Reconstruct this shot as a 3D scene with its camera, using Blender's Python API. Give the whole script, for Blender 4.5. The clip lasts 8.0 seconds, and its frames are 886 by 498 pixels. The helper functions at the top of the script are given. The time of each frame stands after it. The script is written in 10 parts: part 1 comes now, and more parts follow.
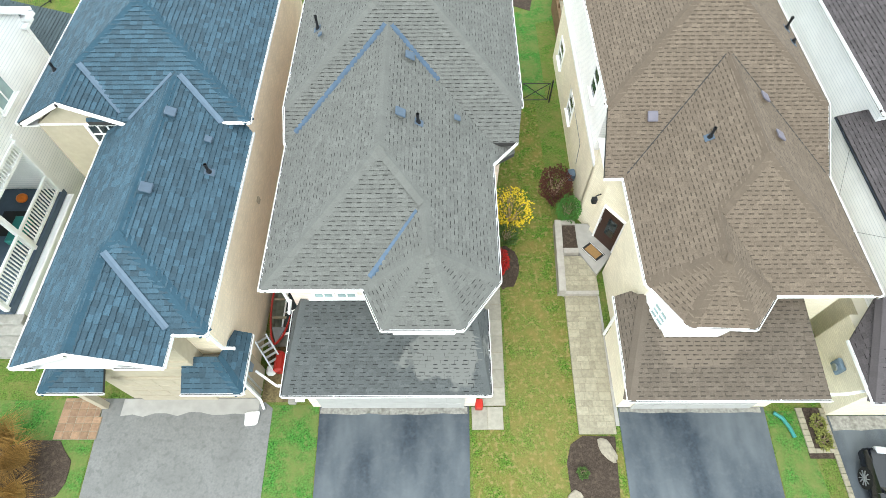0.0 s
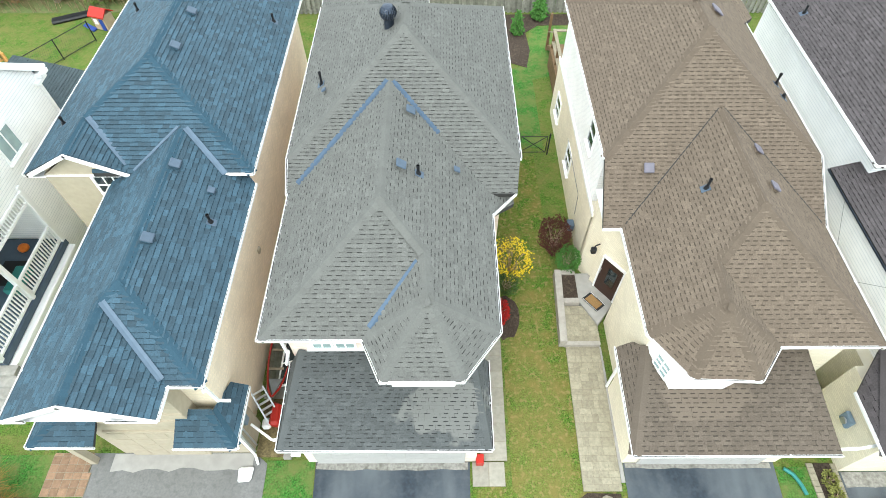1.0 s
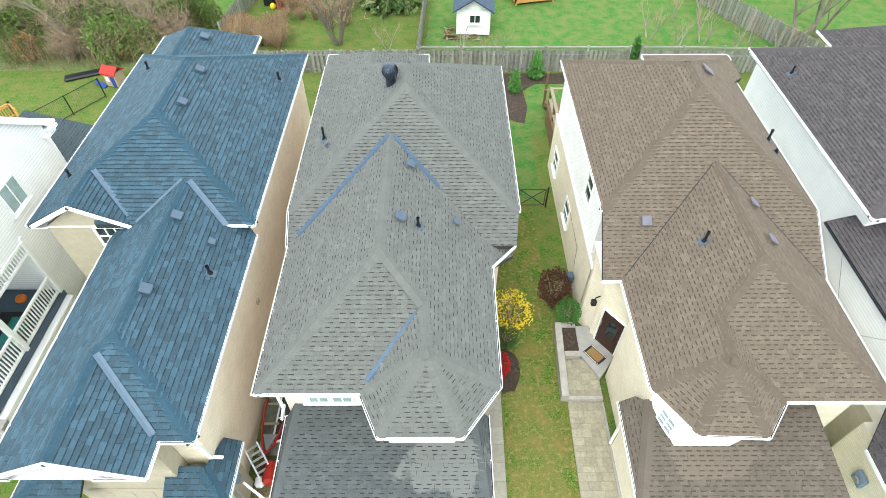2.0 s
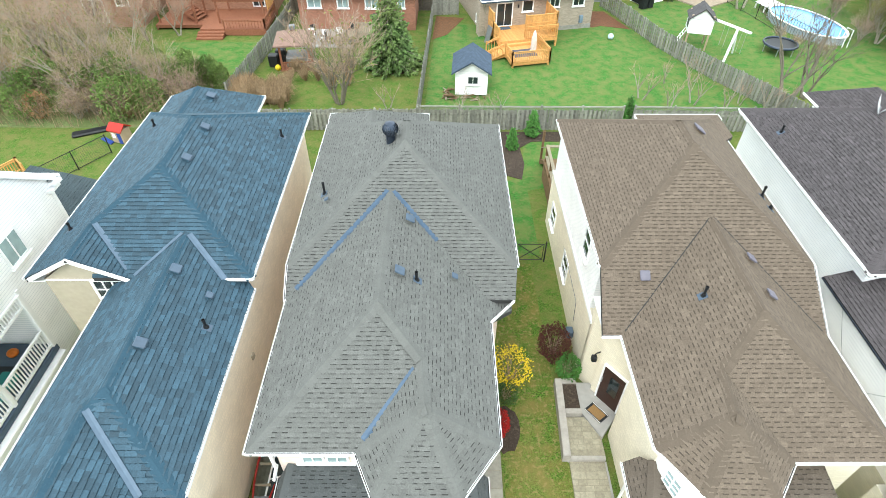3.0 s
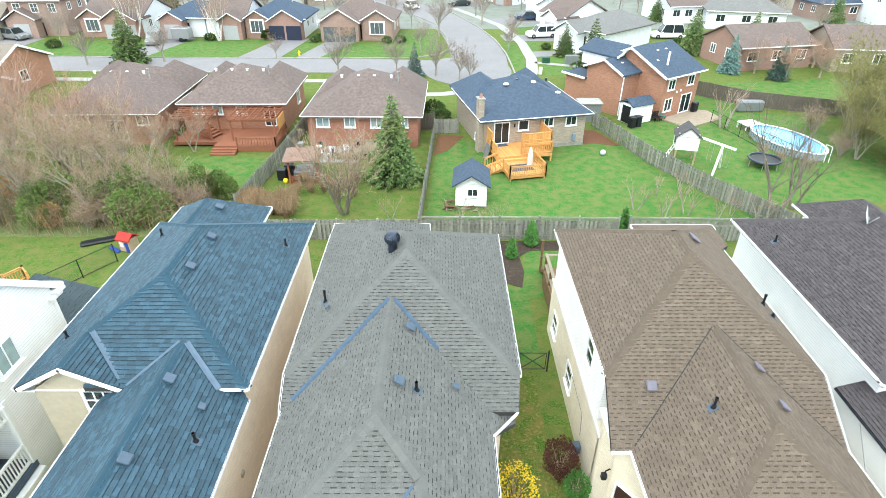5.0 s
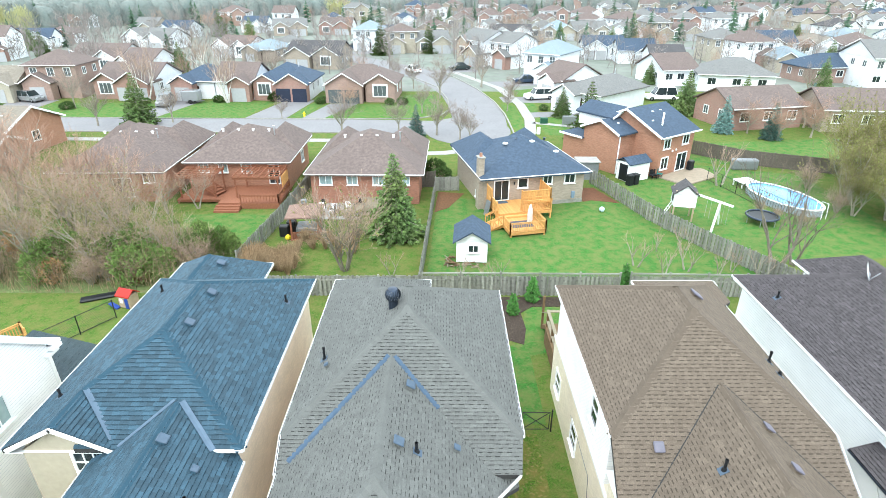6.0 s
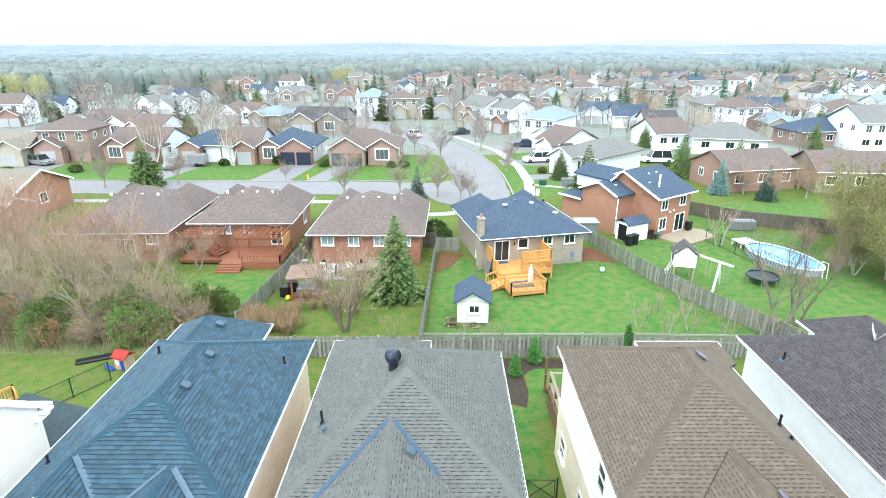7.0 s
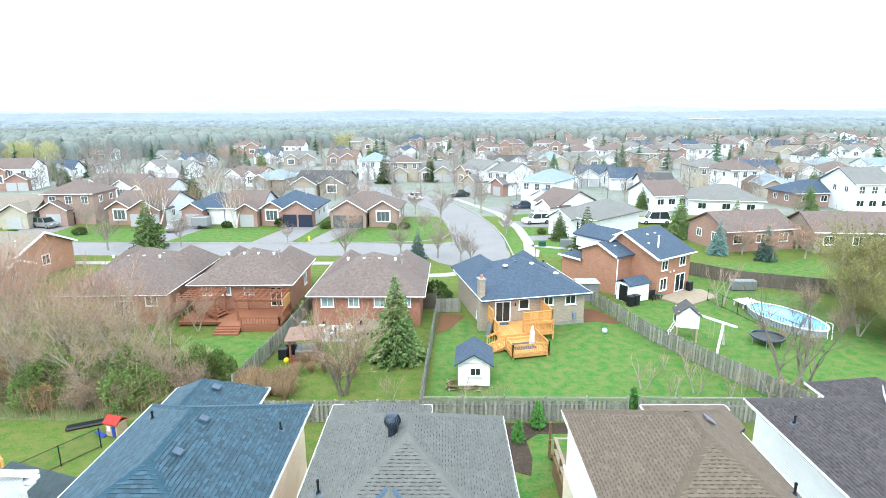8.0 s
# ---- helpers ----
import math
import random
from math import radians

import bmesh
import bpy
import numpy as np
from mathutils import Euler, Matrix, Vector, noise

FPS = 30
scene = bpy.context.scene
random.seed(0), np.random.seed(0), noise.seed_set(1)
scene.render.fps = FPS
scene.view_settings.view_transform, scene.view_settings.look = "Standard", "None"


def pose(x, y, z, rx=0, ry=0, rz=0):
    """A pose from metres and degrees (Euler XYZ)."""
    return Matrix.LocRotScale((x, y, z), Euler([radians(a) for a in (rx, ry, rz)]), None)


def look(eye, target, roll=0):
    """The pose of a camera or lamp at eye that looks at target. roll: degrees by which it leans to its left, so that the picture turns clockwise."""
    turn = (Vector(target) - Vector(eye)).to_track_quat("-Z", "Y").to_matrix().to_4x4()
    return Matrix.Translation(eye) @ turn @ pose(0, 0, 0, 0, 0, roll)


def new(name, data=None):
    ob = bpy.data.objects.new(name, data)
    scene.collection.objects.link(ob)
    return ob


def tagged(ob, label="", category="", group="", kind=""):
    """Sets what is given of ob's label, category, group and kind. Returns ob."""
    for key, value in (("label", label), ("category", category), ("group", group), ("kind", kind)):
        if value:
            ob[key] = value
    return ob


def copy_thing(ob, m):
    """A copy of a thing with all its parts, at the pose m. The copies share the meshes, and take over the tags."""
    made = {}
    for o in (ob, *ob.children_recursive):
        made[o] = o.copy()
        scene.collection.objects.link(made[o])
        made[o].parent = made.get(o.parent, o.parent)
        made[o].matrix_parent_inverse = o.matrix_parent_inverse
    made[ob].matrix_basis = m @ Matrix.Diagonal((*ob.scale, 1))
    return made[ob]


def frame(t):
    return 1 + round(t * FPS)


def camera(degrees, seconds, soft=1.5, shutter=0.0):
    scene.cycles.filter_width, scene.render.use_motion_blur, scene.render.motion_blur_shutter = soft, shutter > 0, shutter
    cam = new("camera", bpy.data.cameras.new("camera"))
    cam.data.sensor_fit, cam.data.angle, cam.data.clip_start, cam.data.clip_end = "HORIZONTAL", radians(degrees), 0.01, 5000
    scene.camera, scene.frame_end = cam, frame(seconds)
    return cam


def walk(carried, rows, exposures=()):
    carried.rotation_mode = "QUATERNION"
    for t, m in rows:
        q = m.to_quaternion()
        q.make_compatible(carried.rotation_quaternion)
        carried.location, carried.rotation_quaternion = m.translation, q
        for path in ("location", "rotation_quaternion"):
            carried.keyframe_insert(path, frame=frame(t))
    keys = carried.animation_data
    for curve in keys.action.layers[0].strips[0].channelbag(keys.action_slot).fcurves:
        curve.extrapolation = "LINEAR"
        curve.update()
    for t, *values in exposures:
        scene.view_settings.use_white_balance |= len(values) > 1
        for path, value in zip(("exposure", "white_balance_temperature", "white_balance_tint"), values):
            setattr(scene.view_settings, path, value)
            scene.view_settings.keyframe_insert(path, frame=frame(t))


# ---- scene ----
# ---------------------------------------------------------------- camera
cam = camera(77.0, 8.0, soft=0.5)
PATH = [
    (0.0, pose(0, 0, 18, 31.15, 0.25, -0.16)),
    (0.5, pose(0, 0, 18, 33.71, 0.23, -0.13)),
    (1.0, pose(0, 0, 18, 36.27, 0.23, -0.15)),
    (1.5, pose(0, 0, 18, 38.89, 0.20, -0.11)),
    (3.0, pose(0, 0, 18, 47.17, -0.12, -0.06)),
    (3.5, pose(0, 0, 18, 49.97, -0.15, -0.06)),
    (4.0, pose(0, 0, 18, 52.69, -0.15, -0.03)),
    (4.5, pose(0, 0, 18, 55.45, -0.13, -0.01)),
    (6.0, pose(0, 0, 18, 64.00, -0.05, 0.09)),
    (6.5, pose(0, 0, 18, 67.05, -0.05, 0.12)),
    (7.0, pose(0, 0, 18, 70.19, 0.04, 0.13)),
    (7.5, pose(0, 0, 18, 73.32, 0.14, 0.12)),
    (8.0, pose(0, 0, 18, 76.46, 0.20, 0.13)),
]
walk(cam, PATH, exposures=[(0.0, 1.35, 6500, 5), (3.5, 1.38, 6450, 5), (4.5, 1.42, 6400, 5), (6.0, 1.48, 6150, 5), (8.0, 1.5, 6050, 5)])

# ---------------------------------------------------------------- overcast daylight
SUN_ELEV, SUN_TURN = radians(52), radians(200)
world = bpy.data.worlds.new("overcast_sky")
scene.world = world
world.use_nodes = True
wn, wl = world.node_tree.nodes, world.node_tree.links
wn.clear()
sky = wn.new("ShaderNodeTexSky")
sky.sky_type, sky.sun_disc = "NISHITA", False
sky.sun_elevation, sky.sun_rotation = SUN_ELEV, SUN_TURN
sky.air_density, sky.dust_density = 1.0, 3.0
clear = wn.new("ShaderNodeBackground")
clear.inputs["Strength"].default_value = 0.05
wl.new(sky.outputs["Color"], clear.inputs["Color"])
cloud = wn.new("ShaderNodeBackground")
cloud.inputs["Color"].default_value = (0.915, 0.98, 1.02, 1)
cloud.inputs["Strength"].default_value = 1.15
both = wn.new("ShaderNodeMixShader")
both.inputs[0].default_value = 0.88
wl.new(clear.outputs[0], both.inputs[1])
wl.new(cloud.outputs[0], both.inputs[2])
wl.new(both.outputs[0], wn.new("ShaderNodeOutputWorld").inputs["Surface"])

sun_data = bpy.data.lights.new("sun", "SUN")
sun_data.energy, sun_data.angle, sun_data.color = 0.9, radians(25), (1.0, 0.97, 0.92)
sun = new("sun", sun_data)
sun.matrix_world = look((0, 0, 60), (0 - 22 * math.sin(SUN_TURN), 0 - 22 * math.cos(SUN_TURN), 60 - 28))


# ---------------------------------------------------------------- materials
TONE = 0.72  # the share of light that all but white surfaces give back, set against the sky


def material(name, color, rough=0.8, vary=0.25, scale=6.0, big=0.6, bump=0.2, metal=0.0, tint=None,
             pick="", spread=0.0, glow=0.0, dirt=None, dirt_amount=0.0, bump_scale=0.0, spec=0.3, patch=None, pop=0.0, stretch=1.0):
    """A surface with grain at one scale and stains at a larger one. pick: 'island' or 'object' adds a random shade to each piece."""
    color, tint, dirt = [c and tuple(v * TONE for v in c) if not c or max(c) < 0.6 else c for c in (color, tint, dirt)]
    m = bpy.data.materials.new(name)
    m.use_nodes = True
    n, l = m.node_tree.nodes, m.node_tree.links
    b = n["Principled BSDF"]
    b.inputs["Roughness"].default_value, b.inputs["Metallic"].default_value = rough, metal
    b.inputs["Specular IOR Level"].default_value = spec
    place = n.new("ShaderNodeNewGeometry")

    def noise_at(s, detail=4.0):
        t = n.new("ShaderNodeTexNoise")
        t.inputs["Scale"].default_value, t.inputs["Detail"].default_value = s, detail
        l.new(place.outputs["Position"], t.inputs["Vector"])
        return t.outputs["Fac"]

    def mixed(fac, a, c, kind="MIX"):
        x = n.new("ShaderNodeMix")
        x.data_type, x.blend_type = "RGBA", kind
        for slot, v in ((0, fac), (6, a), (7, c)):
            if isinstance(v, (int, float)):
                x.inputs[slot].default_value = v
            elif isinstance(v, tuple):
                x.inputs[slot].default_value = (*v, 1)
            else:
                l.new(v, x.inputs[slot])
        return x.outputs[2]

    def ranged(v, a, c, lo=0.0, hi=1.0):
        r = n.new("ShaderNodeMapRange")
        l.new(v, r.inputs[0])
        for i, k in enumerate((a, c, lo, hi)):
            r.inputs[i + 1].default_value = k
        return r.outputs[0]

    dark = tuple(max(0.0, c * (1 - vary)) for c in color)
    light = tuple(min(1.0, c * (1 + vary)) for c in color)
    fine = noise_at(scale)
    out = mixed(ranged(fine, 0.3, 0.7), dark, light)
    large = noise_at(scale * 0.07 + 0.15, 3.0)
    if stretch != 1.0:
        # stains drawn out along y
        long = n.new("ShaderNodeVectorMath")
        long.operation = "MULTIPLY"
        long.inputs[1].default_value = (1.0, stretch, 1.0)
        l.new(place.outputs["Position"], long.inputs[0])
        l.new(long.outputs[0], large.node.inputs["Vector"])
    out = mixed(ranged(large, 0.35, 0.7, 0.0, big), out, tint or tuple(c * 0.8 for c in color))
    if pick:
        if pick == "island":
            r = place.outputs["Random Per Island"]
        else:
            r = n.new("ShaderNodeObjectInfo").outputs["Random"]
        shade = n.new("ShaderNodeHueSaturation")
        tone = ranged(r, 0, 1, 1 - spread, 1 + spread)
        if pop:
            # a few pieces much paler than the rest
            more = n.new("ShaderNodeMath")
            l.new(tone, more.inputs[0])
            l.new(ranged(r, 0.86, 0.93, 0.0, pop), more.inputs[1])
            tone = more.outputs[0]
        l.new(tone, shade.inputs["Value"])
        l.new(out, shade.inputs["Color"])
        out = shade.outputs[0]
    if dirt:
        spot = noise_at(scale * 0.3 + 0.7, 5.0)
        out = mixed(ranged(spot, 0.52, 0.66, 0.0, dirt_amount), out, dirt)
    if patch:
        # a stain with a ragged rim: centre, half width and depth in plan, colour, amount
        at, size, hue, amount = patch
        shift = n.new("ShaderNodeVectorMath")
        shift.operation = "SUBTRACT"
        l.new(place.outputs["Position"], shift.inputs[0])
        shift.inputs[1].default_value = (*at, 0)
        ratio = n.new("ShaderNodeVectorMath")
        ratio.operation = "MULTIPLY"
        l.new(shift.outputs[0], ratio.inputs[0])
        ratio.inputs[1].default_value = (1 / size[0], 1 / size[1], 0)
        far = n.new("ShaderNodeVectorMath")
        far.operation = "LENGTH"
        l.new(ratio.outputs[0], far.inputs[0])
        wob = n.new("ShaderNodeMath")
        wob.operation = "ADD"
        l.new(far.outputs["Value"], wob.inputs[0])
        l.new(ranged(noise_at(1.6, 3.0), 0.3, 0.7, -0.35, 0.35), wob.inputs[1])
        out = mixed(ranged(wob.outputs[0], 0.9, 1.05, amount, 0.0), out, tuple(v * TONE for v in hue))
    l.new(out, b.inputs["Base Color"])
    if bump:
        bp = n.new("ShaderNodeBump")
        bp.inputs["Strength"].default_value, bp.inputs["Distance"].default_value = bump, 0.02
        l.new(noise_at(bump_scale or scale * 3, 3.0), bp.inputs["Height"])
        l.new(bp.outputs[0], b.inputs["Normal"])
    if glow:
        b.inputs["Emission Color"].default_value = (*color, 1)
        b.inputs["Emission Strength"].default_value = glow
    return m


def coursed(name, color, mortar, bw, bh, axis="auto", vary=0.25, rough=0.85, joint=0.012, bump=0.5):
    """Masonry or lap siding: courses bh high and bw long, on walls of any heading."""
    color, mortar = [tuple(v * TONE for v in c) if max(color) < 0.8 else c for c in (color, mortar)]
    m = bpy.data.materials.new(name)
    m.use_nodes = True
    n, l = m.node_tree.nodes, m.node_tree.links
    b = n["Principled BSDF"]
    b.inputs["Roughness"].default_value = rough
    b.inputs["Specular IOR Level"].default_value = 0.25
    g = n.new("ShaderNodeNewGeometry")
    sep, nor = n.new("ShaderNodeSeparateXYZ"), n.new("ShaderNodeSeparateXYZ")
    l.new(g.outputs["Position"], sep.inputs[0])
    l.new(g.outputs["True Normal"], nor.inputs[0])

    def calc(op, a, c=None):
        x = n.new("ShaderNodeMath")
        x.operation = op
        for i, v in enumerate((a, c)):
            if v is None:
                continue
            if isinstance(v, (int, float)):
                x.inputs[i].default_value = v
            else:
                l.new(v, x.inputs[i])
        return x.outputs[0]

    # distance along the wall: x * ny - y * nx
    along = calc("SUBTRACT", calc("MULTIPLY", sep.outputs[0], nor.outputs[1]), calc("MULTIPLY", sep.outputs[1], nor.outputs[0]))
    v = n.new("ShaderNodeCombineXYZ")
    l.new(along, v.inputs[0])
    l.new(sep.outputs[2], v.inputs[1])
    t = n.new("ShaderNodeTexBrick")
    t.inputs["Scale"].default_value = 1.0
    t.inputs["Brick Width"].default_value, t.inputs["Row Height"].default_value = bw, bh
    t.inputs["Mortar Size"].default_value, t.inputs["Mortar Smooth"].default_value = joint, 0.2
    t.inputs["Color1"].default_value = (*[c * (1 - vary) for c in color], 1)
    t.inputs["Color2"].default_value = (*[min(1, c * (1 + vary)) for c in color], 1)
    t.inputs["Mortar"].default_value = (*mortar, 1)
    l.new(v.outputs[0], t.inputs["Vector"])
    grain = n.new("ShaderNodeTexNoise")
    grain.inputs["Scale"].default_value, grain.inputs["Detail"].default_value = 1.3, 5
    l.new(g.outputs["Position"], grain.inputs["Vector"])
    mix = n.new("ShaderNodeMix")
    mix.data_type, mix.blend_type = "RGBA", "MULTIPLY"
    mix.inputs[0].default_value = 0.2
    l.new(t.outputs["Color"], mix.inputs[6])
    ramp = n.new("ShaderNodeMapRange")
    for i, k in enumerate((0.3, 0.7, 0.7, 1.15)):
        ramp.inputs[i + 1].default_value = k
    l.new(grain.outputs["Fac"], ramp.inputs[0])
    l.new(ramp.outputs[0], mix.inputs[7])
    l.new(mix.outputs[2], b.inputs["Base Color"])
    bp = n.new("ShaderNodeBump")
    bp.invert = True
    bp.inputs["Strength"].default_value, bp.inputs["Distance"].default_value = bump, 0.01
    l.new(t.outputs["Fac"], bp.inputs["Height"])
    l.new(bp.outputs[0], b.inputs["Normal"])
    return m


def shingle(name, color, spread, pick, tint=None, vary=0.18, patch=None):
    sheen = color[2] > 1.3 * color[0]  # the blue felt is the glossier one
    return material(name, color, 0.66 if sheen else 0.9, vary, 28.0, 0.35, 0.5, pick=pick, spread=spread, tint=tint, bump_scale=160.0, spec=0.4 if sheen else 0.2, patch=patch, pop=0.05)


GREY, BLUE, BROWN, COAL, TEAL = (0.18, 0.184, 0.176), (0.043, 0.097, 0.142), (0.2, 0.159, 0.124), (0.112, 0.1, 0.106), (0.055, 0.085, 0.1)
ROOFS = {}
DRY_GREY, DRY_BROWN = ((0.05, 5.55), (1.15, 0.75), (0.225, 0.23, 0.222), 0.95), ((7.2, 5.75), (1.3, 0.6), (0.215, 0.175, 0.14), 0.9)
for key, tone, spread, patch in (("grey", GREY, 0.08, None), ("blue", BLUE, 0.29, None), ("brown", BROWN, 0.09, None), ("coal", COAL, 0.14, None), ("teal", TEAL, 0.12, None),
                                 ("damp grey", (0.122, 0.133, 0.136), 0.1, DRY_GREY), ("damp brown", (0.165, 0.136, 0.11), 0.1, DRY_BROWN)):
    ROOFS[key] = shingle(key + " shingles", tone, spread, "island", patch=patch), shingle(key + " shingle piece", tone, spread, "object", patch=patch), \
        material(key + " shingle dark band", tuple(c * (0.5 if key in ("blue", "teal", "brown", "damp brown") else 0.27) for c in tone), 0.95, 0.2, 30, 0.2, 0.2), \
        material(key + " ridge cap", tuple(c * (0.8 if key == "brown" else 1.0) for c in tone), 0.92, 0.07, 25, 0.3, 0.4, pick="island", spread=0.05, spec=0.2)

M_DECK = material("roof_underlay", (0.06, 0.06, 0.06), 0.9, 0.1, 8, 0.2, 0.1)
M_WHITE = material("white_painted_metal", (0.86, 0.87, 0.88), 0.45, 0.03, 3, 0.15, 0.05, tint=(0.78, 0.79, 0.79))
M_SIDING = coursed("white_lap_siding", (0.91, 0.915, 0.92), (0.74, 0.76, 0.79), 40.0, 0.115, vary=0.01, rough=0.5, joint=0.012, bump=0.6)
M_TAN = coursed("tan_brick", (0.8, 0.69, 0.53), (0.74, 0.65, 0.52), 0.21, 0.075, vary=0.06, bump=0.3)
M_BEIGE = coursed("cream_brick", (0.8, 0.74, 0.6), (0.72, 0.66, 0.53), 0.21, 0.075, vary=0.06, bump=0.3)
M_PINK = coursed("pink_brick", (0.8, 0.65, 0.58), (0.7, 0.64, 0.58), 0.21, 0.075, vary=0.1, bump=0.3)
M_RED = coursed("red_brick", (0.44, 0.2, 0.135), (0.43, 0.23, 0.165), 0.21, 0.075, vary=0.2, bump=0.4)
M_ORANGE = coursed("orange_brick", (0.52, 0.26, 0.17), (0.5, 0.29, 0.2), 0.21, 0.075, vary=0.18, bump=0.4)
M_BROWNBRICK = coursed("brown_brick", (0.5, 0.42, 0.34), (0.48, 0.42, 0.35), 0.21, 0.075, vary=0.18, bump=0.4)
M_STUCCO = material("cream_stucco", (0.58, 0.515, 0.4), 0.85, 0.06, 5, 0.2, 0.3)
M_CONCRETE = material("concrete", (0.42, 0.41, 0.38), 0.85, 0.18, 5, 0.6, 0.3, dirt=(0.25, 0.24, 0.2), dirt_amount=0.5)
M_SIDEWALK = material("pale_concrete", (0.47, 0.46, 0.44), 0.85, 0.12, 3, 0.4, 0.2)
M_ASPHALT_OLD = material("worn_grey_asphalt", (0.265, 0.268, 0.265), 0.9, 0.13, 16, 0.7, 0.5, tint=(0.21, 0.212, 0.21), dirt=(0.15, 0.15, 0.15), dirt_amount=0.4, bump_scale=90)
M_ASPHALT = material("sealed_asphalt", (0.036, 0.053, 0.075), 0.42, 0.2, 12, 0.85, 0.4, tint=(0.17, 0.195, 0.22), dirt=(0.19, 0.21, 0.23), dirt_amount=0.15, bump_scale=120, spec=0.4, stretch=0.35)
M_ROAD = material("road_asphalt", (0.275, 0.268, 0.28), 0.8, 0.1, 3, 0.5, 0.2, tint=(0.32, 0.315, 0.325))
M_EDGE = material("pale_asphalt_edge", (0.36, 0.35, 0.32), 0.9, 0.3, 12, 0.4, 0.4, dirt=(0.13, 0.12, 0.1), dirt_amount=0.5)
M_GRASS = material("spring_lawn", (0.1, 0.195, 0.033), 0.95, 0.65, 20.0, 0.75, 0.8, tint=(0.23, 0.215, 0.075), dirt=(0.27, 0.235, 0.095), dirt_amount=0.55, bump_scale=60, spec=0.1)
M_LAWN = material("bright_green_lawn", (0.065, 0.215, 0.04), 0.95, 0.6, 18.0, 1.0, 0.8, tint=(0.19, 0.235, 0.075), dirt=(0.25, 0.24, 0.1), dirt_amount=0.5, bump_scale=60, spec=0.1)
M_DRYLAWN = material("drying_lawn", (0.095, 0.19, 0.028), 0.95, 0.75, 22.0, 0.9, 0.8, tint=(0.25, 0.205, 0.065), dirt=(0.37, 0.28, 0.13), dirt_amount=0.7, bump_scale=70, spec=0.1, patch=((3.0, 5.0), (0.95, 5.5), (0.3, 0.245, 0.095), 0.25))
M_MULCH = material("dark_mulch", (0.075, 0.055, 0.042), 0.95, 0.5, 25, 0.4, 1.0, dirt=(0.16, 0.12, 0.09), dirt_amount=0.5)
M_STONE = material("pale_stone", (0.5, 0.47, 0.43), 0.85, 0.15, 6, 0.4, 0.4)
M_PAVER = material("buff_paver", (0.42, 0.385, 0.29), 0.9, 0.18, 12, 0.4, 0.4, pick="object", spread=0.13)
M_SLAB = material("buff_patio_slab", (0.42, 0.4, 0.34), 0.9, 0.14, 8, 0.4, 0.3, pick="object", spread=0.1)
M_REDPAVER = material("red_brown_paver", (0.36, 0.23, 0.15), 0.9, 0.18, 12, 0.4, 0.4, pick="object", spread=0.2)
M_GLASS = material("window_glass", (0.03, 0.045, 0.05), 0.06, 0.2, 0.6, 0.3, 0.0, spec=0.6)
M_BLIND = material("pale_blind_behind_glass", (0.4, 0.54, 0.55), 0.15, 0.2, 2, 0.3, 0.0, spec=0.6)
M_FLASH = material("blue_valley_metal", (0.085, 0.135, 0.205), 0.5, 0.12, 5, 0.4, 0.1, metal=0.3)
M_FLASHPALE = material("pale_blue_valley_metal", (0.13, 0.19, 0.265), 0.55, 0.1, 5, 0.4, 0.1, metal=0.2)
M_VENT = material("slate_plastic_vent", (0.1, 0.145, 0.205), 0.6, 0.1, 6, 0.3, 0.05)
M_VENTPALE = material("lilac_grey_vent", (0.2, 0.19, 0.235), 0.55, 0.1, 6, 0.3, 0.05)
M_BLACK = material("black_plastic", (0.02, 0.022, 0.026), 0.45, 0.2, 6, 0.3, 0.05)
M_STEEL = material("dark_steel", (0.08, 0.1, 0.14), 0.35, 0.15, 6, 0.3, 0.05, metal=0.8)
M_GALV = material("galvanised_steel", (0.55, 0.57, 0.6), 0.4, 0.1, 6, 0.3, 0.05, metal=0.8)
M_LEAD = material("grey_flashing", (0.32, 0.34, 0.36), 0.5, 0.1, 8, 0.3, 0.1, metal=0.4)
M_FENCE = material("weathered_fence_wood", (0.34, 0.34, 0.3), 0.9, 0.22, 7, 0.5, 0.4, tint=(0.22, 0.23, 0.2), pick="object", spread=0.28)
M_FENCEDARK = material("dark_weathered_wood", (0.19, 0.165, 0.14), 0.9, 0.25, 7, 0.5, 0.4)
M_NEWWOOD = material("new_cedar_wood", (0.6, 0.315, 0.105), 0.7, 0.18, 8, 0.4, 0.3, pick="object", spread=0.12)
M_REDWOOD = material("red_stained_deck", (0.37, 0.15, 0.085), 0.75, 0.18, 8, 0.5, 0.3)
M_GREYWOOD = material("weathered_deck_wood", (0.38, 0.33, 0.24), 0.85, 0.18, 8, 0.5, 0.3)
M_BROWNWOOD = material("brown_deck_wood", (0.22, 0.14, 0.075), 0.8, 0.2, 8, 0.4, 0.3)
M_BARK = material("grey_bark", (0.43, 0.39, 0.32), 0.95, 0.25, 10, 0.4, 0.6)
M_TWIG = material("bare_twigs", (0.5, 0.365, 0.28), 0.95, 0.25, 3, 0.5, 0.0, pick="island", spread=0.25)
M_REDTWIG = material("budding_red_twigs", (0.53, 0.345, 0.255), 0.95, 0.25, 3, 0.5, 0.0, pick="island", spread=0.25)
M_DARKBARK = material("dark_grey_bark", (0.25, 0.225, 0.175), 0.95, 0.25, 10, 0.4, 0.6)
M_DARKTWIG = material("dark_bare_twigs", (0.27, 0.21, 0.165), 0.95, 0.25, 3, 0.5, 0.0, pick="island", spread=0.25)
M_BIRCH = material("white_birch_bark", (0.68, 0.64, 0.6), 0.9, 0.15, 8, 0.4, 0.3, dirt=(0.12, 0.1, 0.09), dirt_amount=0.4)
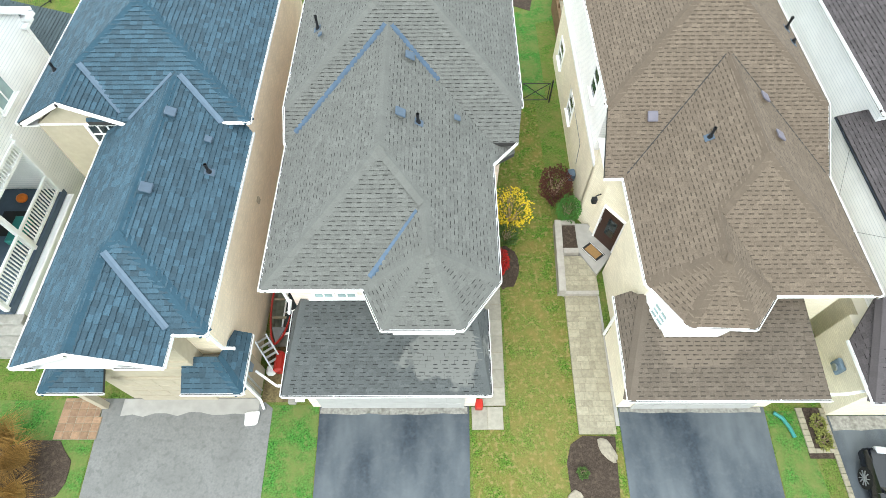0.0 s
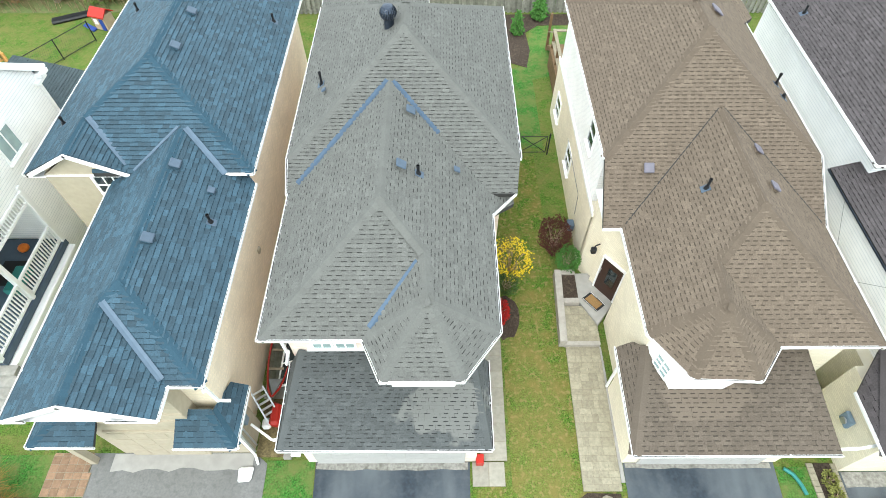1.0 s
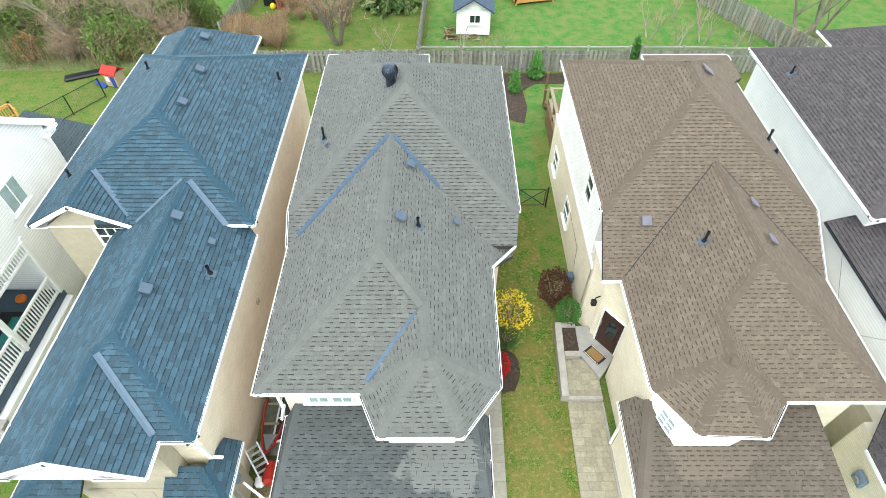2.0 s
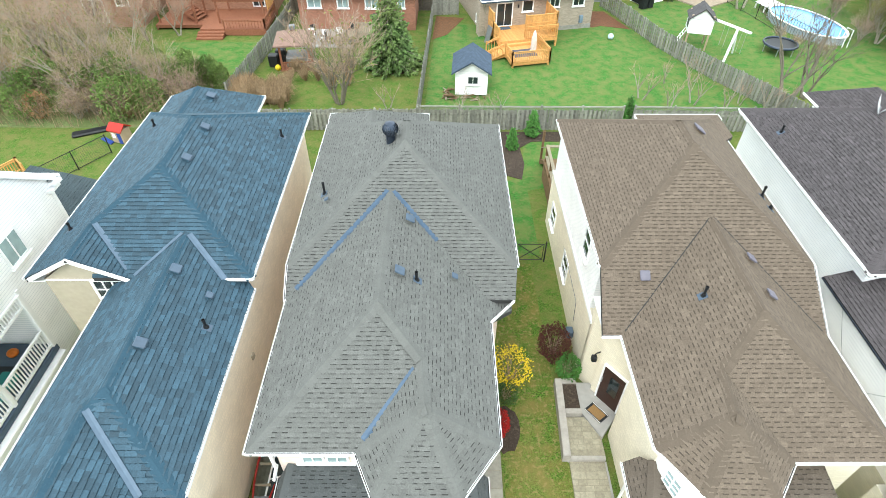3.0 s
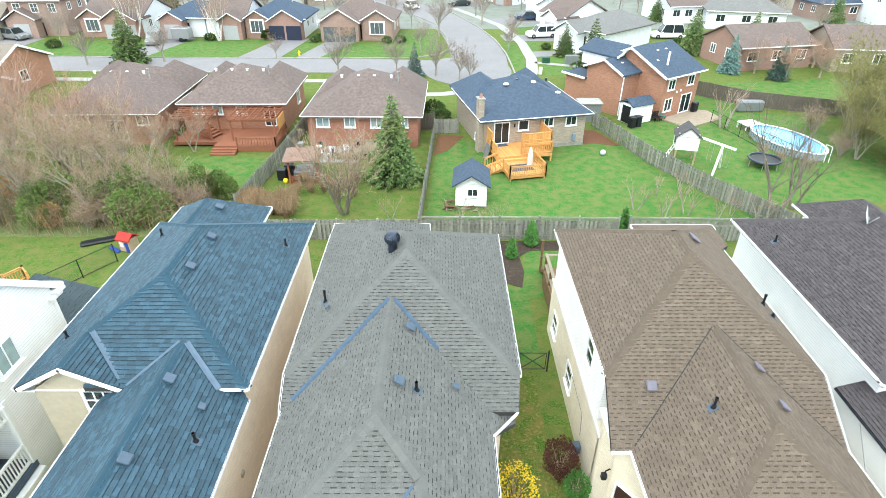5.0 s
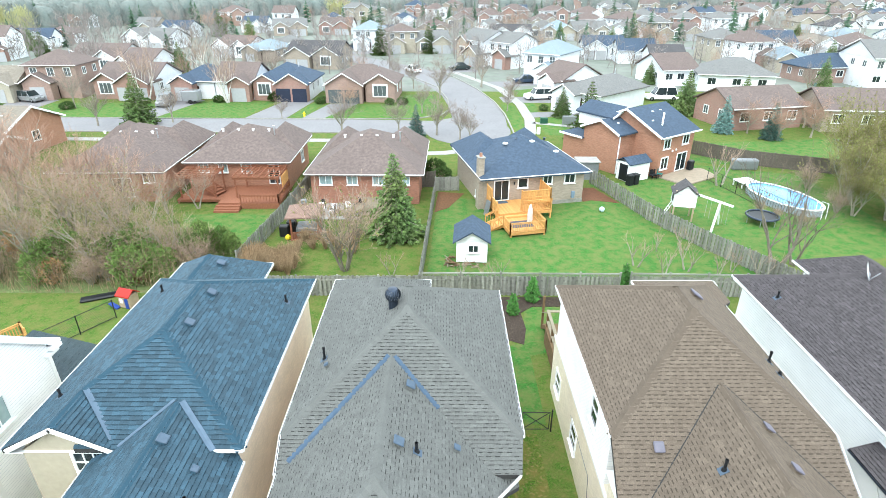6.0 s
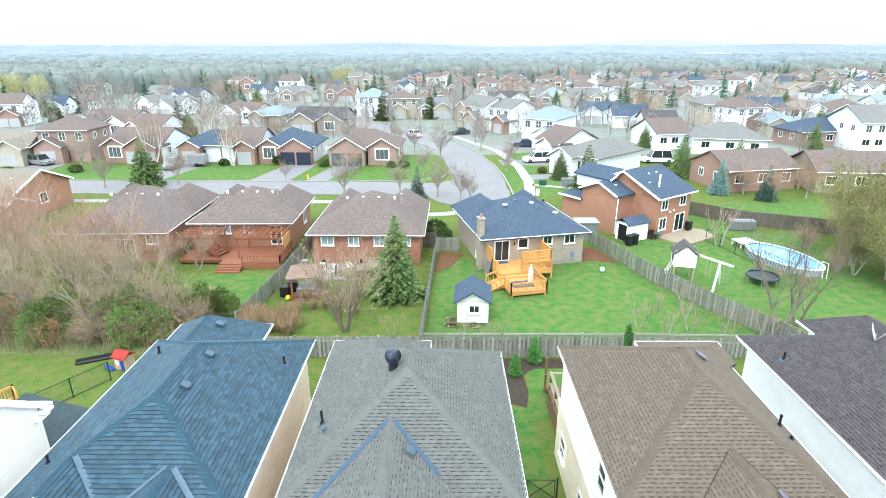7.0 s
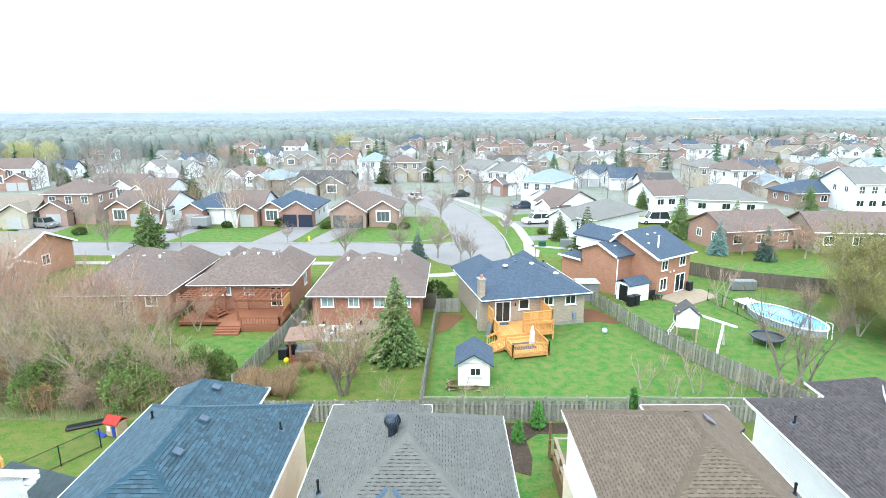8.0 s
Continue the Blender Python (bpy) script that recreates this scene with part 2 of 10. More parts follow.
M_NEEDLE = material("spruce_needles", (0.14, 0.24, 0.075), 0.9, 0.35, 4, 0.5, 0.0, pick="island", spread=0.45, tint=(0.24, 0.28, 0.085))
M_BLUENEEDLE = material("blue_spruce_needles", (0.2, 0.36, 0.33), 0.9, 0.3, 4, 0.5, 0.0, pick="island", spread=0.4, tint=(0.13, 0.2, 0.18))
M_HEDGE = material("olive_cedar_foliage", (0.22, 0.32, 0.09), 0.9, 0.35, 5, 0.5, 0.0, pick="island", spread=0.45)
M_METER = material("blue_grey_meter_box", (0.26, 0.36, 0.47), 0.5, 0.1, 6, 0.3, 0.05)
# greyer than the lawns: the ground's own tone plus haze in the colour
M_FARGROUND = material("far_dull_hazed_ground", (0.24, 0.275, 0.23), 1.0, 0.2, 0.4, 0.7, 0.0, tint=(0.3, 0.3, 0.28))
M_BRIGHT = material("bright_green_foliage", (0.09, 0.25, 0.05), 0.9, 0.3, 5, 0.5, 0.0, pick="island", spread=0.35)
M_ROCK = material("tan_garden_stone", (0.38, 0.34, 0.27), 0.9, 0.25, 9, 0.5, 0.5)
M_GRIT_SHADE = material("gutter_grit_shade", (0.05, 0.048, 0.045), 0.95, 0.5, 20, 0.4, 0.3)
# greyed so the door's colour holds the shade under the eave
M_PALEDOOR = material("shaded_pale_door", (0.59, 0.59, 0.58), 0.6, 0.05, 3, 0.2, 0.05)
M_SAND = material("jointing_sand", (0.36, 0.32, 0.24), 0.95, 0.2, 20, 0.3, 0.3)
M_CEDAR = material("cedar_foliage", (0.09, 0.16, 0.04), 0.9, 0.35, 5, 0.5, 0.0, pick="island", spread=0.4)
M_BRUSH = material("dry_brush_canes", (0.48, 0.33, 0.22), 0.95, 0.3, 0.8, 0.7, 0.0, tint=(0.3, 0.25, 0.13), pick="island", spread=0.4)
M_LITTER = material("woodland_litter", (0.19, 0.24, 0.09), 0.95, 0.35, 5, 0.8, 0.8, tint=(0.13, 0.18, 0.055), dirt=(0.3, 0.22, 0.13), dirt_amount=0.5)
M_STRAWBRUSH = material("pale_straw_brush", (0.5, 0.34, 0.2), 0.9, 0.3, 3, 0.6, 0.0, pick="island", spread=0.35, tint=(0.42, 0.32, 0.2))
M_OLIVETWIG = material("olive_twigs", (0.34, 0.28, 0.15), 0.95, 0.25, 3, 0.5, 0.0, pick="island", spread=0.25)
M_BUDS = material("budding_leaves", (0.27, 0.285, 0.08), 0.9, 0.35, 3, 0.5, 0.0, pick="island", spread=0.4)
M_FORSYTHIA = material("yellow_blossom", (0.72, 0.55, 0.03), 0.8, 0.2, 6, 0.4, 0.0, pick="island", spread=0.25)
M_BARBERRY = material("maroon_leaves", (0.1, 0.035, 0.025), 0.9, 0.35, 8, 0.5, 0.0, pick="island", spread=0.4)
M_REDLEAF = material("bright_red_leaves", (0.5, 0.025, 0.02), 0.8, 0.3, 8, 0.4, 0.0, pick="island", spread=0.35)
M_STRAW = material("dry_ornamental_grass", (0.42, 0.24, 0.06), 0.9, 0.3, 3, 0.6, 0.0, pick="island", spread=0.4, tint=(0.3, 0.2, 0.08))
M_REDPLASTIC = material("red_plastic", (0.55, 0.03, 0.02), 0.4, 0.1, 4, 0.3, 0.0)
M_BLUEPLASTIC = material("blue_plastic", (0.03, 0.08, 0.4), 0.4, 0.1, 4, 0.3, 0.0)
M_TANPLASTIC = material("tan_plastic", (0.55, 0.42, 0.3), 0.5, 0.1, 4, 0.3, 0.0)
M_TEALPLASTIC = material("teal_plastic", (0.05, 0.3, 0.28), 0.45, 0.1, 4, 0.3, 0.0)
M_POOL = material("pool_water", (0.1, 0.4, 0.75), 0.08, 0.15, 1.5, 0.5, 0.15, tint=(0.25, 0.56, 0.82), bump_scale=3, spec=0.5)
M_CARBLACK = material("black_car_paint", (0.012, 0.014, 0.02), 0.12, 0.1, 2, 0.2, 0.0, spec=0.6)
M_RUBBER = material("tyre_rubber", (0.02, 0.02, 0.02), 0.85, 0.2, 8, 0.3, 0.1)
M_DOOR = material("dark_brown_door", (0.06, 0.03, 0.022), 0.4, 0.15, 6, 0.3, 0.05)


# ---------------------------------------------------------------- building helpers
AT = {}  # the world matrix of each thing and part


def thing(name, at, label, category, group="", kind="", yaw=0.0):
    ob = new(name)
    AT[ob] = pose(*at, 0, 0, yaw)
    ob.matrix_world = AT[ob]
    ob.empty_display_size = 0.3
    return tagged(ob, label, category, group, kind)


def finish(name, bm, mats, label="", category="", group="", kind="", parent=None, smooth=False):
    """Links a bmesh in world coordinates as one mesh object, under a parent or alone."""
    mesh = bpy.data.meshes.new(name)
    m = AT[parent] if parent else Matrix()
    if parent:
        bm.transform(m.inverted())
    bm.to_mesh(mesh)
    bm.free()
    for mt in mats if isinstance(mats, (list, tuple)) else [mats]:
        mesh.materials.append(mt)
    if smooth:
        for p in mesh.polygons:
            p.use_smooth = True
    ob = new(name, mesh)
    AT[ob] = m
    if parent:
        ob.parent = parent
    return tagged(ob, label, category, group, kind)


def pieces(name, bm, mats, parent, label="", kind=""):
    """Each loose piece of a bmesh becomes a part of its own."""
    todo, made = set(bm.verts), []
    while todo:
        group, stack = [], [next(v for v in bm.verts if v in todo)]
        todo.discard(stack[0])
        while stack:
            v = stack.pop()
            group.append(v)
            for e in v.link_edges:
                o = e.other_vert(v)
                if o in todo:
                    todo.discard(o)
                    stack.append(o)
        one = bmesh.new()
        link = {v: one.verts.new(v.co) for v in group}
        for f in {f for v in group for f in v.link_faces}:
            one.faces.new([link[v] for v in f.verts])
        made.append(finish(name, one, mats, label, kind=kind, parent=parent))
    bm.free()
    return made[0]


def part(name, bm, mats, parent, label="", kind="", smooth=False):
    return finish(name, bm, mats, label, kind=kind, parent=parent, smooth=smooth)


def lone(name, bm, mats, label, category, group="", kind="", smooth=False):
    """A thing that is one mesh: its origin is moved to the middle of its base."""
    vs = [v.co for v in bm.verts]
    mid = Vector(((min(v.x for v in vs) + max(v.x for v in vs)) / 2, (min(v.y for v in vs) + max(v.y for v in vs)) / 2, min(v.z for v in vs)))
    bm.transform(Matrix.Translation(-mid))
    ob = finish(name, bm, mats, label, category, group, kind, smooth=smooth)
    ob.location = mid
    AT[ob] = Matrix.Translation(mid)
    return ob


def pydata(name, verts, faces, mats, parent, label="", kind="", slots=None):
    mesh = bpy.data.meshes.new(name)
    inv = AT[parent].inverted() if parent else Matrix()
    mesh.from_pydata([inv @ Vector(v) for v in verts], [], faces)
    for mt in mats if isinstance(mats, (list, tuple)) else [mats]:
        mesh.materials.append(mt)
    if slots is not None:
        mesh.polygons.foreach_set("material_index", slots)
    ob = new(name, mesh)
    if parent:
        ob.parent = parent
        AT[ob] = AT[parent]
    else:
        AT[ob] = Matrix()
    return tagged(ob, label, kind=kind)


def box(bm, x0, x1, y0, y1, z0, z1, m=None, bevel=0.0):
    vs = [bm.verts.new((x, y, z)) for z in (z0, z1) for y in (y0, y1) for x in (x0, x1)]
    fs = [bm.faces.new([vs[i] for i in f]) for f in ((0, 2, 3, 1), (4, 5, 7, 6), (0, 1, 5, 4), (2, 6, 7, 3), (0, 4, 6, 2), (1, 3, 7, 5))]
    if bevel:
        es = list({e for f in fs for e in f.edges})
        r = bmesh.ops.bevel(bm, geom=es, offset=bevel, segments=1, affect="EDGES")
        vs = list({v for f in r["faces"] for v in f.verts} | {v for v in vs if v.is_valid})
    if m:
        bmesh.ops.transform(bm, matrix=m, verts=[v for v in vs if v.is_valid])
    return vs


def boxed(*a, m=None, bevel=0.0):
    bm = bmesh.new()
    box(bm, *a, m=m, bevel=bevel)
    return bm


def prism(bm, poly, z0, z1):
    """A polygon of the plan (anticlockwise) raised from z0 to z1; z1 may be a function of x and y."""
    top = z1 if callable(z1) else lambda x, y: z1
    low = z0 if callable(z0) else lambda x, y: z0
    a = [bm.verts.new((x, y, low(x, y))) for x, y in poly]
    b = [bm.verts.new((x, y, top(x, y))) for x, y in poly]
    bm.faces.new(b)
    bm.faces.new(a[::-1])
    for i in range(len(poly)):
        j = (i + 1) % len(poly)
        bm.faces.new((a[i], a[j], b[j], b[i]))


def prismed(poly, z0, z1):
    bm = bmesh.new()
    prism(bm, poly, z0, z1)
    return bm


def tube(bm, pts, radii, sides=8, cap=True):
    """A round bar along points."""
    if not isinstance(radii, (list, tuple)):
        radii = [radii] * len(pts)
    pts = [Vector(p) for p in pts]
    rings = []
    for i, p in enumerate(pts):
        d = (pts[min(i + 1, len(pts) - 1)] - pts[max(i - 1, 0)]).normalized()
        u = d.orthogonal().normalized() if abs(d.z) < 0.99 else Vector((1, 0, 0))
        if i:
            u = (rings[-1][1] - d * rings[-1][1].dot(d)).normalized()
        v = d.cross(u)
        rings.append(([bm.verts.new(p + radii[i] * (math.cos(k * math.tau / sides) * u + math.sin(k * math.tau / sides) * v)) for k in range(sides)], u))
    for (a, _), (b, _) in zip(rings, rings[1:]):
        for k in range(sides):
            bm.faces.new((a[k], a[(k + 1) % sides], b[(k + 1) % sides], b[k]))
    if cap:
        bm.faces.new(rings[0][0][::-1])
        bm.faces.new(rings[-1][0])


def bar(bm, a, b, w, h):
    """A square beam from a to b, w wide and h high, its top along the line."""
    a, b = Vector(a), Vector(b)
    d = (b - a).normalized()
    s = d.cross(Vector((0, 0, 1)))
    s = s.normalized() if s.length > 1e-4 else Vector((1, 0, 0))
    u = s.cross(d)
    ring = [[bm.verts.new(p + s * (w / 2 * i) - u * (h * j)) for i, j in ((-1, 0), (1, 0), (1, 1), (-1, 1))] for p in (a, b)]
    for k in range(4):
        bm.faces.new((ring[0][k], ring[1][k], ring[1][(k + 1) % 4], ring[0][(k + 1) % 4]))
    bm.faces.new(ring[0])
    bm.faces.new(ring[1][::-1])


def barred(segments, w, h):
    bm = bmesh.new()
    for a, b in segments:
        bar(bm, a, b, w, h)
    return bm


# ---------------------------------------------------------------- roofs of single shingles
def clip(poly, mould):
    """The part of a polygon inside a convex anticlockwise one, both in the plane."""
    for (ax, ay), (bx, by) in zip(mould, mould[1:] + mould[:1]):
        out, k = [], len(poly)
        side = [(bx - ax) * (y - ay) - (by - ay) * (x - ax) for x, y in poly]
        for i in range(k):
            j = (i + 1) % k
            if side[i] >= 0:
                out.append(poly[i])
            if (side[i] >= 0) != (side[j] >= 0):
                f = side[i] / (side[i] - side[j])
                out.append((poly[i][0] + f * (poly[j][0] - poly[i][0]), poly[i][1] + f * (poly[j][1] - poly[i][1])))
        poly = out
        if len(poly) < 3:
            return []
    return poly


class Slope:
    """A roof plane: it rises to the left of its eave, a to b at height z, by slope. shape: convex plan polygon."""

    def __init__(self, a, b, z, slope, shape):
        self.a, self.z, self.slope = Vector(a), z, slope
        self.u = (Vector(b) - self.a).normalized()
        self.v = Vector((-self.u.y, self.u.x))
        self.k = math.hypot(1, slope)
        area = sum(p[0] * q[1] - q[0] * p[1] for p, q in zip(shape, shape[1:] + shape[:1]))
        self.shape = list(shape if area > 0 else shape[::-1])
        self.n = Vector((-self.v.x * slope, -self.v.y * slope, 1)).normalized()

    def height(self, x, y):
        return self.z + self.slope * (Vector((x, y)) - self.a).dot(self.v)

    def flat(self):
        return [((Vector(p) - self.a).dot(self.u), (Vector(p) - self.a).dot(self.v) * self.k) for p in self.shape]

    def lift(self, s, t, up=0.0):
        p = self.a + self.u * s + self.v * (t / self.k)
        return Vector((p.x, p.y, self.z + self.slope * t / self.k)) + self.n * up

    def ring(self, up=0.0):
        return [Vector((x, y, self.height(x, y))) + self.n * up for x, y in self.shape]


def shingles(roof, slopes, key, caps, singles=0, course=0.12, tab=(0.14, 0.3), dash=0.5, near=None, thick=0.012, stroke=(0.135, 0.13), stroke_high=0.023):
    """Covers slopes with overlapping tabs, row by row, and hips and ridges with caps."""
    skin, piece, band, ridge = ROOFS[key]
    rnd = random.Random(hash_of(key))
    verts, faces, slots, apart = [], [], [], []
    for sl in slopes:
        mould = sl.flat()
        t0, t1 = min(p[1] for p in mould), max(p[1] for p in mould)
        s0, s1 = min(p[0] for p in mould), max(p[0] for p in mould)
        t = math.floor(t0 / course) * course
        while t < t1:
            s = s0 - rnd.uniform(0, 0.4)
            while s < s1:
                w = rnd.uniform(*tab)
                drop = 0.012 if rnd.random() < 0.5 else 0.0
                quad = [(s + 0.0008, t - drop), (s + w - 0.0008, t - drop), (s + w - 0.0008, t + course), (s + 0.0008, t + course)]
                cut = clip(mould, quad)
                if len(cut) >= 3:
                    high = thick + (0.007 if drop else 0.0)
                    whole = len(cut) == 4 and all(abs(p[0] - q[0]) + abs(p[1] - q[1]) < 1e-6 for p, q in zip(sorted(cut), sorted(quad)))
                    if whole and singles and near and near(*sl.lift(s + w / 2, t).to_2d()) and len(apart) < singles:
                        apart.append((sl, s, t - drop, w, high))
                    else:
                        i = len(verts)
                        verts += [sl.lift(p, q, 0.003 + high * (1 - min(1, max(0, (q - t + drop) / course)))) for p, q in cut]
                        verts += [sl.lift(p, q, -0.004) for p, q in cut]
                        k = len(cut)
                        faces.append(tuple(range(i, i + k)))
                        slots.append(0)
                        for a in range(k):
                            b = (a + 1) % k
                            faces.append((i + a, i + k + a, i + k + b, i + b))
                            slots.append(0)
                s += w
            # the dark bands between the laminated tabs, at an even pitch along the course; on blue they paint the shade
            # below the tabs
            s = s0 - rnd.uniform(0, 0.3)
            while s < s1 and dash:
                k = stroke[0] * rnd.uniform(0.75, 1.2)
                if rnd.random() < dash * 1.5:
                    dc = clip(mould, [(s, t - 0.005 - stroke_high), (s + k, t - 0.005 - stroke_high), (s + k, t - 0.005), (s, t - 0.005)])
                    if len(dc) >= 3:
                        i = len(verts)
                        verts += [sl.lift(p, q, 0.0165 if thick > 0.013 else 0.0145) for p, q in dc]
                        faces.append(tuple(range(i, i + len(dc))))
                        slots.append(1)
                s += k + stroke[1] * rnd.uniform(0.8, 1.3)
            t += course
    pydata("shingles", verts, faces, [skin, band], roof, kind="stuff", slots=slots)
    # capping pieces along hips and ridges
    verts, faces = [], []
    for a, b, na, nb in caps:
        a, b = Vector(a), Vector(b)
        d = b - a
        n, d = max(2, int(d.length / 0.16)), d.normalized()
        for k in range(n):
            p, q = a.lerp(b, k / n), a.lerp(b, (k + 1.25) / n)
            up0, up1 = 0.017, 0.011
            i = len(verts)
            for c, up in ((p, up0), (q, up1)):
                side_a, side_b = [(d.cross(nn) if (d.cross(nn)).dot(oo) > 0 else -d.cross(nn)).normalized() for nn, oo in ((na, na.xy.to_3d()), (nb, nb.xy.to_3d()))]
                verts += [c + side_a * 0.18 + na * up, c + Vector((0, 0, 1)) * (up + 0.01), c + side_b * 0.18 + nb * up]
            faces += [(i, i + 1, i + 4, i + 3), (i + 1, i + 2, i + 5, i + 4), (i, i + 2, i + 1)]
            j = len(verts)
            verts += [verts[i] - na * 0.03, verts[i + 2] - nb * 0.03]
            faces += [(i, j, j + 1, i + 2)]
    if verts:
        pydata("ridge_cap", verts, faces, ridge, roof, kind="stuff")
    made = {}
    for sl, s, t, w, high in apart:
        w = round(w * 50) / 50
        if (w, high) not in made:
            me = bpy.data.meshes.new("shingle")
            x, y = w / 2 - 0.0008, course / 2 + 0.004
            me.from_pydata([(-x, -y, 0.003 + high), (x, -y, 0.003 + high), (x, y, 0.003), (-x, y, 0.003), (-x, -y, -0.004), (x, -y, -0.004), (x, y, -0.004), (-x, y, -0.004)],
                           [], [(0, 1, 2, 3), (0, 4, 5, 1), (1, 5, 6, 2), (2, 6, 7, 3), (3, 7, 4, 0)])
            me.materials.append(piece)
            made[w, high] = me
        ob = new("shingle", made[w, high])
        c = sl.lift(s + w / 2, t + course / 2)
        x3 = sl.u.to_3d()
        y3 = sl.n.cross(x3)
        m = Matrix((x3, y3, sl.n)).transposed().to_4x4()
        m.translation = c
        ob.matrix_basis = AT[roof].inverted() @ m
        ob.parent = roof


def hash_of(text):
    return sum(ord(c) * (i + 3) for i, c in enumerate(text))


def roof_body(house, slopes, depth=0.16, name="roof"):
    """The boarding under the shingles, with its edge boards."""
    first = None
    for sl in slopes:
        bm = prismed(sl.shape, lambda x, y: sl.height(x, y) - depth, lambda x, y: sl.height(x, y) - 0.004)
        if first:
            part("roof_plane", bm, M_DECK, first)
        else:
            first = part(name, bm, M_DECK, house)
    return first


def gutter(house, pts, out=0.06, deep=0.09):
    """A white trough along the eave, a piece for each run of plan points with heights, the roof on its left."""
    profile = [(0.006, 0.0), (0.018, 0.0), (0.022, -deep + 0.035), (out - 0.016, -deep + 0.035), (out - 0.012, 0.02), (out + 0.006, 0.02), (out, -deep), (0.006, -deep)]
    for p, q in zip(pts, pts[1:]):
        p, q = Vector(p), Vector(q)
        d = (q - p).normalized()
        o = Vector((d.y, -d.x, 0)).normalized()
        bm = bmesh.new()
        a, b = [[bm.verts.new(c + o * w + Vector((0, 0, h))) for w, h in profile] for c in (p - d * 0.02, q + d * 0.02)]
        for k in range(8):
            bm.faces.new((a[k], b[k], b[(k + 1) % 8], a[(k + 1) % 8]))
        bm.faces.new(a[::-1])
        bm.faces.new(b)
        g = part("gutter", bm, M_WHITE, house)
        # wet leaves and grit in the trough, darkened to hold the trough's shade too
        part("gutter_litter", barred([(p + o * 0.033 - Vector((0, 0, 0.012)), q + o * 0.033 - Vector((0, 0, 0.012)))], 0.028, 0.03), M_GRIT_SHADE, g)
        n = int((q - p).length / 2.2)
        for k in range(n):
            c = p.lerp(q, (k + 0.5) / n) + Vector((0, 0, 0.018))
            part("hanger", barred([(c, c + o * out)], 0.03, 0.008), M_WHITE, g)


def downspout(house, pts, size=0.07):
    return part("downspout", barred(list(zip(pts, pts[1:])), size, size), M_WHITE, house)


def lattice(bm, xs, zs, y0, y1, m):
    """A frame with its glazing bars in one piece: bars between the odd steps of xs and zs."""
    near = [[bm.verts.new(m @ Vector((x, y0, z))) for z in zs] for x in xs]
    back = [[bm.verts.new(m @ Vector((x, y1, z))) for z in zs] for x in xs]
    p, q = len(xs) - 1, len(zs) - 1
    full = lambda i, j: 0 <= i < p and 0 <= j < q and (i % 2 == 0 or j % 2 == 0)
    for i in range(p):
        for j in range(q):
            if not full(i, j):
                continue
            c = [(i, j), (i + 1, j), (i + 1, j + 1), (i, j + 1)]
            bm.faces.new([near[a][b] for a, b in c])
            bm.faces.new([back[a][b] for a, b in c[::-1]])
            for (a, b), (k, o) in (((0, -1), (0, 1)), ((1, 0), (1, 2)), ((0, 1), (2, 3)), ((-1, 0), (3, 0))):
                if not full(i + a, j + b):
                    (e, g), (r, s) = c[k], c[o]
                    bm.faces.new((near[r][s], near[e][g], back[e][g], back[r][s]))


def window(house, m, w, h, cols=2, rows=1, pane_mat=None, frame_mat=None, sill=True, depth=0.05):
    """A window in the plane x-z of m, its outside towards -y, centred on m's origin."""
    frame_mat, pane_mat = frame_mat or M_WHITE, pane_mat or M_GLASS
    bm, f = bmesh.new(), min(0.09, w * 0.12)
    xs, zs = [-w / 2 - f, -w / 2], [-h / 2 - f, -h / 2]
    for i in range(1, cols):
        xs += [-w / 2 + w * i / cols - 0.02, -w / 2 + w * i / cols + 0.02]
    for i in range(1, rows):
        zs += [-h / 2 + h * i / rows - 0.018, -h / 2 + h * i / rows + 0.018]
    xs, zs = xs + [w / 2, w / 2 + f], zs + [h / 2, h / 2 + f]
    lattice(bm, xs, zs, -depth, 0.03, m)
    win = part("window", bm, frame_mat, house)
    if sill:
        part("window_sill", boxed(-w / 2 - f - 0.04, w / 2 + f + 0.04, -depth - 0.06, 0.0, -h / 2 - f - 0.05, -h / 2 - f - 0.003, m=m), frame_mat, win)
    part("pane", boxed(-w / 2, w / 2, -0.018, -0.004, -h / 2, h / 2, m=m), pane_mat, win)
    return win


def facing(x, y, z, yaw):
    """The pose of a wall's window: 0 looks to -y, 90 to +x, 180 to +y, 270 to -x."""
    return pose(x, y, z, 0, 0, yaw)


def box_vent(slope, x, y, mat, name="roof_vent", size=0.29, label="square slate plastic roof vent", house=None, plate=None):
    """A square hooded vent on a roof plane."""
    bm = bmesh.new()
    x3 = slope.u.to_3d()
    m = Matrix((x3, slope.n.cross(x3), slope.n)).transposed().to_4x4()
    m.translation = Vector((x, y, slope.height(x, y)))
    s = size / 2
    box(bm, -s * 1.3, s * 1.3, -s * 1.2, s * 1.4, 0.012, 0.022, m=m)
    box(bm, -s * 0.8, s * 0.8, -s * 0.8, s * 0.8, 0.02, 0.1, m=m)
    v = part(name, bm, plate or mat, house, "flashing and neck")
    part("hood", boxed(-s * 1.08, s * 1.08, -s * 1.15, s * 1.05, 0.09, 0.16, m=m, bevel=0.025), mat, v, label)


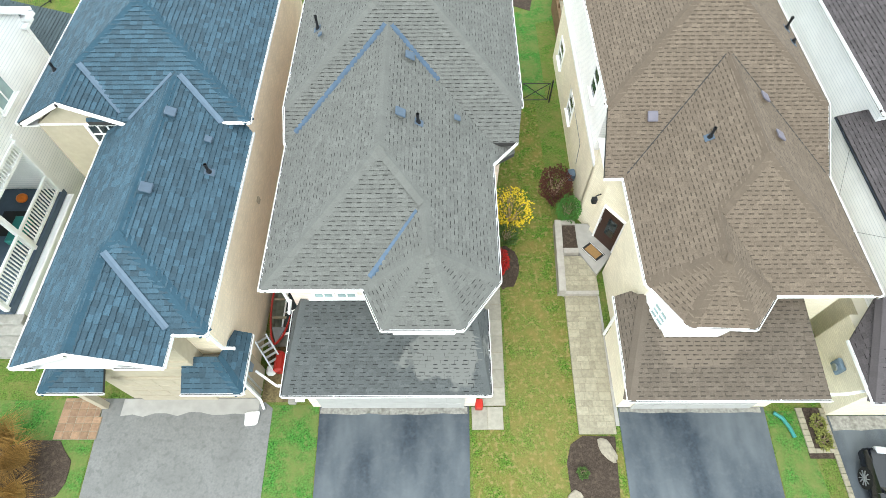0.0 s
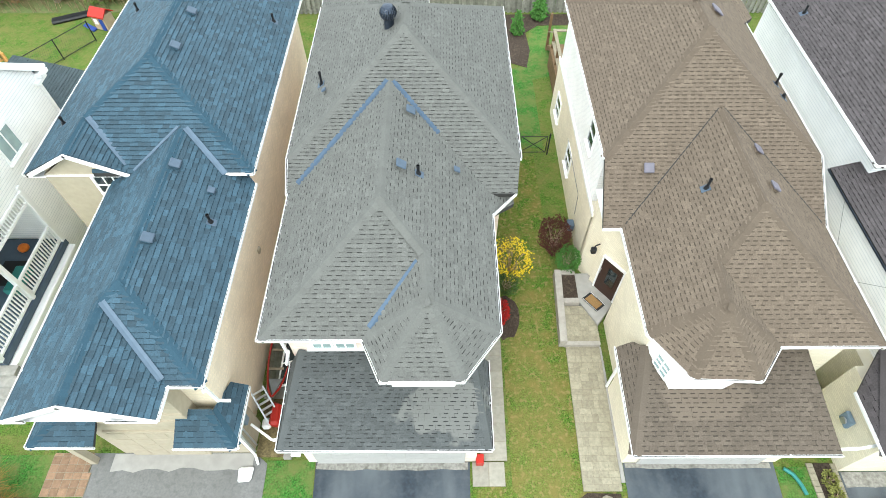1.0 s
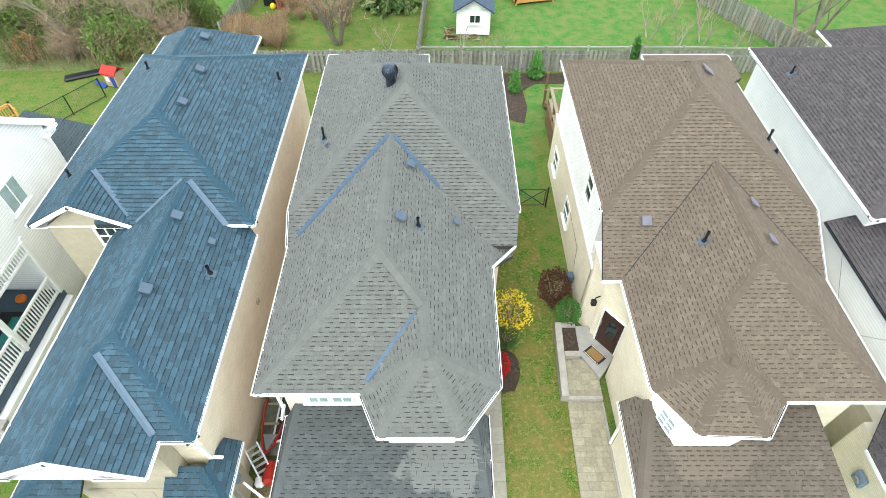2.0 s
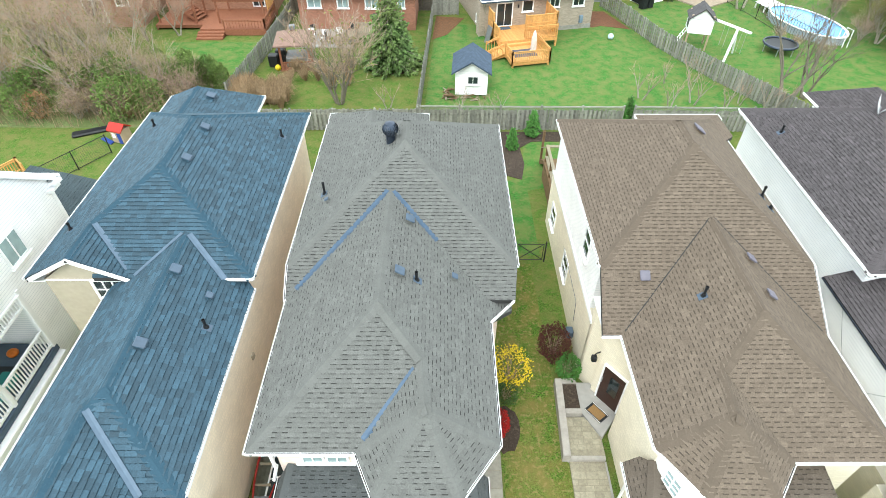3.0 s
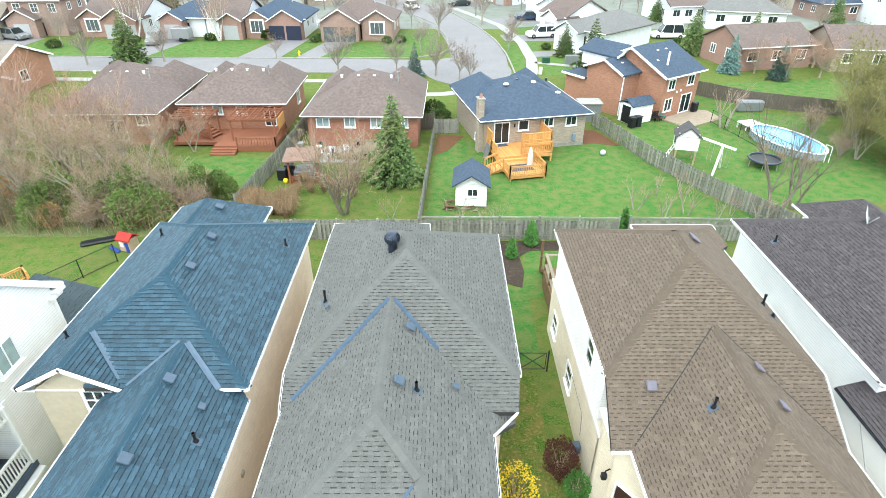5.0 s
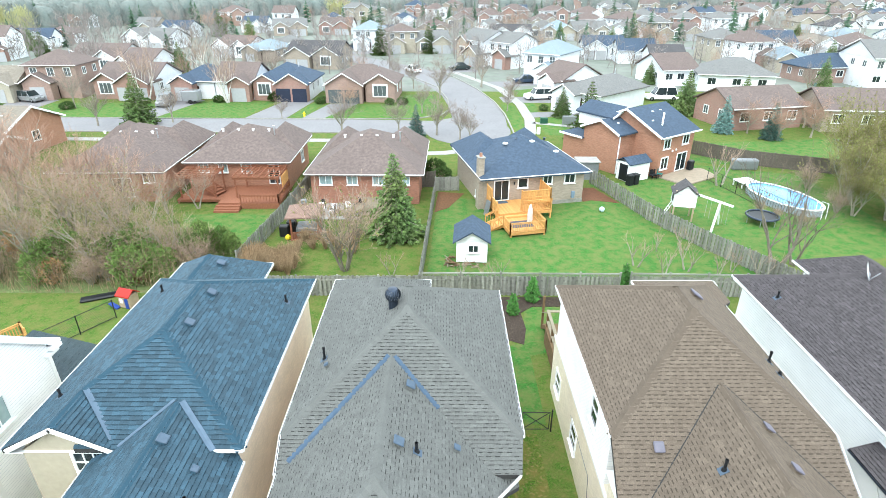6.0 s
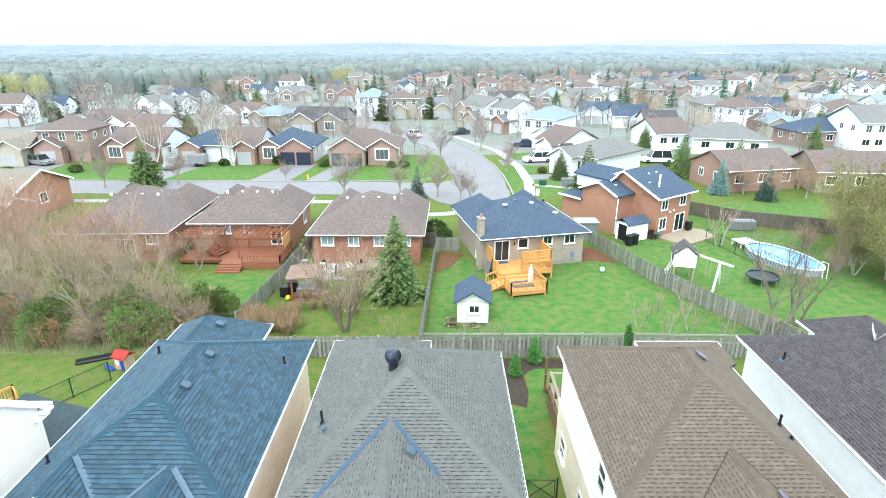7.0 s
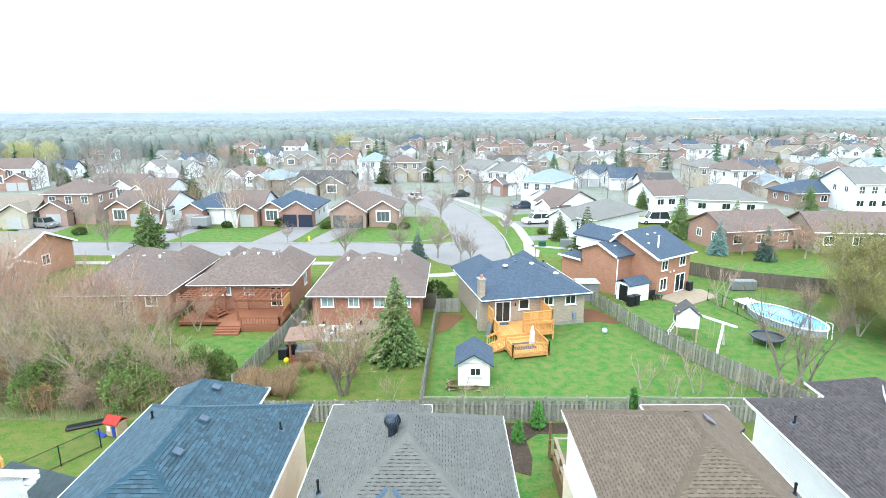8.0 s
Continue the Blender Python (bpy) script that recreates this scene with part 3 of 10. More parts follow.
def pipe_vent(slope, x, y, house, height=0.34, r=0.042):
    bm = bmesh.new()
    x3 = slope.u.to_3d()
    m = Matrix((x3, slope.n.cross(x3), slope.n)).transposed().to_4x4()
    z = slope.height(x, y)
    m.translation = Vector((x, y, z))
    box(bm, -0.12, 0.12, -0.16, 0.12, 0.012, 0.026, m=m)
    v = part("vent_pipe_flashing", bm, M_VENT, house)
    bm = bmesh.new()
    tube(bm, [(x, y, z), (x, y, z + 0.1)], [0.09, 0.06], 10)
    tube(bm, [(x, y, z), (x, y, z + height)], r, 10)
    tube(bm, [(x, y, z + height - 0.06), (x, y, z + height)], r * 1.25, 10)
    part("vent_pipe", bm, M_BLACK, v)


def strip(house, a, b, w, mat, up=0.03, name="valley_flashing"):
    """Folded metal laid into a valley, from a to b."""
    bm = bmesh.new()
    a, b = Vector(a), Vector(b)
    d = (b - a).normalized()
    s = d.cross(Vector((0, 0, 1))).normalized() * w / 2
    lift = Vector((0, 0, up))
    rise = Vector((0, 0, w * 0.12))
    for sgn in (-1, 1):
        vs = [a + lift, b + lift, b + s * sgn + lift + rise, a + s * sgn + lift + rise]
        f = [bm.verts.new(v) for v in vs] + [bm.verts.new(v - Vector((0, 0, 0.008))) for v in vs]
        for q in ((0, 1, 2, 3), (7, 6, 5, 4), (0, 4, 5, 1), (1, 5, 6, 2), (2, 6, 7, 3), (3, 7, 4, 0)):
            bm.faces.new([f[i] for i in q])
    return part(name, bm, mat, house)


# ---------------------------------------------------------------- the grey-roofed house
def valley_cross(s1, s2, x, y_lo, y_hi):
    """Where two roof planes meet along a line of one x."""
    f = lambda y: s1.height(x, y) - s2.height(x, y)
    for _ in range(40):
        y = (y_lo + y_hi) / 2
        if f(y_lo) * f(y) <= 0:
            y_hi = y
        else:
            y_lo = y
    return Vector((x, y, s1.height(x, y)))


def grey_house():
    h = thing("house", (-1.3, 13, 0), "two-storey house with grey laminated shingle roof and pink brick front", "house", "row houses")
    E, S = 5.5, 0.63
    F = 4.9                                           # the lower eave of the front block
    L, R, LF, RF, YF = -4.93, 2.42, -4.863, 1.467, 6.707  # eaves of the rear and front blocks
    Y0, Y1 = 12.72, 21.42                             # front and rear eaves of the rear block
    half = (R - L) / 2
    C, top = (L + R) / 2, E + S * half
    ya, yb = Y0 + half, Y1 - half
    cf, hf = (LF + RF) / 2, (RF - LF) / 2
    yr = YF + hf                                     # front end of the front ridge
    low = Y0 - (E - F) / S
    back = Slope((R, Y1), (L, Y1), E, S, [(R, Y1), (L, Y1), (C, yb)])
    left = Slope((L, Y1), (L, Y0), E, S, [(L, Y1), (L, Y0), (C, ya), (C, yb)])
    right = Slope((R, Y0), (R, Y1), E, S, [(R, Y0), (R, Y1), (C, yb), (C, ya)])
    hip = Slope((L, Y0), (R, Y0), E, S, [(L, low), (R - 0.1, low), (R, Y0), (C, ya), (L, Y0)])
    ym = Y0 + hf + 0.3
    ft = (-0.52, 8.6)                                 # where the bay's ridge meets the front hip
    tt = (-0.415, 7.22)                               # the bay's peak
    fl = Slope((LF, 12), (LF, YF), F, S, [(LF, YF), (cf, yr), (cf, ym + 1.5), (LF, low + 0.1)])
    fr_a = Slope((RF, YF), (RF, 12), F, S, [(RF, 6.9), (RF, 10.9), (2.25, low), (2.25, 12.4), (cf, ym + 1.5), (cf, yr)])
    fr_b = Slope((RF, YF), (RF, 12), F, S, [(RF, 6.9), (cf, yr), ft, tt])
    front = Slope((LF, YF), (RF, YF), F, S, [(LF, YF), (-2.14, YF), ft, (cf, yr)])
    t_top = fr_b.height(*tt)
    a, b, c, d = (-2.14, YF), (-1.6, 5.55), (0.47, 5.55), (RF, 6.9)

    def bay(p, q):
        e = Vector(q) - Vector(p)
        v = Vector((-e.y, e.x)).normalized()
        return (t_top - F) / (Vector(tt) - Vector(p)).dot(v)
    bay_l, bay_f, bay_r = [Slope(p, q, F, bay(p, q), [p, q, tt]) for p, q in ((a, b), (b, c), (c, d))]
    # the small side of the bay, through its three corners
    p0, p1, p2 = Vector((*a, F)), Vector((*tt, t_top)), Vector((*ft, fr_b.height(*ft)))
    n = (p1 - p0).cross(p2 - p0).normalized()
    n = n if n.z > 0 else -n
    g = Vector((-n.x / n.z, -n.y / n.z))
    ud = Vector((g.y, -g.x)).normalized()
    side = Slope(a, Vector(a) + ud, F, g.length, [a, tt, ft])
    # rear wing
    wl, wr, wy = L + 0.02, -0.62, 22.35
    wc, wh = (wl + wr) / 2, (wr - wl) / 2
    wing = [Slope((wl, 23), (wl, 19), E, S, [(wl, wy), (wl, 20.5), (wc, 19.0), (wc, wy - wh)]),
            Slope((wr, 19), (wr, 23), E, S, [(wr, 20.5), (wr, wy), (wc, wy - wh), (wc, 19.0)]),
            Slope((wr, wy), (wl, wy), E, S, [(wr, wy), (wl, wy), (wc, wy - wh)])]
    slopes = [back, left, right, hip, fl, fr_a, fr_b, front, bay_l, bay_f, bay_r, side] + wing
    roof = roof_body(h, slopes)
    P = lambda s, p: Vector((*p, s.height(*p)))
    caps = [((L, Y0, E), (C, ya, top), hip.n, left.n), ((R, Y0, E), (C, ya, top), hip.n, right.n), ((C, ya, top), (C, yb, top), left.n, right.n),
            ((R, Y1, E), (C, yb, top), right.n, back.n), ((L, Y1, E), (C, yb, top), left.n, back.n),
            (P(fl, (cf, yr)), P(fl, (cf, 14.85)), fl.n, fr_a.n), ((LF, YF, F), P(fl, (cf, yr)), front.n, fl.n), (P(fr_b, ft), P(fl, (cf, yr)), front.n, fr_b.n),
            (P(fr_b, tt), P(fr_b, ft), side.n, fr_b.n), ((*a, F), (*tt, t_top), bay_l.n, side.n), ((*b, F), (*tt, t_top), bay_l.n, bay_f.n),
            ((*c, F), (*tt, t_top), bay_f.n, bay_r.n), ((*d, F), (*tt, t_top), bay_r.n, fr_b.n),
            (P(wing[0], (wc, 19.3)), P(wing[0], (wc, wy - wh)), wing[0].n, wing[1].n)]
    shingles(roof, slopes, "grey", caps, singles=0, dash=0.62, course=0.12)
    # valleys
    strip(roof, valley_cross(fl, hip, -4.6, 10.5, 14.2), valley_cross(fl, hip, cf - 0.08, 12, 16), 0.2, M_FLASH, 0.035)
    strip(roof, valley_cross(fr_a, hip, -0.15, 10.5, 15.5), valley_cross(fr_a, hip, cf + 0.1, 12, 16), 0.17, M_FLASH, 0.035)
    strip(roof, P(front, (-1.95, YF + 0.22)), P(front, (-0.68, 8.4)), 0.2, M_FLASH, 0.04)
    # garage roof against the upper wall
    ge, gs = 2.78, 0.29
    gl, gr, gy = -4.5, 1.26, 4.5
    wall_y = 7.05
    gf = Slope((gl, gy), (gr, gy), ge, gs, [(gl, gy), (gr, gy), (gr - 0.42, wall_y), (gl + 0.36, wall_y)])
    rise = gs * (wall_y - gy)
    gll = Slope((gl, wall_y), (gl, gy), ge, rise / 0.36, [(gl, gy), (gl + 0.36, wall_y), (gl, wall_y)])
    grr = Slope((gr, gy), (gr, wall_y + 0.4), ge, rise / 0.42, [(gr, gy), (gr, wall_y), (gr - 0.42, wall_y)])
    low_roof = roof_body(h, [gf, gll, grr], 0.1, "garage_roof")
    shingles(low_roof, [gf, gll, grr], "damp grey", [((gl, gy, ge), (gl + 0.36, wall_y, ge + rise), gf.n, gll.n), ((gr, gy, ge), (gr - 0.42, wall_y, ge + rise), gf.n, grr.n)],
             singles=300, near=lambda x, y: True, dash=0.55, course=0.105)
    # walls
    bm = bmesh.new()
    prism(bm, [(L + 0.4, Y0 + 0.35), (R - 0.4, Y0 + 0.35), (R - 0.4, Y1 - 0.4), (L + 0.4, Y1 - 0.4)], 0, E - 0.05)
    prism(bm, [(wl + 0.42, Y1 - 0.5), (wr - 0.4, Y1 - 0.5), (wr - 0.4, wy - 0.4), (wl + 0.42, wy - 0.4)], 0, E - 0.06)
    prism(bm, [(LF + 0.5, 7.1), (RF - 0.38, 7.1), (RF - 0.38, Y0 + 0.5), (LF + 0.5, Y0 + 0.5)], 0, F - 0.04)
    prism(bm, [(LF + 0.62, 4.95), (RF - 0.5, 4.95), (RF - 0.5, 7.2), (LF + 0.62, 7.2)], 0, ge - 0.08)
    pieces("wall", bm, M_PINK, h, "pink brick walls")
    part("bay_wall", prismed([(-1.8, 7.2), (-1.46, 6.08), (0.29, 6.08), (1.0, 7.15)], 2.6, F - 0.03), M_SIDING, h, "white siding of the bay")
    bm = bmesh.new()
    for poly, z in (([(L + 0.02, Y0 + 0.02), (R - 0.02, Y0 + 0.02), (R - 0.02, Y1 - 0.02), (L + 0.02, Y1 - 0.02)], E), ([(LF + 0.02, YF + 0.02), (RF - 0.02, 6.92), (RF - 0.02, low - 0.05), (LF + 0.02, low - 0.05)], F),
                    ([(-2.1, YF), (-1.57, 5.58), (0.45, 5.58), (RF - 0.04, 6.87)], F - 0.004)):
        prism(bm, poly, z - 0.2, z - 0.17)
    pieces("soffit", bm, M_WHITE, h)
    # front windows of the upper floor, garage door, trim
    for x in (-3.43, -2.78):
        window(h, facing(x, 7.1, 3.95, 0), 0.5, 0.6, 2, 2, pane_mat=M_BLIND, sill=False)
    window(h, facing(-0.58, 6.08, 4.2, 0), 1.25, 0.9, 2, 2, pane_mat=M_BLIND)
    part("trim", boxed(-3.9, -2.3, 7.03, 7.1, 3.53, 3.6), M_WHITE, h)
    door = part("garage_door", boxed(-3.95, 0.62, 4.9, 4.96, 0.02, 2.2), M_PALEDOOR, h, "pale panelled garage door")
    for i in range(8):
        for k in range(4):
            part("door_panel", boxed(-3.88 + i * 0.56, -3.42 + i * 0.56, 4.885, 4.9, 0.12 + k * 0.53, 0.52 + k * 0.53, bevel=0.006), M_PALEDOOR, door)
    # gutters
    gutter(h, [(LF, low, F), (LF, YF, F), (-2.14, YF, F), (-1.6, 5.55, F), (0.47, 5.55, F), (RF, 6.9, F), (RF, 10.9, F), (2.25, low, F)])
    gutter(h, [(R, Y0, E), (R, Y1, E)])
    gutter(h, [(L, Y1, E), (L, Y0, E), (L, low, F)])
    gutter(h, [(wr, 21.6, E), (wr, wy, E), (wl, wy, E), (wl, 21.6, E)])
    gutter(h, [(gl, wall_y, ge), (gl, gy, ge), (gr, gy, ge), (gr, wall_y, ge)])
    downspout(h, [(LF - 0.1, 6.75, 4.8), (LF + 0.42, 6.98, 4.5), (LF + 0.42, 7.0, 3.6), (LF + 0.3, 6.8, 3.1)])
    downspout(h, [(1.42, 6.95, 4.75), (1.15, 7.05, 4.6), (1.15, 7.05, 3.4)])
    # vents
    box_vent(fr_a, -1.08, 13.75, M_VENT, house=roof, plate=ROOFS["grey"][0])
    box_vent(fr_a, -1.27, 11.28, M_VENT, house=roof, plate=ROOFS["grey"][0])
    box_vent(fr_a, 0.34, 12.04, M_VENT, size=0.2, house=roof, plate=ROOFS["grey"][0])
    pipe_vent(fr_a, -0.73, 11.3, roof)
    pipe_vent(left, -4.15, 15.81, roof, 0.5)
    box_vent(left, -3.9, 15.2, M_VENT, size=0.15, house=roof, plate=ROOFS["grey"][0])
    # turbine vent
    x, y = -1.78, 16.9
    z = left.height(x, y)
    bm = bmesh.new()
    tube(bm, [(x, y, z - 0.1), (x, y, z + 0.32)], 0.17, 16)
    base = part("turbine_vent", bm, M_STEEL, roof, "dark steel turbine vent")
    bm = bmesh.new()
    for k in range(18):
        a0 = k * math.tau / 18
        ring = []
        for j in range(7):
            f = j / 6
            r = 0.16 + 0.13 * math.sin(math.pi * (0.12 + 0.8 * f))
            an = a0 + 0.5 * f
            ring.append((Vector((x + r * math.cos(an), y + r * math.sin(an), z + 0.3 + 0.4 * f)), Vector((x + r * 0.93 * math.cos(an + 0.26), y + r * 0.93 * math.sin(an + 0.26), z + 0.3 + 0.4 * f))))
        vs = [(bm.verts.new(p), bm.verts.new(q)) for p, q in ring]
        for (p0, q0), (p1, q1) in zip(vs, vs[1:]):
            bm.faces.new((p0, q0, q1, p1))
    part("rotor", bm, M_STEEL, base)
    bm = bmesh.new()
    tube(bm, [(x, y, z + 0.68), (x, y, z + 0.72), (x, y, z + 0.74)], [0.19, 0.17, 0.05], 16)
    part("cap", bm, M_STEEL, base)
    return h


grey_house()


# ---------------------------------------------------------------- the blue-roofed house
def blue_house():
    h = thing("house", (-9, 13, 0), "two-storey tan brick house with blue-grey shingle roof and front gable", "house", "row houses")
    E, S = 5.5, 0.52
    L, R, Y0, Y1 = -13.0, -5.93, 12.15, 22.45
    half = (R - L) / 2
    C, top = (L + R) / 2, E + S * half
    ya, yb = Y0 + half, Y1 - half
    F = 5.05                                          # the lower eave of the front block
    LF, RF, YG, YF, GX, GR = -10.5, -5.96, 4.54, 5.39, -8.65, -6.82
    cf, hf = (LF + RF) / 2, (RF - LF) / 2
    yr = YF + hf
    back = Slope((R, Y1), (L, Y1), E, S, [(R, Y1), (L, Y1), (C, yb)])
    left = Slope((L, Y1), (L, Y0), E, S, [(L, Y1), (L, 12.12), (-11.35, 12.12), (-11.35, 13.8), (C, ya), (C, yb)])
    right = Slope((R, Y0), (R, Y1), E, S, [(R, Y0), (R, Y1), (C, yb), (C, ya)])
    hip = Slope((L, Y0), (R, Y0), E, S, [(-10.9, Y0), (R, Y0), (C, ya), (-11.35, 13.8)])
    # small gable on the rear block
    gx, gr = -11.35, -9.72
    gable_r = Slope((gr, 12.12), (gr, 14), E - 0.02, (left.height(gx, 12) - E + 0.02) / (gr - gx), [(gr, 12.12), (gr, 12.42), (gx, 13.9), (gx, 12.12)])
    fl = Slope((LF, 13), (LF, YG), F, S, [(LF, YG), (GX, YG), (GX, 7.25), (cf, yr), (cf, 14.6), (LF, 12.3)])
    fr = Slope((RF, YF), (RF, 13), F, S, [(RF, YF), (RF, 12.1), (cf, 14.6), (cf, yr)])
    front = Slope((GR, YF), (RF, YF), F, S, [(GR, YF), (RF, YF), (cf, yr), (GX, 7.25)])
    gtop = fl.height(GX, 5)
    gab = Slope((GR, YG), (GR, 7), F, (gtop - F) / (GR - GX), [(GR, YG), (GR, YF + 0.05), (GX, 7.3), (GX, YG)])
    # rear wing, a little higher than the main eave
    wing_l, wing_r, wy = -12.6, -8.3, 24.0
    wc, we = -10.9, 5.5
    w1 = Slope((wing_l, 25), (wing_l, 20), we, 0.55, [(wing_l, wy), (wing_l, 21.2), (wc, 19.5), (wc, wy - 0.9)])
    w2 = Slope((wing_r, 20), (wing_r, 25), we, w1.height(wc, 22) / 2.6 - we / 2.6, [(wing_r, 21.2), (wing_r, wy), (wc, wy - 0.9), (wc, 19.5)])
    w3 = Slope((wing_r, wy), (wing_l, wy), we, (w1.height(wc, 22) - we) / 0.9, [(wing_r, wy), (wing_l, wy), (wc, wy - 0.9)])
    slopes = [back, left, right, hip, gable_r, fl, fr, front, gab, w1, w2, w3]
    roof = roof_body(h, slopes)
    P = lambda s, p: Vector((*p, s.height(*p)))
    caps = [((R, Y0, E), (C, ya, top), hip.n, right.n), (P(left, (-11.35, 13.8)), (C, ya, top), hip.n, left.n), ((C, ya, top), (C, yb, top), left.n, right.n),
            ((R, Y1, E), (C, yb, top), right.n, back.n), ((L, Y1, E), (C, yb, top), left.n, back.n), (P(left, (gx, 12.16)), P(left, (gx, 13.7)), left.n, gable_r.n),
            (P(fl, (cf, yr)), P(fl, (cf, 13.3)), fl.n, fr.n), ((RF, YF, F), P(fr, (cf, yr)), front.n, fr.n), (P(front, (GX, 7.25)), P(fl, (cf, yr)), front.n, fl.n),
            (P(fl, (GX, YG + 0.04)), P(fl, (GX, 7.25)), fl.n, gab.n), (P(w1, (wc, 19.8)), P(w1, (wc, wy - 0.9)), w1.n, w2.n)]
    shingles(roof, slopes, "blue", caps, singles=300, dash=0.62, course=0.145, tab=(0.18, 0.3), near=lambda x, y: y < 6.6, thick=0.016, stroke=(0.24, 0.05), stroke_high=0.018)
    strip(roof, P(gab, (GR - 0.1, YF + 0.1)), P(gab, (GX + 0.08, 7.2)), 0.17, M_FLASHPALE, 0.06)
    strip(roof, P(gable_r, (-9.85, 12.4)), P(gable_r, (-11.2, 13.75)), 0.17, M_FLASHPALE, 0.09)
    strip(roof, valley_cross(fr, hip, -6.75, 10.5, 15), valley_cross(fr, hip, cf + 0.15, 12, 15), 0.18, M_FLASHPALE, 0.06)
    strip(roof, valley_cross(fl, hip, -9.6, 10.5, 15), valley_cross(fl, hip, cf - 0.1, 12, 15), 0.12, M_FLASHPALE, 0.04)
    # walls
    bm = bmesh.new()
    prism(bm, [(L + 0.4, Y0 + 0.3), (R - 0.3, Y0 + 0.3), (R - 0.3, Y1 - 0.4), (L + 0.4, Y1 - 0.4)], 0, E - 0.05)
    prism(bm, [(wing_l + 0.4, 21.5), (wing_r - 0.4, 21.5), (wing_r - 0.4, wy - 0.4), (wing_l + 0.4, wy - 0.4)], 0, we - 0.05)
    prism(bm, [(LF + 0.4, 5.75), (RF - 0.24, 5.75), (RF - 0.24, 12.7), (LF + 0.4, 12.7)], 0, F - 0.04)
    pieces("wall", bm, M_TAN, h, "tan brick walls")
    bm = bmesh.new()
    prism(bm, [(-10.1, 5.25), (-7.0, 5.25), (-7.0, 6.0), (-10.1, 6.0)], 0, F - 0.1)
    # gable fronts
    for x0, xm, x1, y, z, t in ((-10.1, GX, -7.05, 5.23, F - 0.16, gtop - 0.2), (L + 0.5, gx, -9.86, 12.26, E - 0.16, left.height(gx, 12) - 0.18)):
        vs = [bm.verts.new((px, py, pz)) for py in (y, y + 0.2) for px, pz in ((x0, z), (x1, z), (xm, t))]
        for f in ((0, 1, 2), (5, 4, 3), (0, 3, 4, 1), (1, 4, 5, 2), (2, 5, 3, 0)):
            bm.faces.new([vs[i] for i in f])
    prism(bm, [(-12.55, 12.26), (-9.9, 12.26), (-9.9, 12.44), (-12.55, 12.44)], 2.5, E - 0.16)
    pieces("front_wall", bm, M_STUCCO, h, "cream stucco front walls")
    # rake boards
    for run in ([(LF - 0.05, YG - 0.03, F - 0.02), (GX, YG - 0.03, gtop), (GR + 0.04, YG - 0.03, F - 0.02)], [(L + 0.1, 12.08, E + 0.02), (gx, 12.08, left.height(gx, 12)), (gr + 0.02, 12.08, E - 0.03)]):
        part("rake_board", barred(list(zip(run, run[1:])), 0.05, 0.13), M_WHITE, h)
    bm = bmesh.new()
    for poly, z in (([(LF + 0.02, YG + 0.03), (GR - 0.03, YG + 0.03), (GR - 0.03, YF), (LF + 0.02, YF)], F - 0.2), ([(LF + 0.02, YF + 0.02), (RF - 0.02, YF + 0.02), (RF - 0.02, 12.0), (LF + 0.02, 12.0)], F - 0.21),
                    ([(L + 0.02, 12.2), (R - 0.02, 12.2), (R - 0.02, Y1 - 0.02), (L + 0.02, Y1 - 0.02)], E - 0.2), ([(L + 0.02, 12.14), (L + 0.55, 12.14), (L + 0.55, 12.19), (L + 0.02, 12.19)], E - 0.18)):
        prism(bm, poly, z, z + 0.03)
    pieces("soffit", bm, M_WHITE, h)
    window(h, facing(-10.6, 12.26, 4.7, 0), 0.9, 1.1, 3, 3)
    window(h, facing(-8.6, 5.23, 4.1, 0), 1.5, 1.1, 3, 2)
    # low roofs over the porch and beside the garage
    ge, gs = 2.75, 0.5
    pl = Slope((-11.3, 4.62), (-9.5, 4.62), ge, gs, [(-11.3, 4.62), (-9.5, 4.62), (-9.5, 5.75), (-10.4, 5.75)])
    pl2 = Slope((-11.3, 6.2), (-11.3, 4.62), ge, gs * 1.1, [(-11.3, 4.62), (-10.4, 5.75), (-10.4, 6.4), (-11.3, 6.4)])
    pr = Slope((-7.32, 4.58), (-5.65, 4.58), ge, gs, [(-7.32, 4.58), (-5.65, 4.58), (-6.35, 5.48), (-7.32, 5.48)])
    pr2 = Slope((-5.65, 4.58), (-5.65, 6.4), ge, gs * 1.1, [(-5.65, 4.58), (-5.65, 6.35), (-6.1, 6.35), (-6.35, 5.48)])
    low = roof_body(h, [pl, pl2, pr, pr2], 0.1, "porch_roof")
    shingles(low, [pl, pl2, pr, pr2], "blue", [((-5.65, 4.58, ge), P(pr, (-6.35, 5.4)), pr.n, pr2.n), ((-11.3, 4.62, ge), P(pl, (-10.4, 5.6)), pl.n, pl2.n)], dash=0.62, course=0.145, tab=(0.18, 0.3), thick=0.016, stroke=(0.24, 0.05), stroke_high=0.018)
    bm = bmesh.new()
    prism(bm, [(-6.99, 5.25), (-6.0, 5.25), (-6.0, 6.2), (-6.99, 6.2)], 0, ge - 0.08)
    prism(bm, [(-11.05, 4.9), (-10.85, 4.9), (-10.85, 5.1), (-11.05, 5.1)], 0, ge - 0.05)
    pieces("garage_wall", bm, M_STUCCO, h, "cream stucco garage corner")
    door = part("garage_door", boxed(-9.75, -7.35, 5.19, 5.245, 0.02, 2.2), M_STUCCO, h, "cream panelled garage door")
    for i in range(4):
        for k in range(4):
            part("door_panel", boxed(-9.66 + i * 0.58, -9.18 + i * 0.58, 5.175, 5.19, 0.12 + k * 0.53, 0.52 + k * 0.53, bevel=0.006), M_STUCCO, door)
    for x in (-8.55, -8.2):
        part("number_plate_bar", boxed(x, x + 0.18, 5.22, 5.245, 1.9, 2.0), M_BLACK, h)
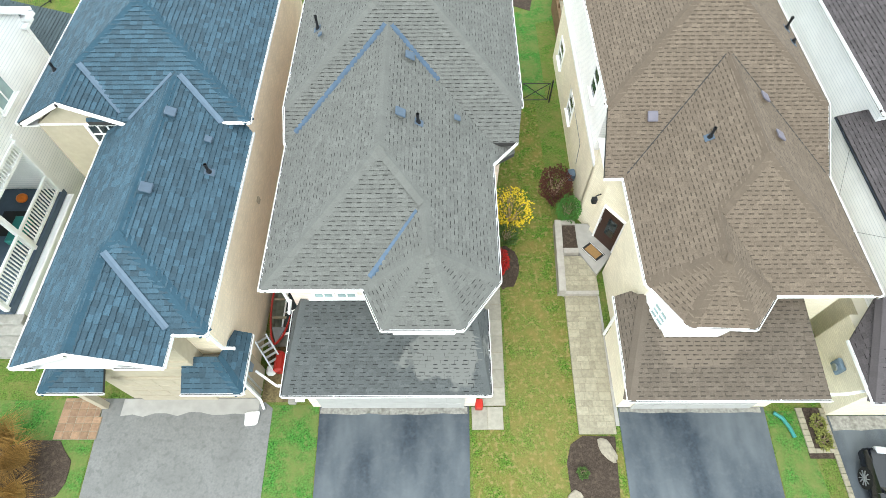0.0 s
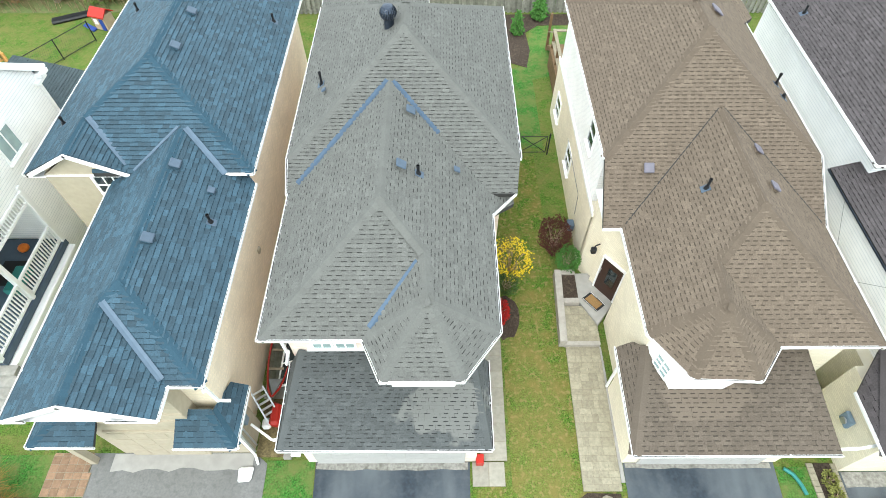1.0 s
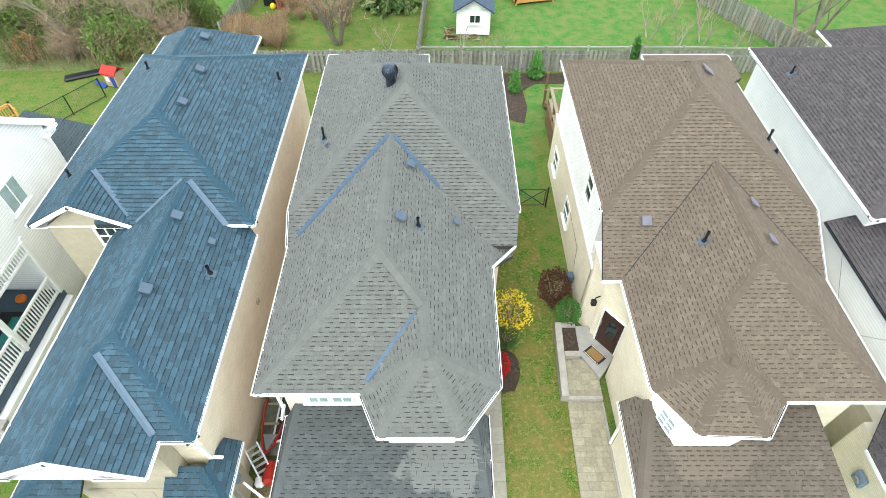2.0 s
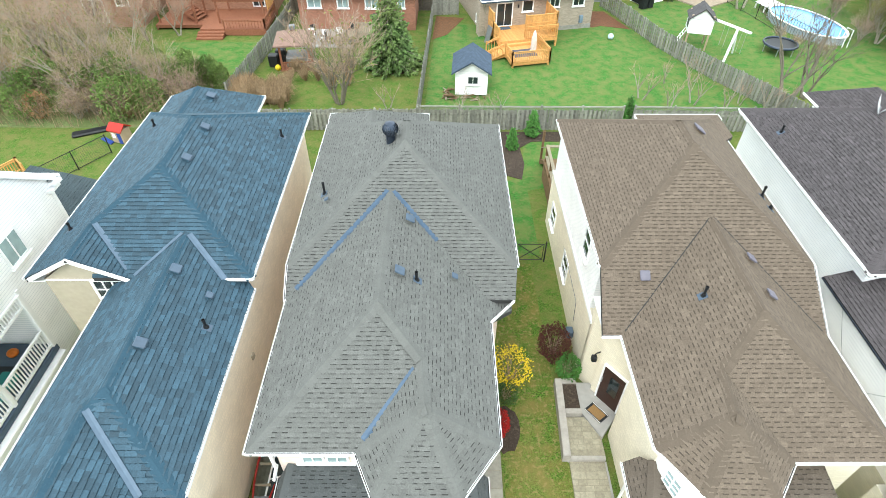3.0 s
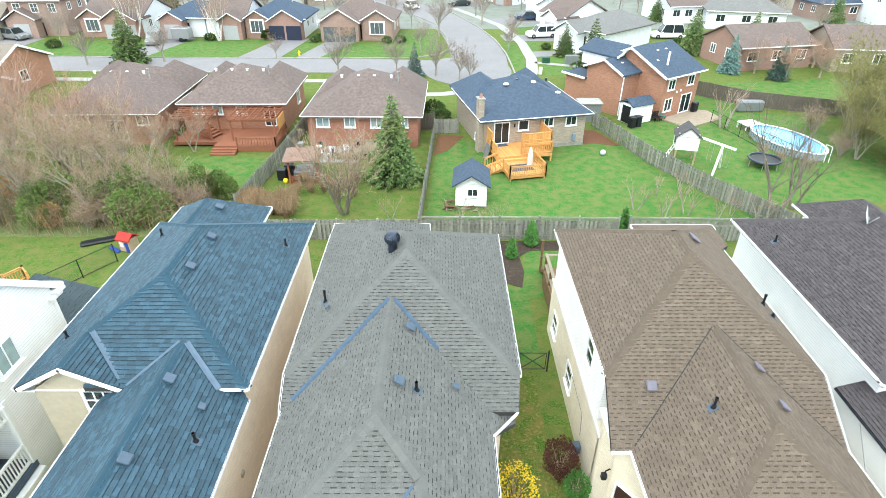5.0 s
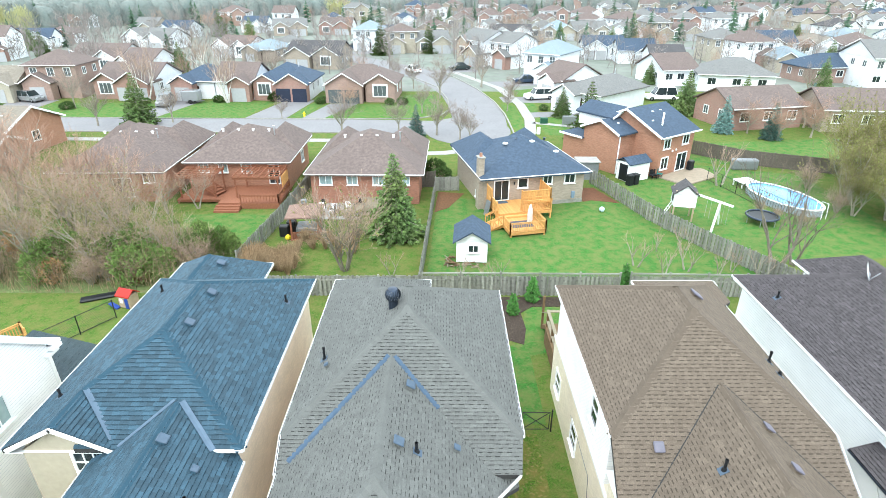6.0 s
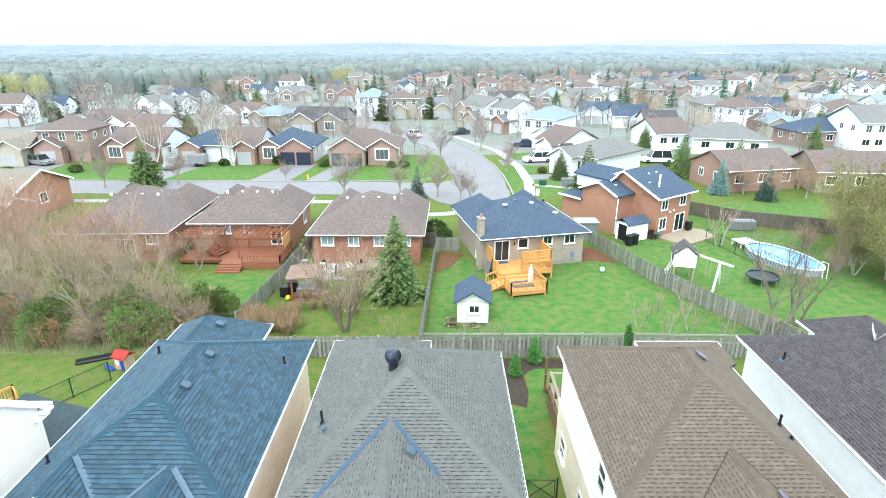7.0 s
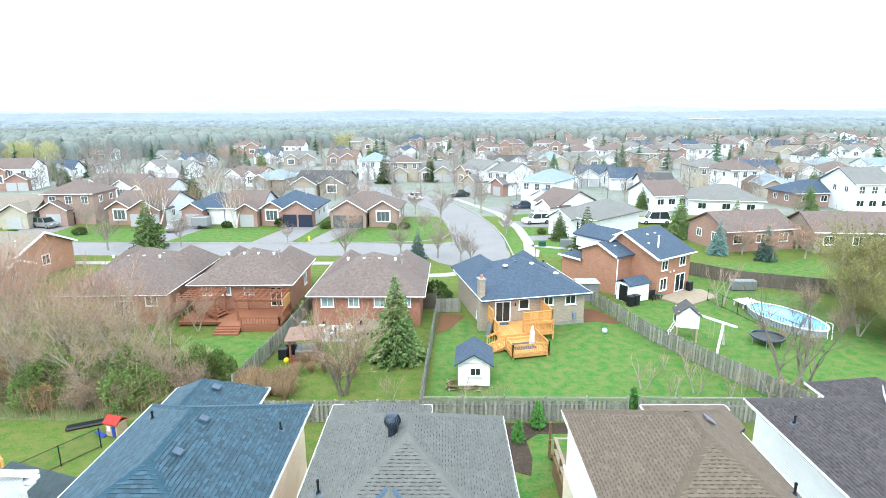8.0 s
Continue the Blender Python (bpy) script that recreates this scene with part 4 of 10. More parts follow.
    for z in (2.9, 3.4):
        part("band_course", boxed(-10.12, -6.98, 5.2, 5.26, z, z + 0.1), M_STUCCO, h)
    gutter(h, [(LF, 12.0, F), (LF, YG, F), (LF + 0.55, YG, F)])
    gutter(h, [(-8.0, YG, F), (GR, YG, F), (GR, YF, F), (RF, YF, F), (RF, 12.1, F)])
    gutter(h, [(-6.75, Y0, E), (R, Y0, E), (R, Y1, E)])
    gutter(h, [(L, Y1, E), (L, 12.12, E)])
    gutter(h, [(wing_r, 22.4, we), (wing_r, wy, we), (wing_l, wy, we), (wing_l, 22.4, we)])
    gutter(h, [(-11.3, 6.2, ge), (-11.3, 4.62, ge), (-9.5, 4.62, ge)])
    gutter(h, [(-7.32, 4.58, ge), (-5.65, 4.58, ge), (-5.65, 6.3, ge)])
    downspout(h, [(-5.93, 5.3, 4.95), (-6.15, 5.6, 4.7), (-6.17, 5.7, 3.3), (-5.9, 5.75, 3.15)])
    downspout(h, [(-5.62, 4.6, 2.66), (-5.9, 5.1, 2.4), (-5.94, 5.15, 0.2), (-5.8, 4.85, 0.1)])
    part("utility_box", boxed(-5.99, -5.87, 5.6, 5.85, 1.5, 1.9, bevel=0.02), M_METER, h, "blue-grey electricity meter box")
    for y in (5.25, 5.45):
        bm = bmesh.new()
        tube(bm, [(-5.95, y, 1.8), (-5.95, y, 0.15)], 0.03, 8)
        part("conduit", bm, M_GALV, h)
    part("wall_vent", boxed(-6.24, -6.14, 10.9, 11.1, 2.9, 3.1, bevel=0.02), M_STUCCO, h)
    for x, y, s in ((-8.02, 11.85, fr), (-7.99, 9.09, fr), (-8.93, 16.4, right), (-8.93, 18.47, right)):
        box_vent(s, x, y, M_VENT, house=roof, plate=ROOFS["blue"][0])
    box_vent(fr, -6.98, 11.26, M_VENT, size=0.2, house=roof, plate=ROOFS["blue"][0])
    pipe_vent(fr, -6.76, 10.2, roof)
    pipe_vent(right, -6.56, 19.9, roof)
    pipe_vent(left, -11.76, 20.15, roof)
    pipe_vent(left, -12.3, 14.0, roof, 0.3)
    box_vent(w2, -10.2, 22.6, M_VENT, size=0.34, house=roof, plate=ROOFS["blue"][0])
    return h


# ---------------------------------------------------------------- the brown-roofed house
def brown_house():
    h = thing("house", (8, 13, 0), "two-storey cream brick house with brown shingle roof and white bay", "house", "row houses")
    E, S = 5.5, 0.70
    L, R, Y0, Y1 = 5.1, 11.92, 12.72, 21.9
    half = (R - L) / 2
    C, top = (L + R) / 2, E + S * half
    ya, yb = Y0 + half, Y0 + half + 1.5
    F = 4.22                                          # the lower eave of the front block
    LF, RF, YF = 5.62, 12.0, 6.8
    cf, hf = (LF + RF) / 2, (RF - LF) / 2
    yr = YF + hf
    low = 10.9
    back = Slope((R, Y1), (L, Y1), E, (top - E) / (Y1 - yb), [(R, Y1), (L, Y1), (C, yb)])
    left = Slope((L, Y1), (L, Y0), E, S, [(L, Y1), (L, Y0), (C, ya), (C, yb)])
    right = Slope((R, Y0), (R, Y1), E, S, [(R, Y0), (R, Y1), (C, yb), (C, ya)])
    hip = Slope((L, Y0), (R, Y0), E, S, [(L - 0.08, low), (RF + 0.02, low), (R, Y0), (C, ya), (L, Y0)])
    ft, tt = (7.51, 8.68), (7.41, 7.37)
    fl_a = Slope((LF, 12), (LF, YF), F, S, [(LF, 7.2), (cf, yr), (cf, 14.6), (LF, low)])
    fl_b = Slope((LF, 12), (LF, YF), F, S, [(LF, 7.2), tt, ft, (cf, yr)])
    fr = Slope((RF, YF), (RF, 12), F, S, [(RF, YF), (RF, low + 0.1), (cf, 14.6), (cf, yr)])
    front = Slope((LF, YF), (RF, YF), F, S, [(9.12, YF), (RF, YF), (cf, yr), ft])
    t_top = fl_b.height(*tt)
    a, b, c, d = (LF, 7.2), (6.51, 5.88), (8.29, 5.82), (9.12, YF)

    def bay(p, q):
        e = Vector(q) - Vector(p)
        v = Vector((-e.y, e.x)).normalized()
        return (t_top - F) / (Vector(tt) - Vector(p)).dot(v)
    bay_l, bay_f, bay_r = [Slope(p, q, F, bay(p, q), [p, q, tt]) for p, q in ((a, b), (b, c), (c, d))]
    p0, p1, p2 = Vector((*d, F)), Vector((*tt, t_top)), Vector((*ft, fl_b.height(*ft)))
    n = (p1 - p0).cross(p2 - p0).normalized()
    n = n if n.z > 0 else -n
    g = Vector((-n.x / n.z, -n.y / n.z))
    side = Slope(d, Vector(d) + Vector((g.y, -g.x)).normalized(), F, g.length, [d, tt, ft])
    # rear wing
    wl, wr, wy, ws = 8.65, 12.3, 22.3, 0.25
    wc = (wl + wr) / 2
    wing = [Slope((wl, 25), (wl, 19), E, ws, [(wl, wy), (wl, 20.5), (wc, 18.6), (wc, wy - 1.7)]), Slope((wr, 19), (wr, 25), E, ws, [(wr, 20.5), (wr, wy), (wc, wy - 1.7), (wc, 18.6)]),
            Slope((wr, wy), (wl, wy), E, ws * (wc - wl) / 1.7, [(wr, wy), (wl, wy), (wc, wy - 1.7)])]
    slopes = [back, left, right, hip, fl_a, fl_b, fr, front, bay_l, bay_f, bay_r, side] + wing
    roof = roof_body(h, slopes)
    P = lambda s, p: Vector((*p, s.height(*p)))
    caps = [((L, Y0, E), (C, ya, top), hip.n, left.n), ((R, Y0, E), (C, ya, top), hip.n, right.n), ((C, ya, top), (C, yb, top), left.n, right.n),
            ((R, Y1, E), (C, yb, top), right.n, back.n), ((L, Y1, E), (C, yb, top), left.n, back.n),
            (P(fl_a, (cf, yr)), P(fl_a, (cf, 13.85)), fl_a.n, fr.n), ((RF, YF, F), P(fr, (cf, yr)), front.n, fr.n), (P(fl_b, ft), P(fl_a, (cf, yr)), front.n, fl_b.n),
            (P(fl_b, tt), P(fl_b, ft), fl_b.n, side.n), ((*a, F), (*tt, t_top), bay_l.n, fl_b.n), ((*b, F), (*tt, t_top), bay_l.n, bay_f.n),
            ((*c, F), (*tt, t_top), bay_f.n, bay_r.n), ((*d, F), (*tt, t_top), bay_r.n, side.n),
            (P(wing[0], (wc, 19.3)), P(wing[0], (wc, wy - 1.7)), wing[0].n, wing[1].n)]
    shingles(roof, slopes, "brown", caps, dash=0.62, course=0.125, tab=(0.16, 0.3), stroke=(0.14, 0.1), stroke_high=0.036)
    for sl, x0, x1 in ((fr, RF - 0.1, cf + 0.1), (fl_a, LF + 0.1, cf - 0.1)):
        strip(roof, valley_cross(sl, hip, x0, 10.5, 15), valley_cross(sl, hip, x1, 12, 16), 0.035, M_DECK, 0.025, "valley_seam")
    # garage roof
    ge, gs = 2.75, 0.235
    gl, gr, gy, wall_y = 5.06, 10.6, 4.34, 7.2
    gf = Slope((gl, gy), (gr, gy), ge, gs, [(gl, gy), (gr, gy), (gr - 0.2, wall_y), (gl + 0.75, wall_y)])
    rise = gs * (wall_y - gy)
    gll = Slope((gl + 0.1, 8), (gl, gy), ge, rise / 0.75, [(gl, gy), (gl + 0.75, wall_y), (gl + 0.5, 7.5), (gl + 0.1, 7.5)])
    low_roof = roof_body(h, [gf, gll], 0.1, "garage_roof")
    shingles(low_roof, [gf, gll], "damp brown", [((gl, gy, ge), (gl + 0.75, wall_y, ge + rise), gf.n, gll.n)], singles=300, near=lambda x, y: True, dash=0.62, course=0.125, tab=(0.16, 0.3), stroke=(0.14, 0.1), stroke_high=0.036)
    # walls
    bm = bmesh.new()
    prism(bm, [(L + 0.1, Y0 - 0.3), (R - 0.4, Y0 - 0.3), (R - 0.4, Y1 - 0.4), (L + 0.1, Y1 - 0.4)], 0, 3.0)
    prism(bm, [(5.8, 7.2), (RF - 0.4, 7.2), (RF - 0.4, Y0 - 0.2), (6.75, Y0 - 0.2), (6.5, 10.75), (5.8, 9.85)], 0, F - 0.05)
    prism(bm, [(5.5, 4.9), (10.3, 4.9), (10.3, 7.3), (5.5, 7.3)], 0, ge - 0.08)
    pieces("wall", bm, M_BEIGE, h, "cream brick walls")
    bm = bmesh.new()
    prism(bm, [(L + 0.18, 13.1), (R - 0.42, 13.1), (R - 0.42, Y1 - 0.42), (L + 0.18, Y1 - 0.42)], 3.0, E - 0.05)
    prism(bm, [(wl + 0.4, Y1 - 0.5), (wr - 0.4, Y1 - 0.5), (wr - 0.4, wy - 0.4), (wl + 0.4, wy - 0.4)], 0, E - 0.06)
    pieces("upper_wall", bm, M_SIDING, h, "white lap siding of the upper floor")
    bay_wall = part("bay_wall", prismed([(5.85, 7.3), (5.85, 7.0), (6.24, 6.02), (7.75, 6.02), (8.3, 6.25), (8.75, 7.3)], 2.9, F - 0.03), M_SIDING, h, "white siding of the bay")
    m = facing(6.045, 6.51, 3.62, math.degrees(math.atan2(-0.98, 0.39)))
    window(h, m, 0.5, 0.6, 2, 3, sill=False, pane_mat=M_BLIND)
    bm = bmesh.new()
    for poly, z in (([(L + 0.02, Y0 - 0.02), (R - 0.02, Y0 - 0.02), (R - 0.02, Y1 - 0.02), (L + 0.02, Y1 - 0.02)], E - 0.2), ([(LF + 0.02, 7.2), (RF - 0.02, YF + 0.03), (RF - 0.02, low), (LF + 0.02, low)], F - 0.21),
                    ([(LF + 0.05, 7.2), (6.53, 5.92), (8.27, 5.86), (9.08, YF + 0.03)], F - 0.19), ([(5.12, 10.95), (11.8, 10.95), (11.8, Y0), (5.12, Y0)], F - 0.2)):
        prism(bm, poly, z, z + 0.03)
    pieces("soffit", bm, M_WHITE, h)
    door = part("garage_door", boxed(5.95, 9.75, 4.84, 4.895, 0.02, 2.2), M_PALEDOOR, h, "pale panelled garage door")
    for i in range(7):
        for k in range(4):
            part("door_panel", boxed(6.02 + i * 0.54, 6.48 + i * 0.54, 4.825, 4.84, 0.12 + k * 0.53, 0.52 + k * 0.53, bevel=0.006), M_PALEDOOR, door)
    # side wall: trim between floors, windows, meter
    part("trim_board", boxed(L + 0.06, L + 0.13, 12.4, 21.5, 2.96, 3.1), M_WHITE, h)
    window(h, facing(L + 0.18, 14.9, 4.5, 270), 0.7, 1.1, 1, 2)
    window(h, facing(L + 0.1, 16.7, 1.5, 270), 0.8, 0.9, 1, 2)
    window(h, facing(L + 0.1, 20.0, 1.5, 270), 0.8, 0.9, 1, 2)
    bm = bmesh.new()
    tube(bm, [(L + 0.02, 17.2, 2.2), (L + 0.02, 14.2, 2.1), (L + 0.02, 14.0, 1.2)], 0.011, 6)
    part("cable", bm, M_LEAD, h)
    part("gas_meter", boxed(L - 0.22, L + 0.06, 13.7, 14.05, 0.45, 0.85, bevel=0.04), M_VENT, h, "grey-blue gas meter")
    # entrance set back beside the garage: slanted wall with a dark door
    dm = pose(5.93, 10.93, 0.3, 0, 0, -52)
    entry = part("front_door", boxed(-0.44, 0.44, -0.06, 0.02, 0.0, 1.8, m=dm, bevel=0.01), M_DOOR, h, "dark brown front door with a glass panel")
    part("door_glass", boxed(-0.12, 0.25, -0.075, -0.055, 0.65, 1.55, m=dm), M_GLASS, entry)
    part("door_frame", boxed(-0.17, 0.3, -0.07, -0.05, 0.6, 1.6, m=dm), M_DOOR, entry)
    bm = bmesh.new()
    tube(bm, [dm @ Vector((-0.4, -0.1, 1.0)), dm @ Vector((-0.4, -0.1, 1.25))], 0.02, 8)
    part("door_handle", bm, M_GALV, entry, "steel handle")
    bm = bmesh.new()
    box(bm, -0.5, -0.44, -0.09, 0.0, 0, 1.86, m=dm)
    box(bm, 0.44, 0.5, -0.09, 0.0, 0, 1.86, m=dm)
    box(bm, -0.5, 0.5, -0.09, 0.0, 1.86, 1.92, m=dm)
    pieces("door_surround", bm, M_WHITE, h)
    bm = bmesh.new()
    box(bm, -0.75, 0.8, 0.0, 0.2, 0, 3.9, m=dm)
    prism(bm, [(5.2, 12.2), (5.6, 11.6), (6.6, 12.3), (6.6, 12.5), (5.2, 12.5)], 0, 3.98)
    pieces("entrance_wall", bm, M_BEIGE, h, "cream brick entrance wall")
    bm = bmesh.new()
    tube(bm, [(5.42, 11.55, 2.5), (5.25, 11.45, 2.55), (5.2, 11.42, 2.45)], 0.025, 8)
    lamp = part("wall_lamp", bm, M_BLACK, h, "black wall lantern")
    part("lantern", boxed(5.12, 5.3, 11.33, 11.51, 2.2, 2.45, bevel=0.03), M_BLACK, lamp)
    gutter(h, [(5.02, low, F), (LF, low, F)])
    gutter(h, [(LF, low, F), (LF, 7.2, F), (6.51, 5.88, F), (8.29, 5.82, F), (9.12, YF, F), (RF, YF, F), (RF, low, F)])
    gutter(h, [(RF + 0.02, low, F), (R, Y0, E), (R, Y1, E)])
    gutter(h, [(L, Y1, E), (L, Y0, E)])
    gutter(h, [(wr, 21.9, E), (wr, wy, E), (wl, wy, E), (wl, 21.9, E)])
    gutter(h, [(gl + 0.1, 7.5, ge), (gl, gy, ge), (gr, gy, ge)])
    downspout(h, [(10.3, 6.9, 4.1), (10.5, 7.1, 3.9), (10.5, 7.1, 3.6)])
    downspout(h, [(5.2, 7.4, 2.7), (5.46, 7.4, 2.4), (5.46, 7.4, 0.1)])
    downspout(h, [(10.62, 4.5, 2.66), (11.4, 4.6, 2.4), (11.95, 4.7, 2.35)])
    bm = bmesh.new()
    tube(bm, [(10.45, 4.68, 0.1), (10.68, 4.5, 0.1), (10.83, 4.2, 0.08), (10.9, 3.92, 0.06)], 0.06, 10)
    part("drain_hose", bm, M_TEALPLASTIC, h, "teal corrugated drain hose on the lawn")
    box_vent(hip, 6.45, 12.44, M_VENTPALE, size=0.3, house=roof, plate=ROOFS["brown"][0], label="square lilac-grey roof vent")
    box_vent(fr, 9.62, 12.58, M_VENTPALE, size=0.3, house=roof, plate=ROOFS["brown"][0], label="square lilac-grey roof vent")
    box_vent(fr, 9.55, 10.99, M_VENTPALE, size=0.3, house=roof, plate=ROOFS["brown"][0], label="square lilac-grey roof vent")
    box_vent(right, 9.4, 18.0, M_VENTPALE, size=0.4, house=roof, plate=ROOFS["brown"][0], label="square lilac-grey roof vent")
    pipe_vent(fl_a, 7.78, 11.19, roof, 0.4)
    pipe_vent(right, 11.45, 15.9, roof, 0.45)
    pipe_vent(right, 11.45, 15.2, roof, 0.15)
    return h


# ---------------------------------------------------------------- the white house at the end with its porch
def white_house():
    h = thing("house", (-18, 12, 0), "two-storey white sided house with covered side porch", "house", "row houses")
    X = -14.67
    bm = bmesh.new()
    prism(bm, [(-21, 13.1), (X, 13.1), (X, 16.9), (-21, 16.9)], 0, 6.0)
    prism(bm, [(-21, 6.0), (X - 2.4, 6.0), (X - 2.4, 13.05), (-21, 13.05)], 0, 6.0)
    prism(bm, [(-21, 8.0), (X, 8.0), (X, 13.1), (-21, 13.1)], 3.75, 6.0)
    # gable end
    vs = [bm.verts.new((x, y, z)) for x in (X - 0.2, X) for y, z in ((8.0, 6.0), (16.9, 6.0), (12.45, 9.43))]
    for f in ((0, 1, 2), (5, 4, 3), (0, 3, 4, 1), (1, 4, 5, 2), (2, 5, 3, 0)):
        bm.faces.new([vs[i] for i in f])
    pieces("wall", bm, M_SIDING, h, "white lap siding walls")
    s1 = Slope((X + 0.12, 17.2), (-21, 17.2), 5.85, 0.77, [(X + 0.12, 17.2), (-21, 17.2), (-21, 12.45), (X + 0.12, 12.45)])
    s2 = Slope((-21, 7.7), (X + 0.12, 7.7), 5.85, 0.77, [(-21, 7.7), (X + 0.12, 7.7), (X + 0.12, 12.45), (-21, 12.45)])
    roof = roof_body(h, [s1, s2])
    shingles(roof, [s1, s2], "teal", [], dash=0.2)
    part("rake_board", barred([((X + 0.12, 17.3, 5.8), (X + 0.12, 12.45, 9.5)), ((X + 0.12, 12.45, 9.5), (X + 0.12, 7.6, 5.8))], 0.06, 0.24), M_WHITE, h)
    bm = bmesh.new()
    box(bm, X - 0.05, X + 0.3, 16.85, 17.3, 5.55, 5.68, bevel=0.01)
    box(bm, X - 0.02, X + 0.2, 16.6, 17.2, 5.4, 5.5)
    part("cornice_return", bm, M_WHITE, h)
    part("corner_board", boxed(X - 0.02, X + 0.03, 16.78, 16.93, 0.3, 5.6), M_WHITE, h)
    gutter(h, [(X + 0.3, 17.2, 5.85), (-21, 17.2, 5.85)])
    window(h, facing(X, 14.0, 5.07, 90), 0.9, 0.95, 2, 1, pane_mat=M_BLIND)
    # rear lean-to roof
    s3 = Slope((-13.6, 16.95), (-13.6, 23), 2.55, 0.3, [(-13.6, 16.95), (-13.6, 20.6), (-18.2, 20.6), (-18.2, 16.95)])
    lean = roof_body(h, [s3], 0.12, "lean_to_roof")
    shingles(lean, [s3], "teal", [], dash=0.1, tab=(0.25, 0.45))
    part("lean_to_wall", prismed([(-17.9, 16.95), (-14.0, 16.95), (-14.0, 20.2), (-17.9, 20.2)], 0, 2.5), M_SIDING, h)
    # porch
    # dark floor colour stands for the shade inside the roofed porch
    porch = part("porch_floor", boxed(X - 2.4, X + 0.1, 7.9, 13.05, 0.75, 1.0), M_VENT, h, "porch floor, slate grey for the shade under its roof")
    part("skirt", boxed(X + 0.04, X + 0.32, 7.9, 13.05, 0.12, 0.7, bevel=0.03), M_WHITE, porch)
    for y in (7.98, 10.4, 12.98):
        part("porch_post", boxed(X - 0.1, X + 0.08, y - 0.08, y + 0.08, 0.9, 3.75, bevel=0.015), M_WHITE, porch)
    for y0, y1 in ((8.06, 10.32), (10.48, 12.9)):
        rail = part("railing", barred([((X, y0, 1.95), (X, y1, 1.95)), ((X, y0, 1.15), (X, y1, 1.15))], 0.09, 0.08), M_WHITE, porch)
        n = int((y1 - y0) / 0.13)
        for i in range(n):
            y = y0 + (i + 0.5) * (y1 - y0) / n
            part("baluster", boxed(X - 0.02, X + 0.02, y - 0.02, y + 0.02, 1.12, 1.9), M_WHITE, rail)
        frieze = part("frieze", barred([((X, y0, 3.75), (X, y1, 3.75)), ((X, y0, 3.3), (X, y1, 3.3))], 0.08, 0.1), M_WHITE, porch)
        for i in range(n):
            y = y0 + (i + 0.5) * (y1 - y0) / n
            part("slat", boxed(X - 0.02, X + 0.02, y - 0.025, y + 0.025, 3.2, 3.7), M_WHITE, frieze)
    part("corner_trim", boxed(X - 0.04, X + 0.06, 13.0, 13.14, 0.3, 3.9), M_WHITE, h)
    # footings along the porch
    for y in (8.6, 10.6, 12.3):
        part("footing", boxed(X + 0.02, X + 0.3, y, y + 0.45, 0.0, 0.4, bevel=0.06), M_STONE, porch)
    lone("doormat", boxed(-16.4, -15.5, 10.9, 12.0, 1.004, 1.02), M_BLACK, "dark grey mat on the porch floor", "mat")
    bm = boxed(-15.65, -15.1, 10.5, 11.6, 1.02, 1.3, bevel=0.03)
    lone("storage_bin", bm, M_TEALPLASTIC, "teal plastic storage bin on the porch", "bin")
    bm = bmesh.new()
    bmesh.ops.create_uvsphere(bm, u_segments=14, v_segments=8, radius=0.2)
    for v in bm.verts:
        v.co = Vector((v.co.x * (1 + 0.06 * math.cos(7 * math.atan2(v.co.y, v.co.x))) - 15.85, v.co.y + 12.5, v.co.z * 0.75 + 1.16))
    lone("pumpkin", bm, material("orange_skin", (0.6, 0.16, 0.02), 0.5, 0.2, 8, 0.3, 0.1), "orange pumpkin on the porch floor", "pumpkin", smooth=True)
    # front steps
    steps = thing("front_steps", (-15.4, 7.2, 0), "grey concrete front steps below the porch", "steps")
    for i in range(4):
        part("step", boxed(-16.4, -14.2, 6.6 + i * 0.32, 7.9, 0.0 + i * 0.2, 0.2 + i * 0.2, bevel=0.015), M_CONCRETE, steps)
    return h


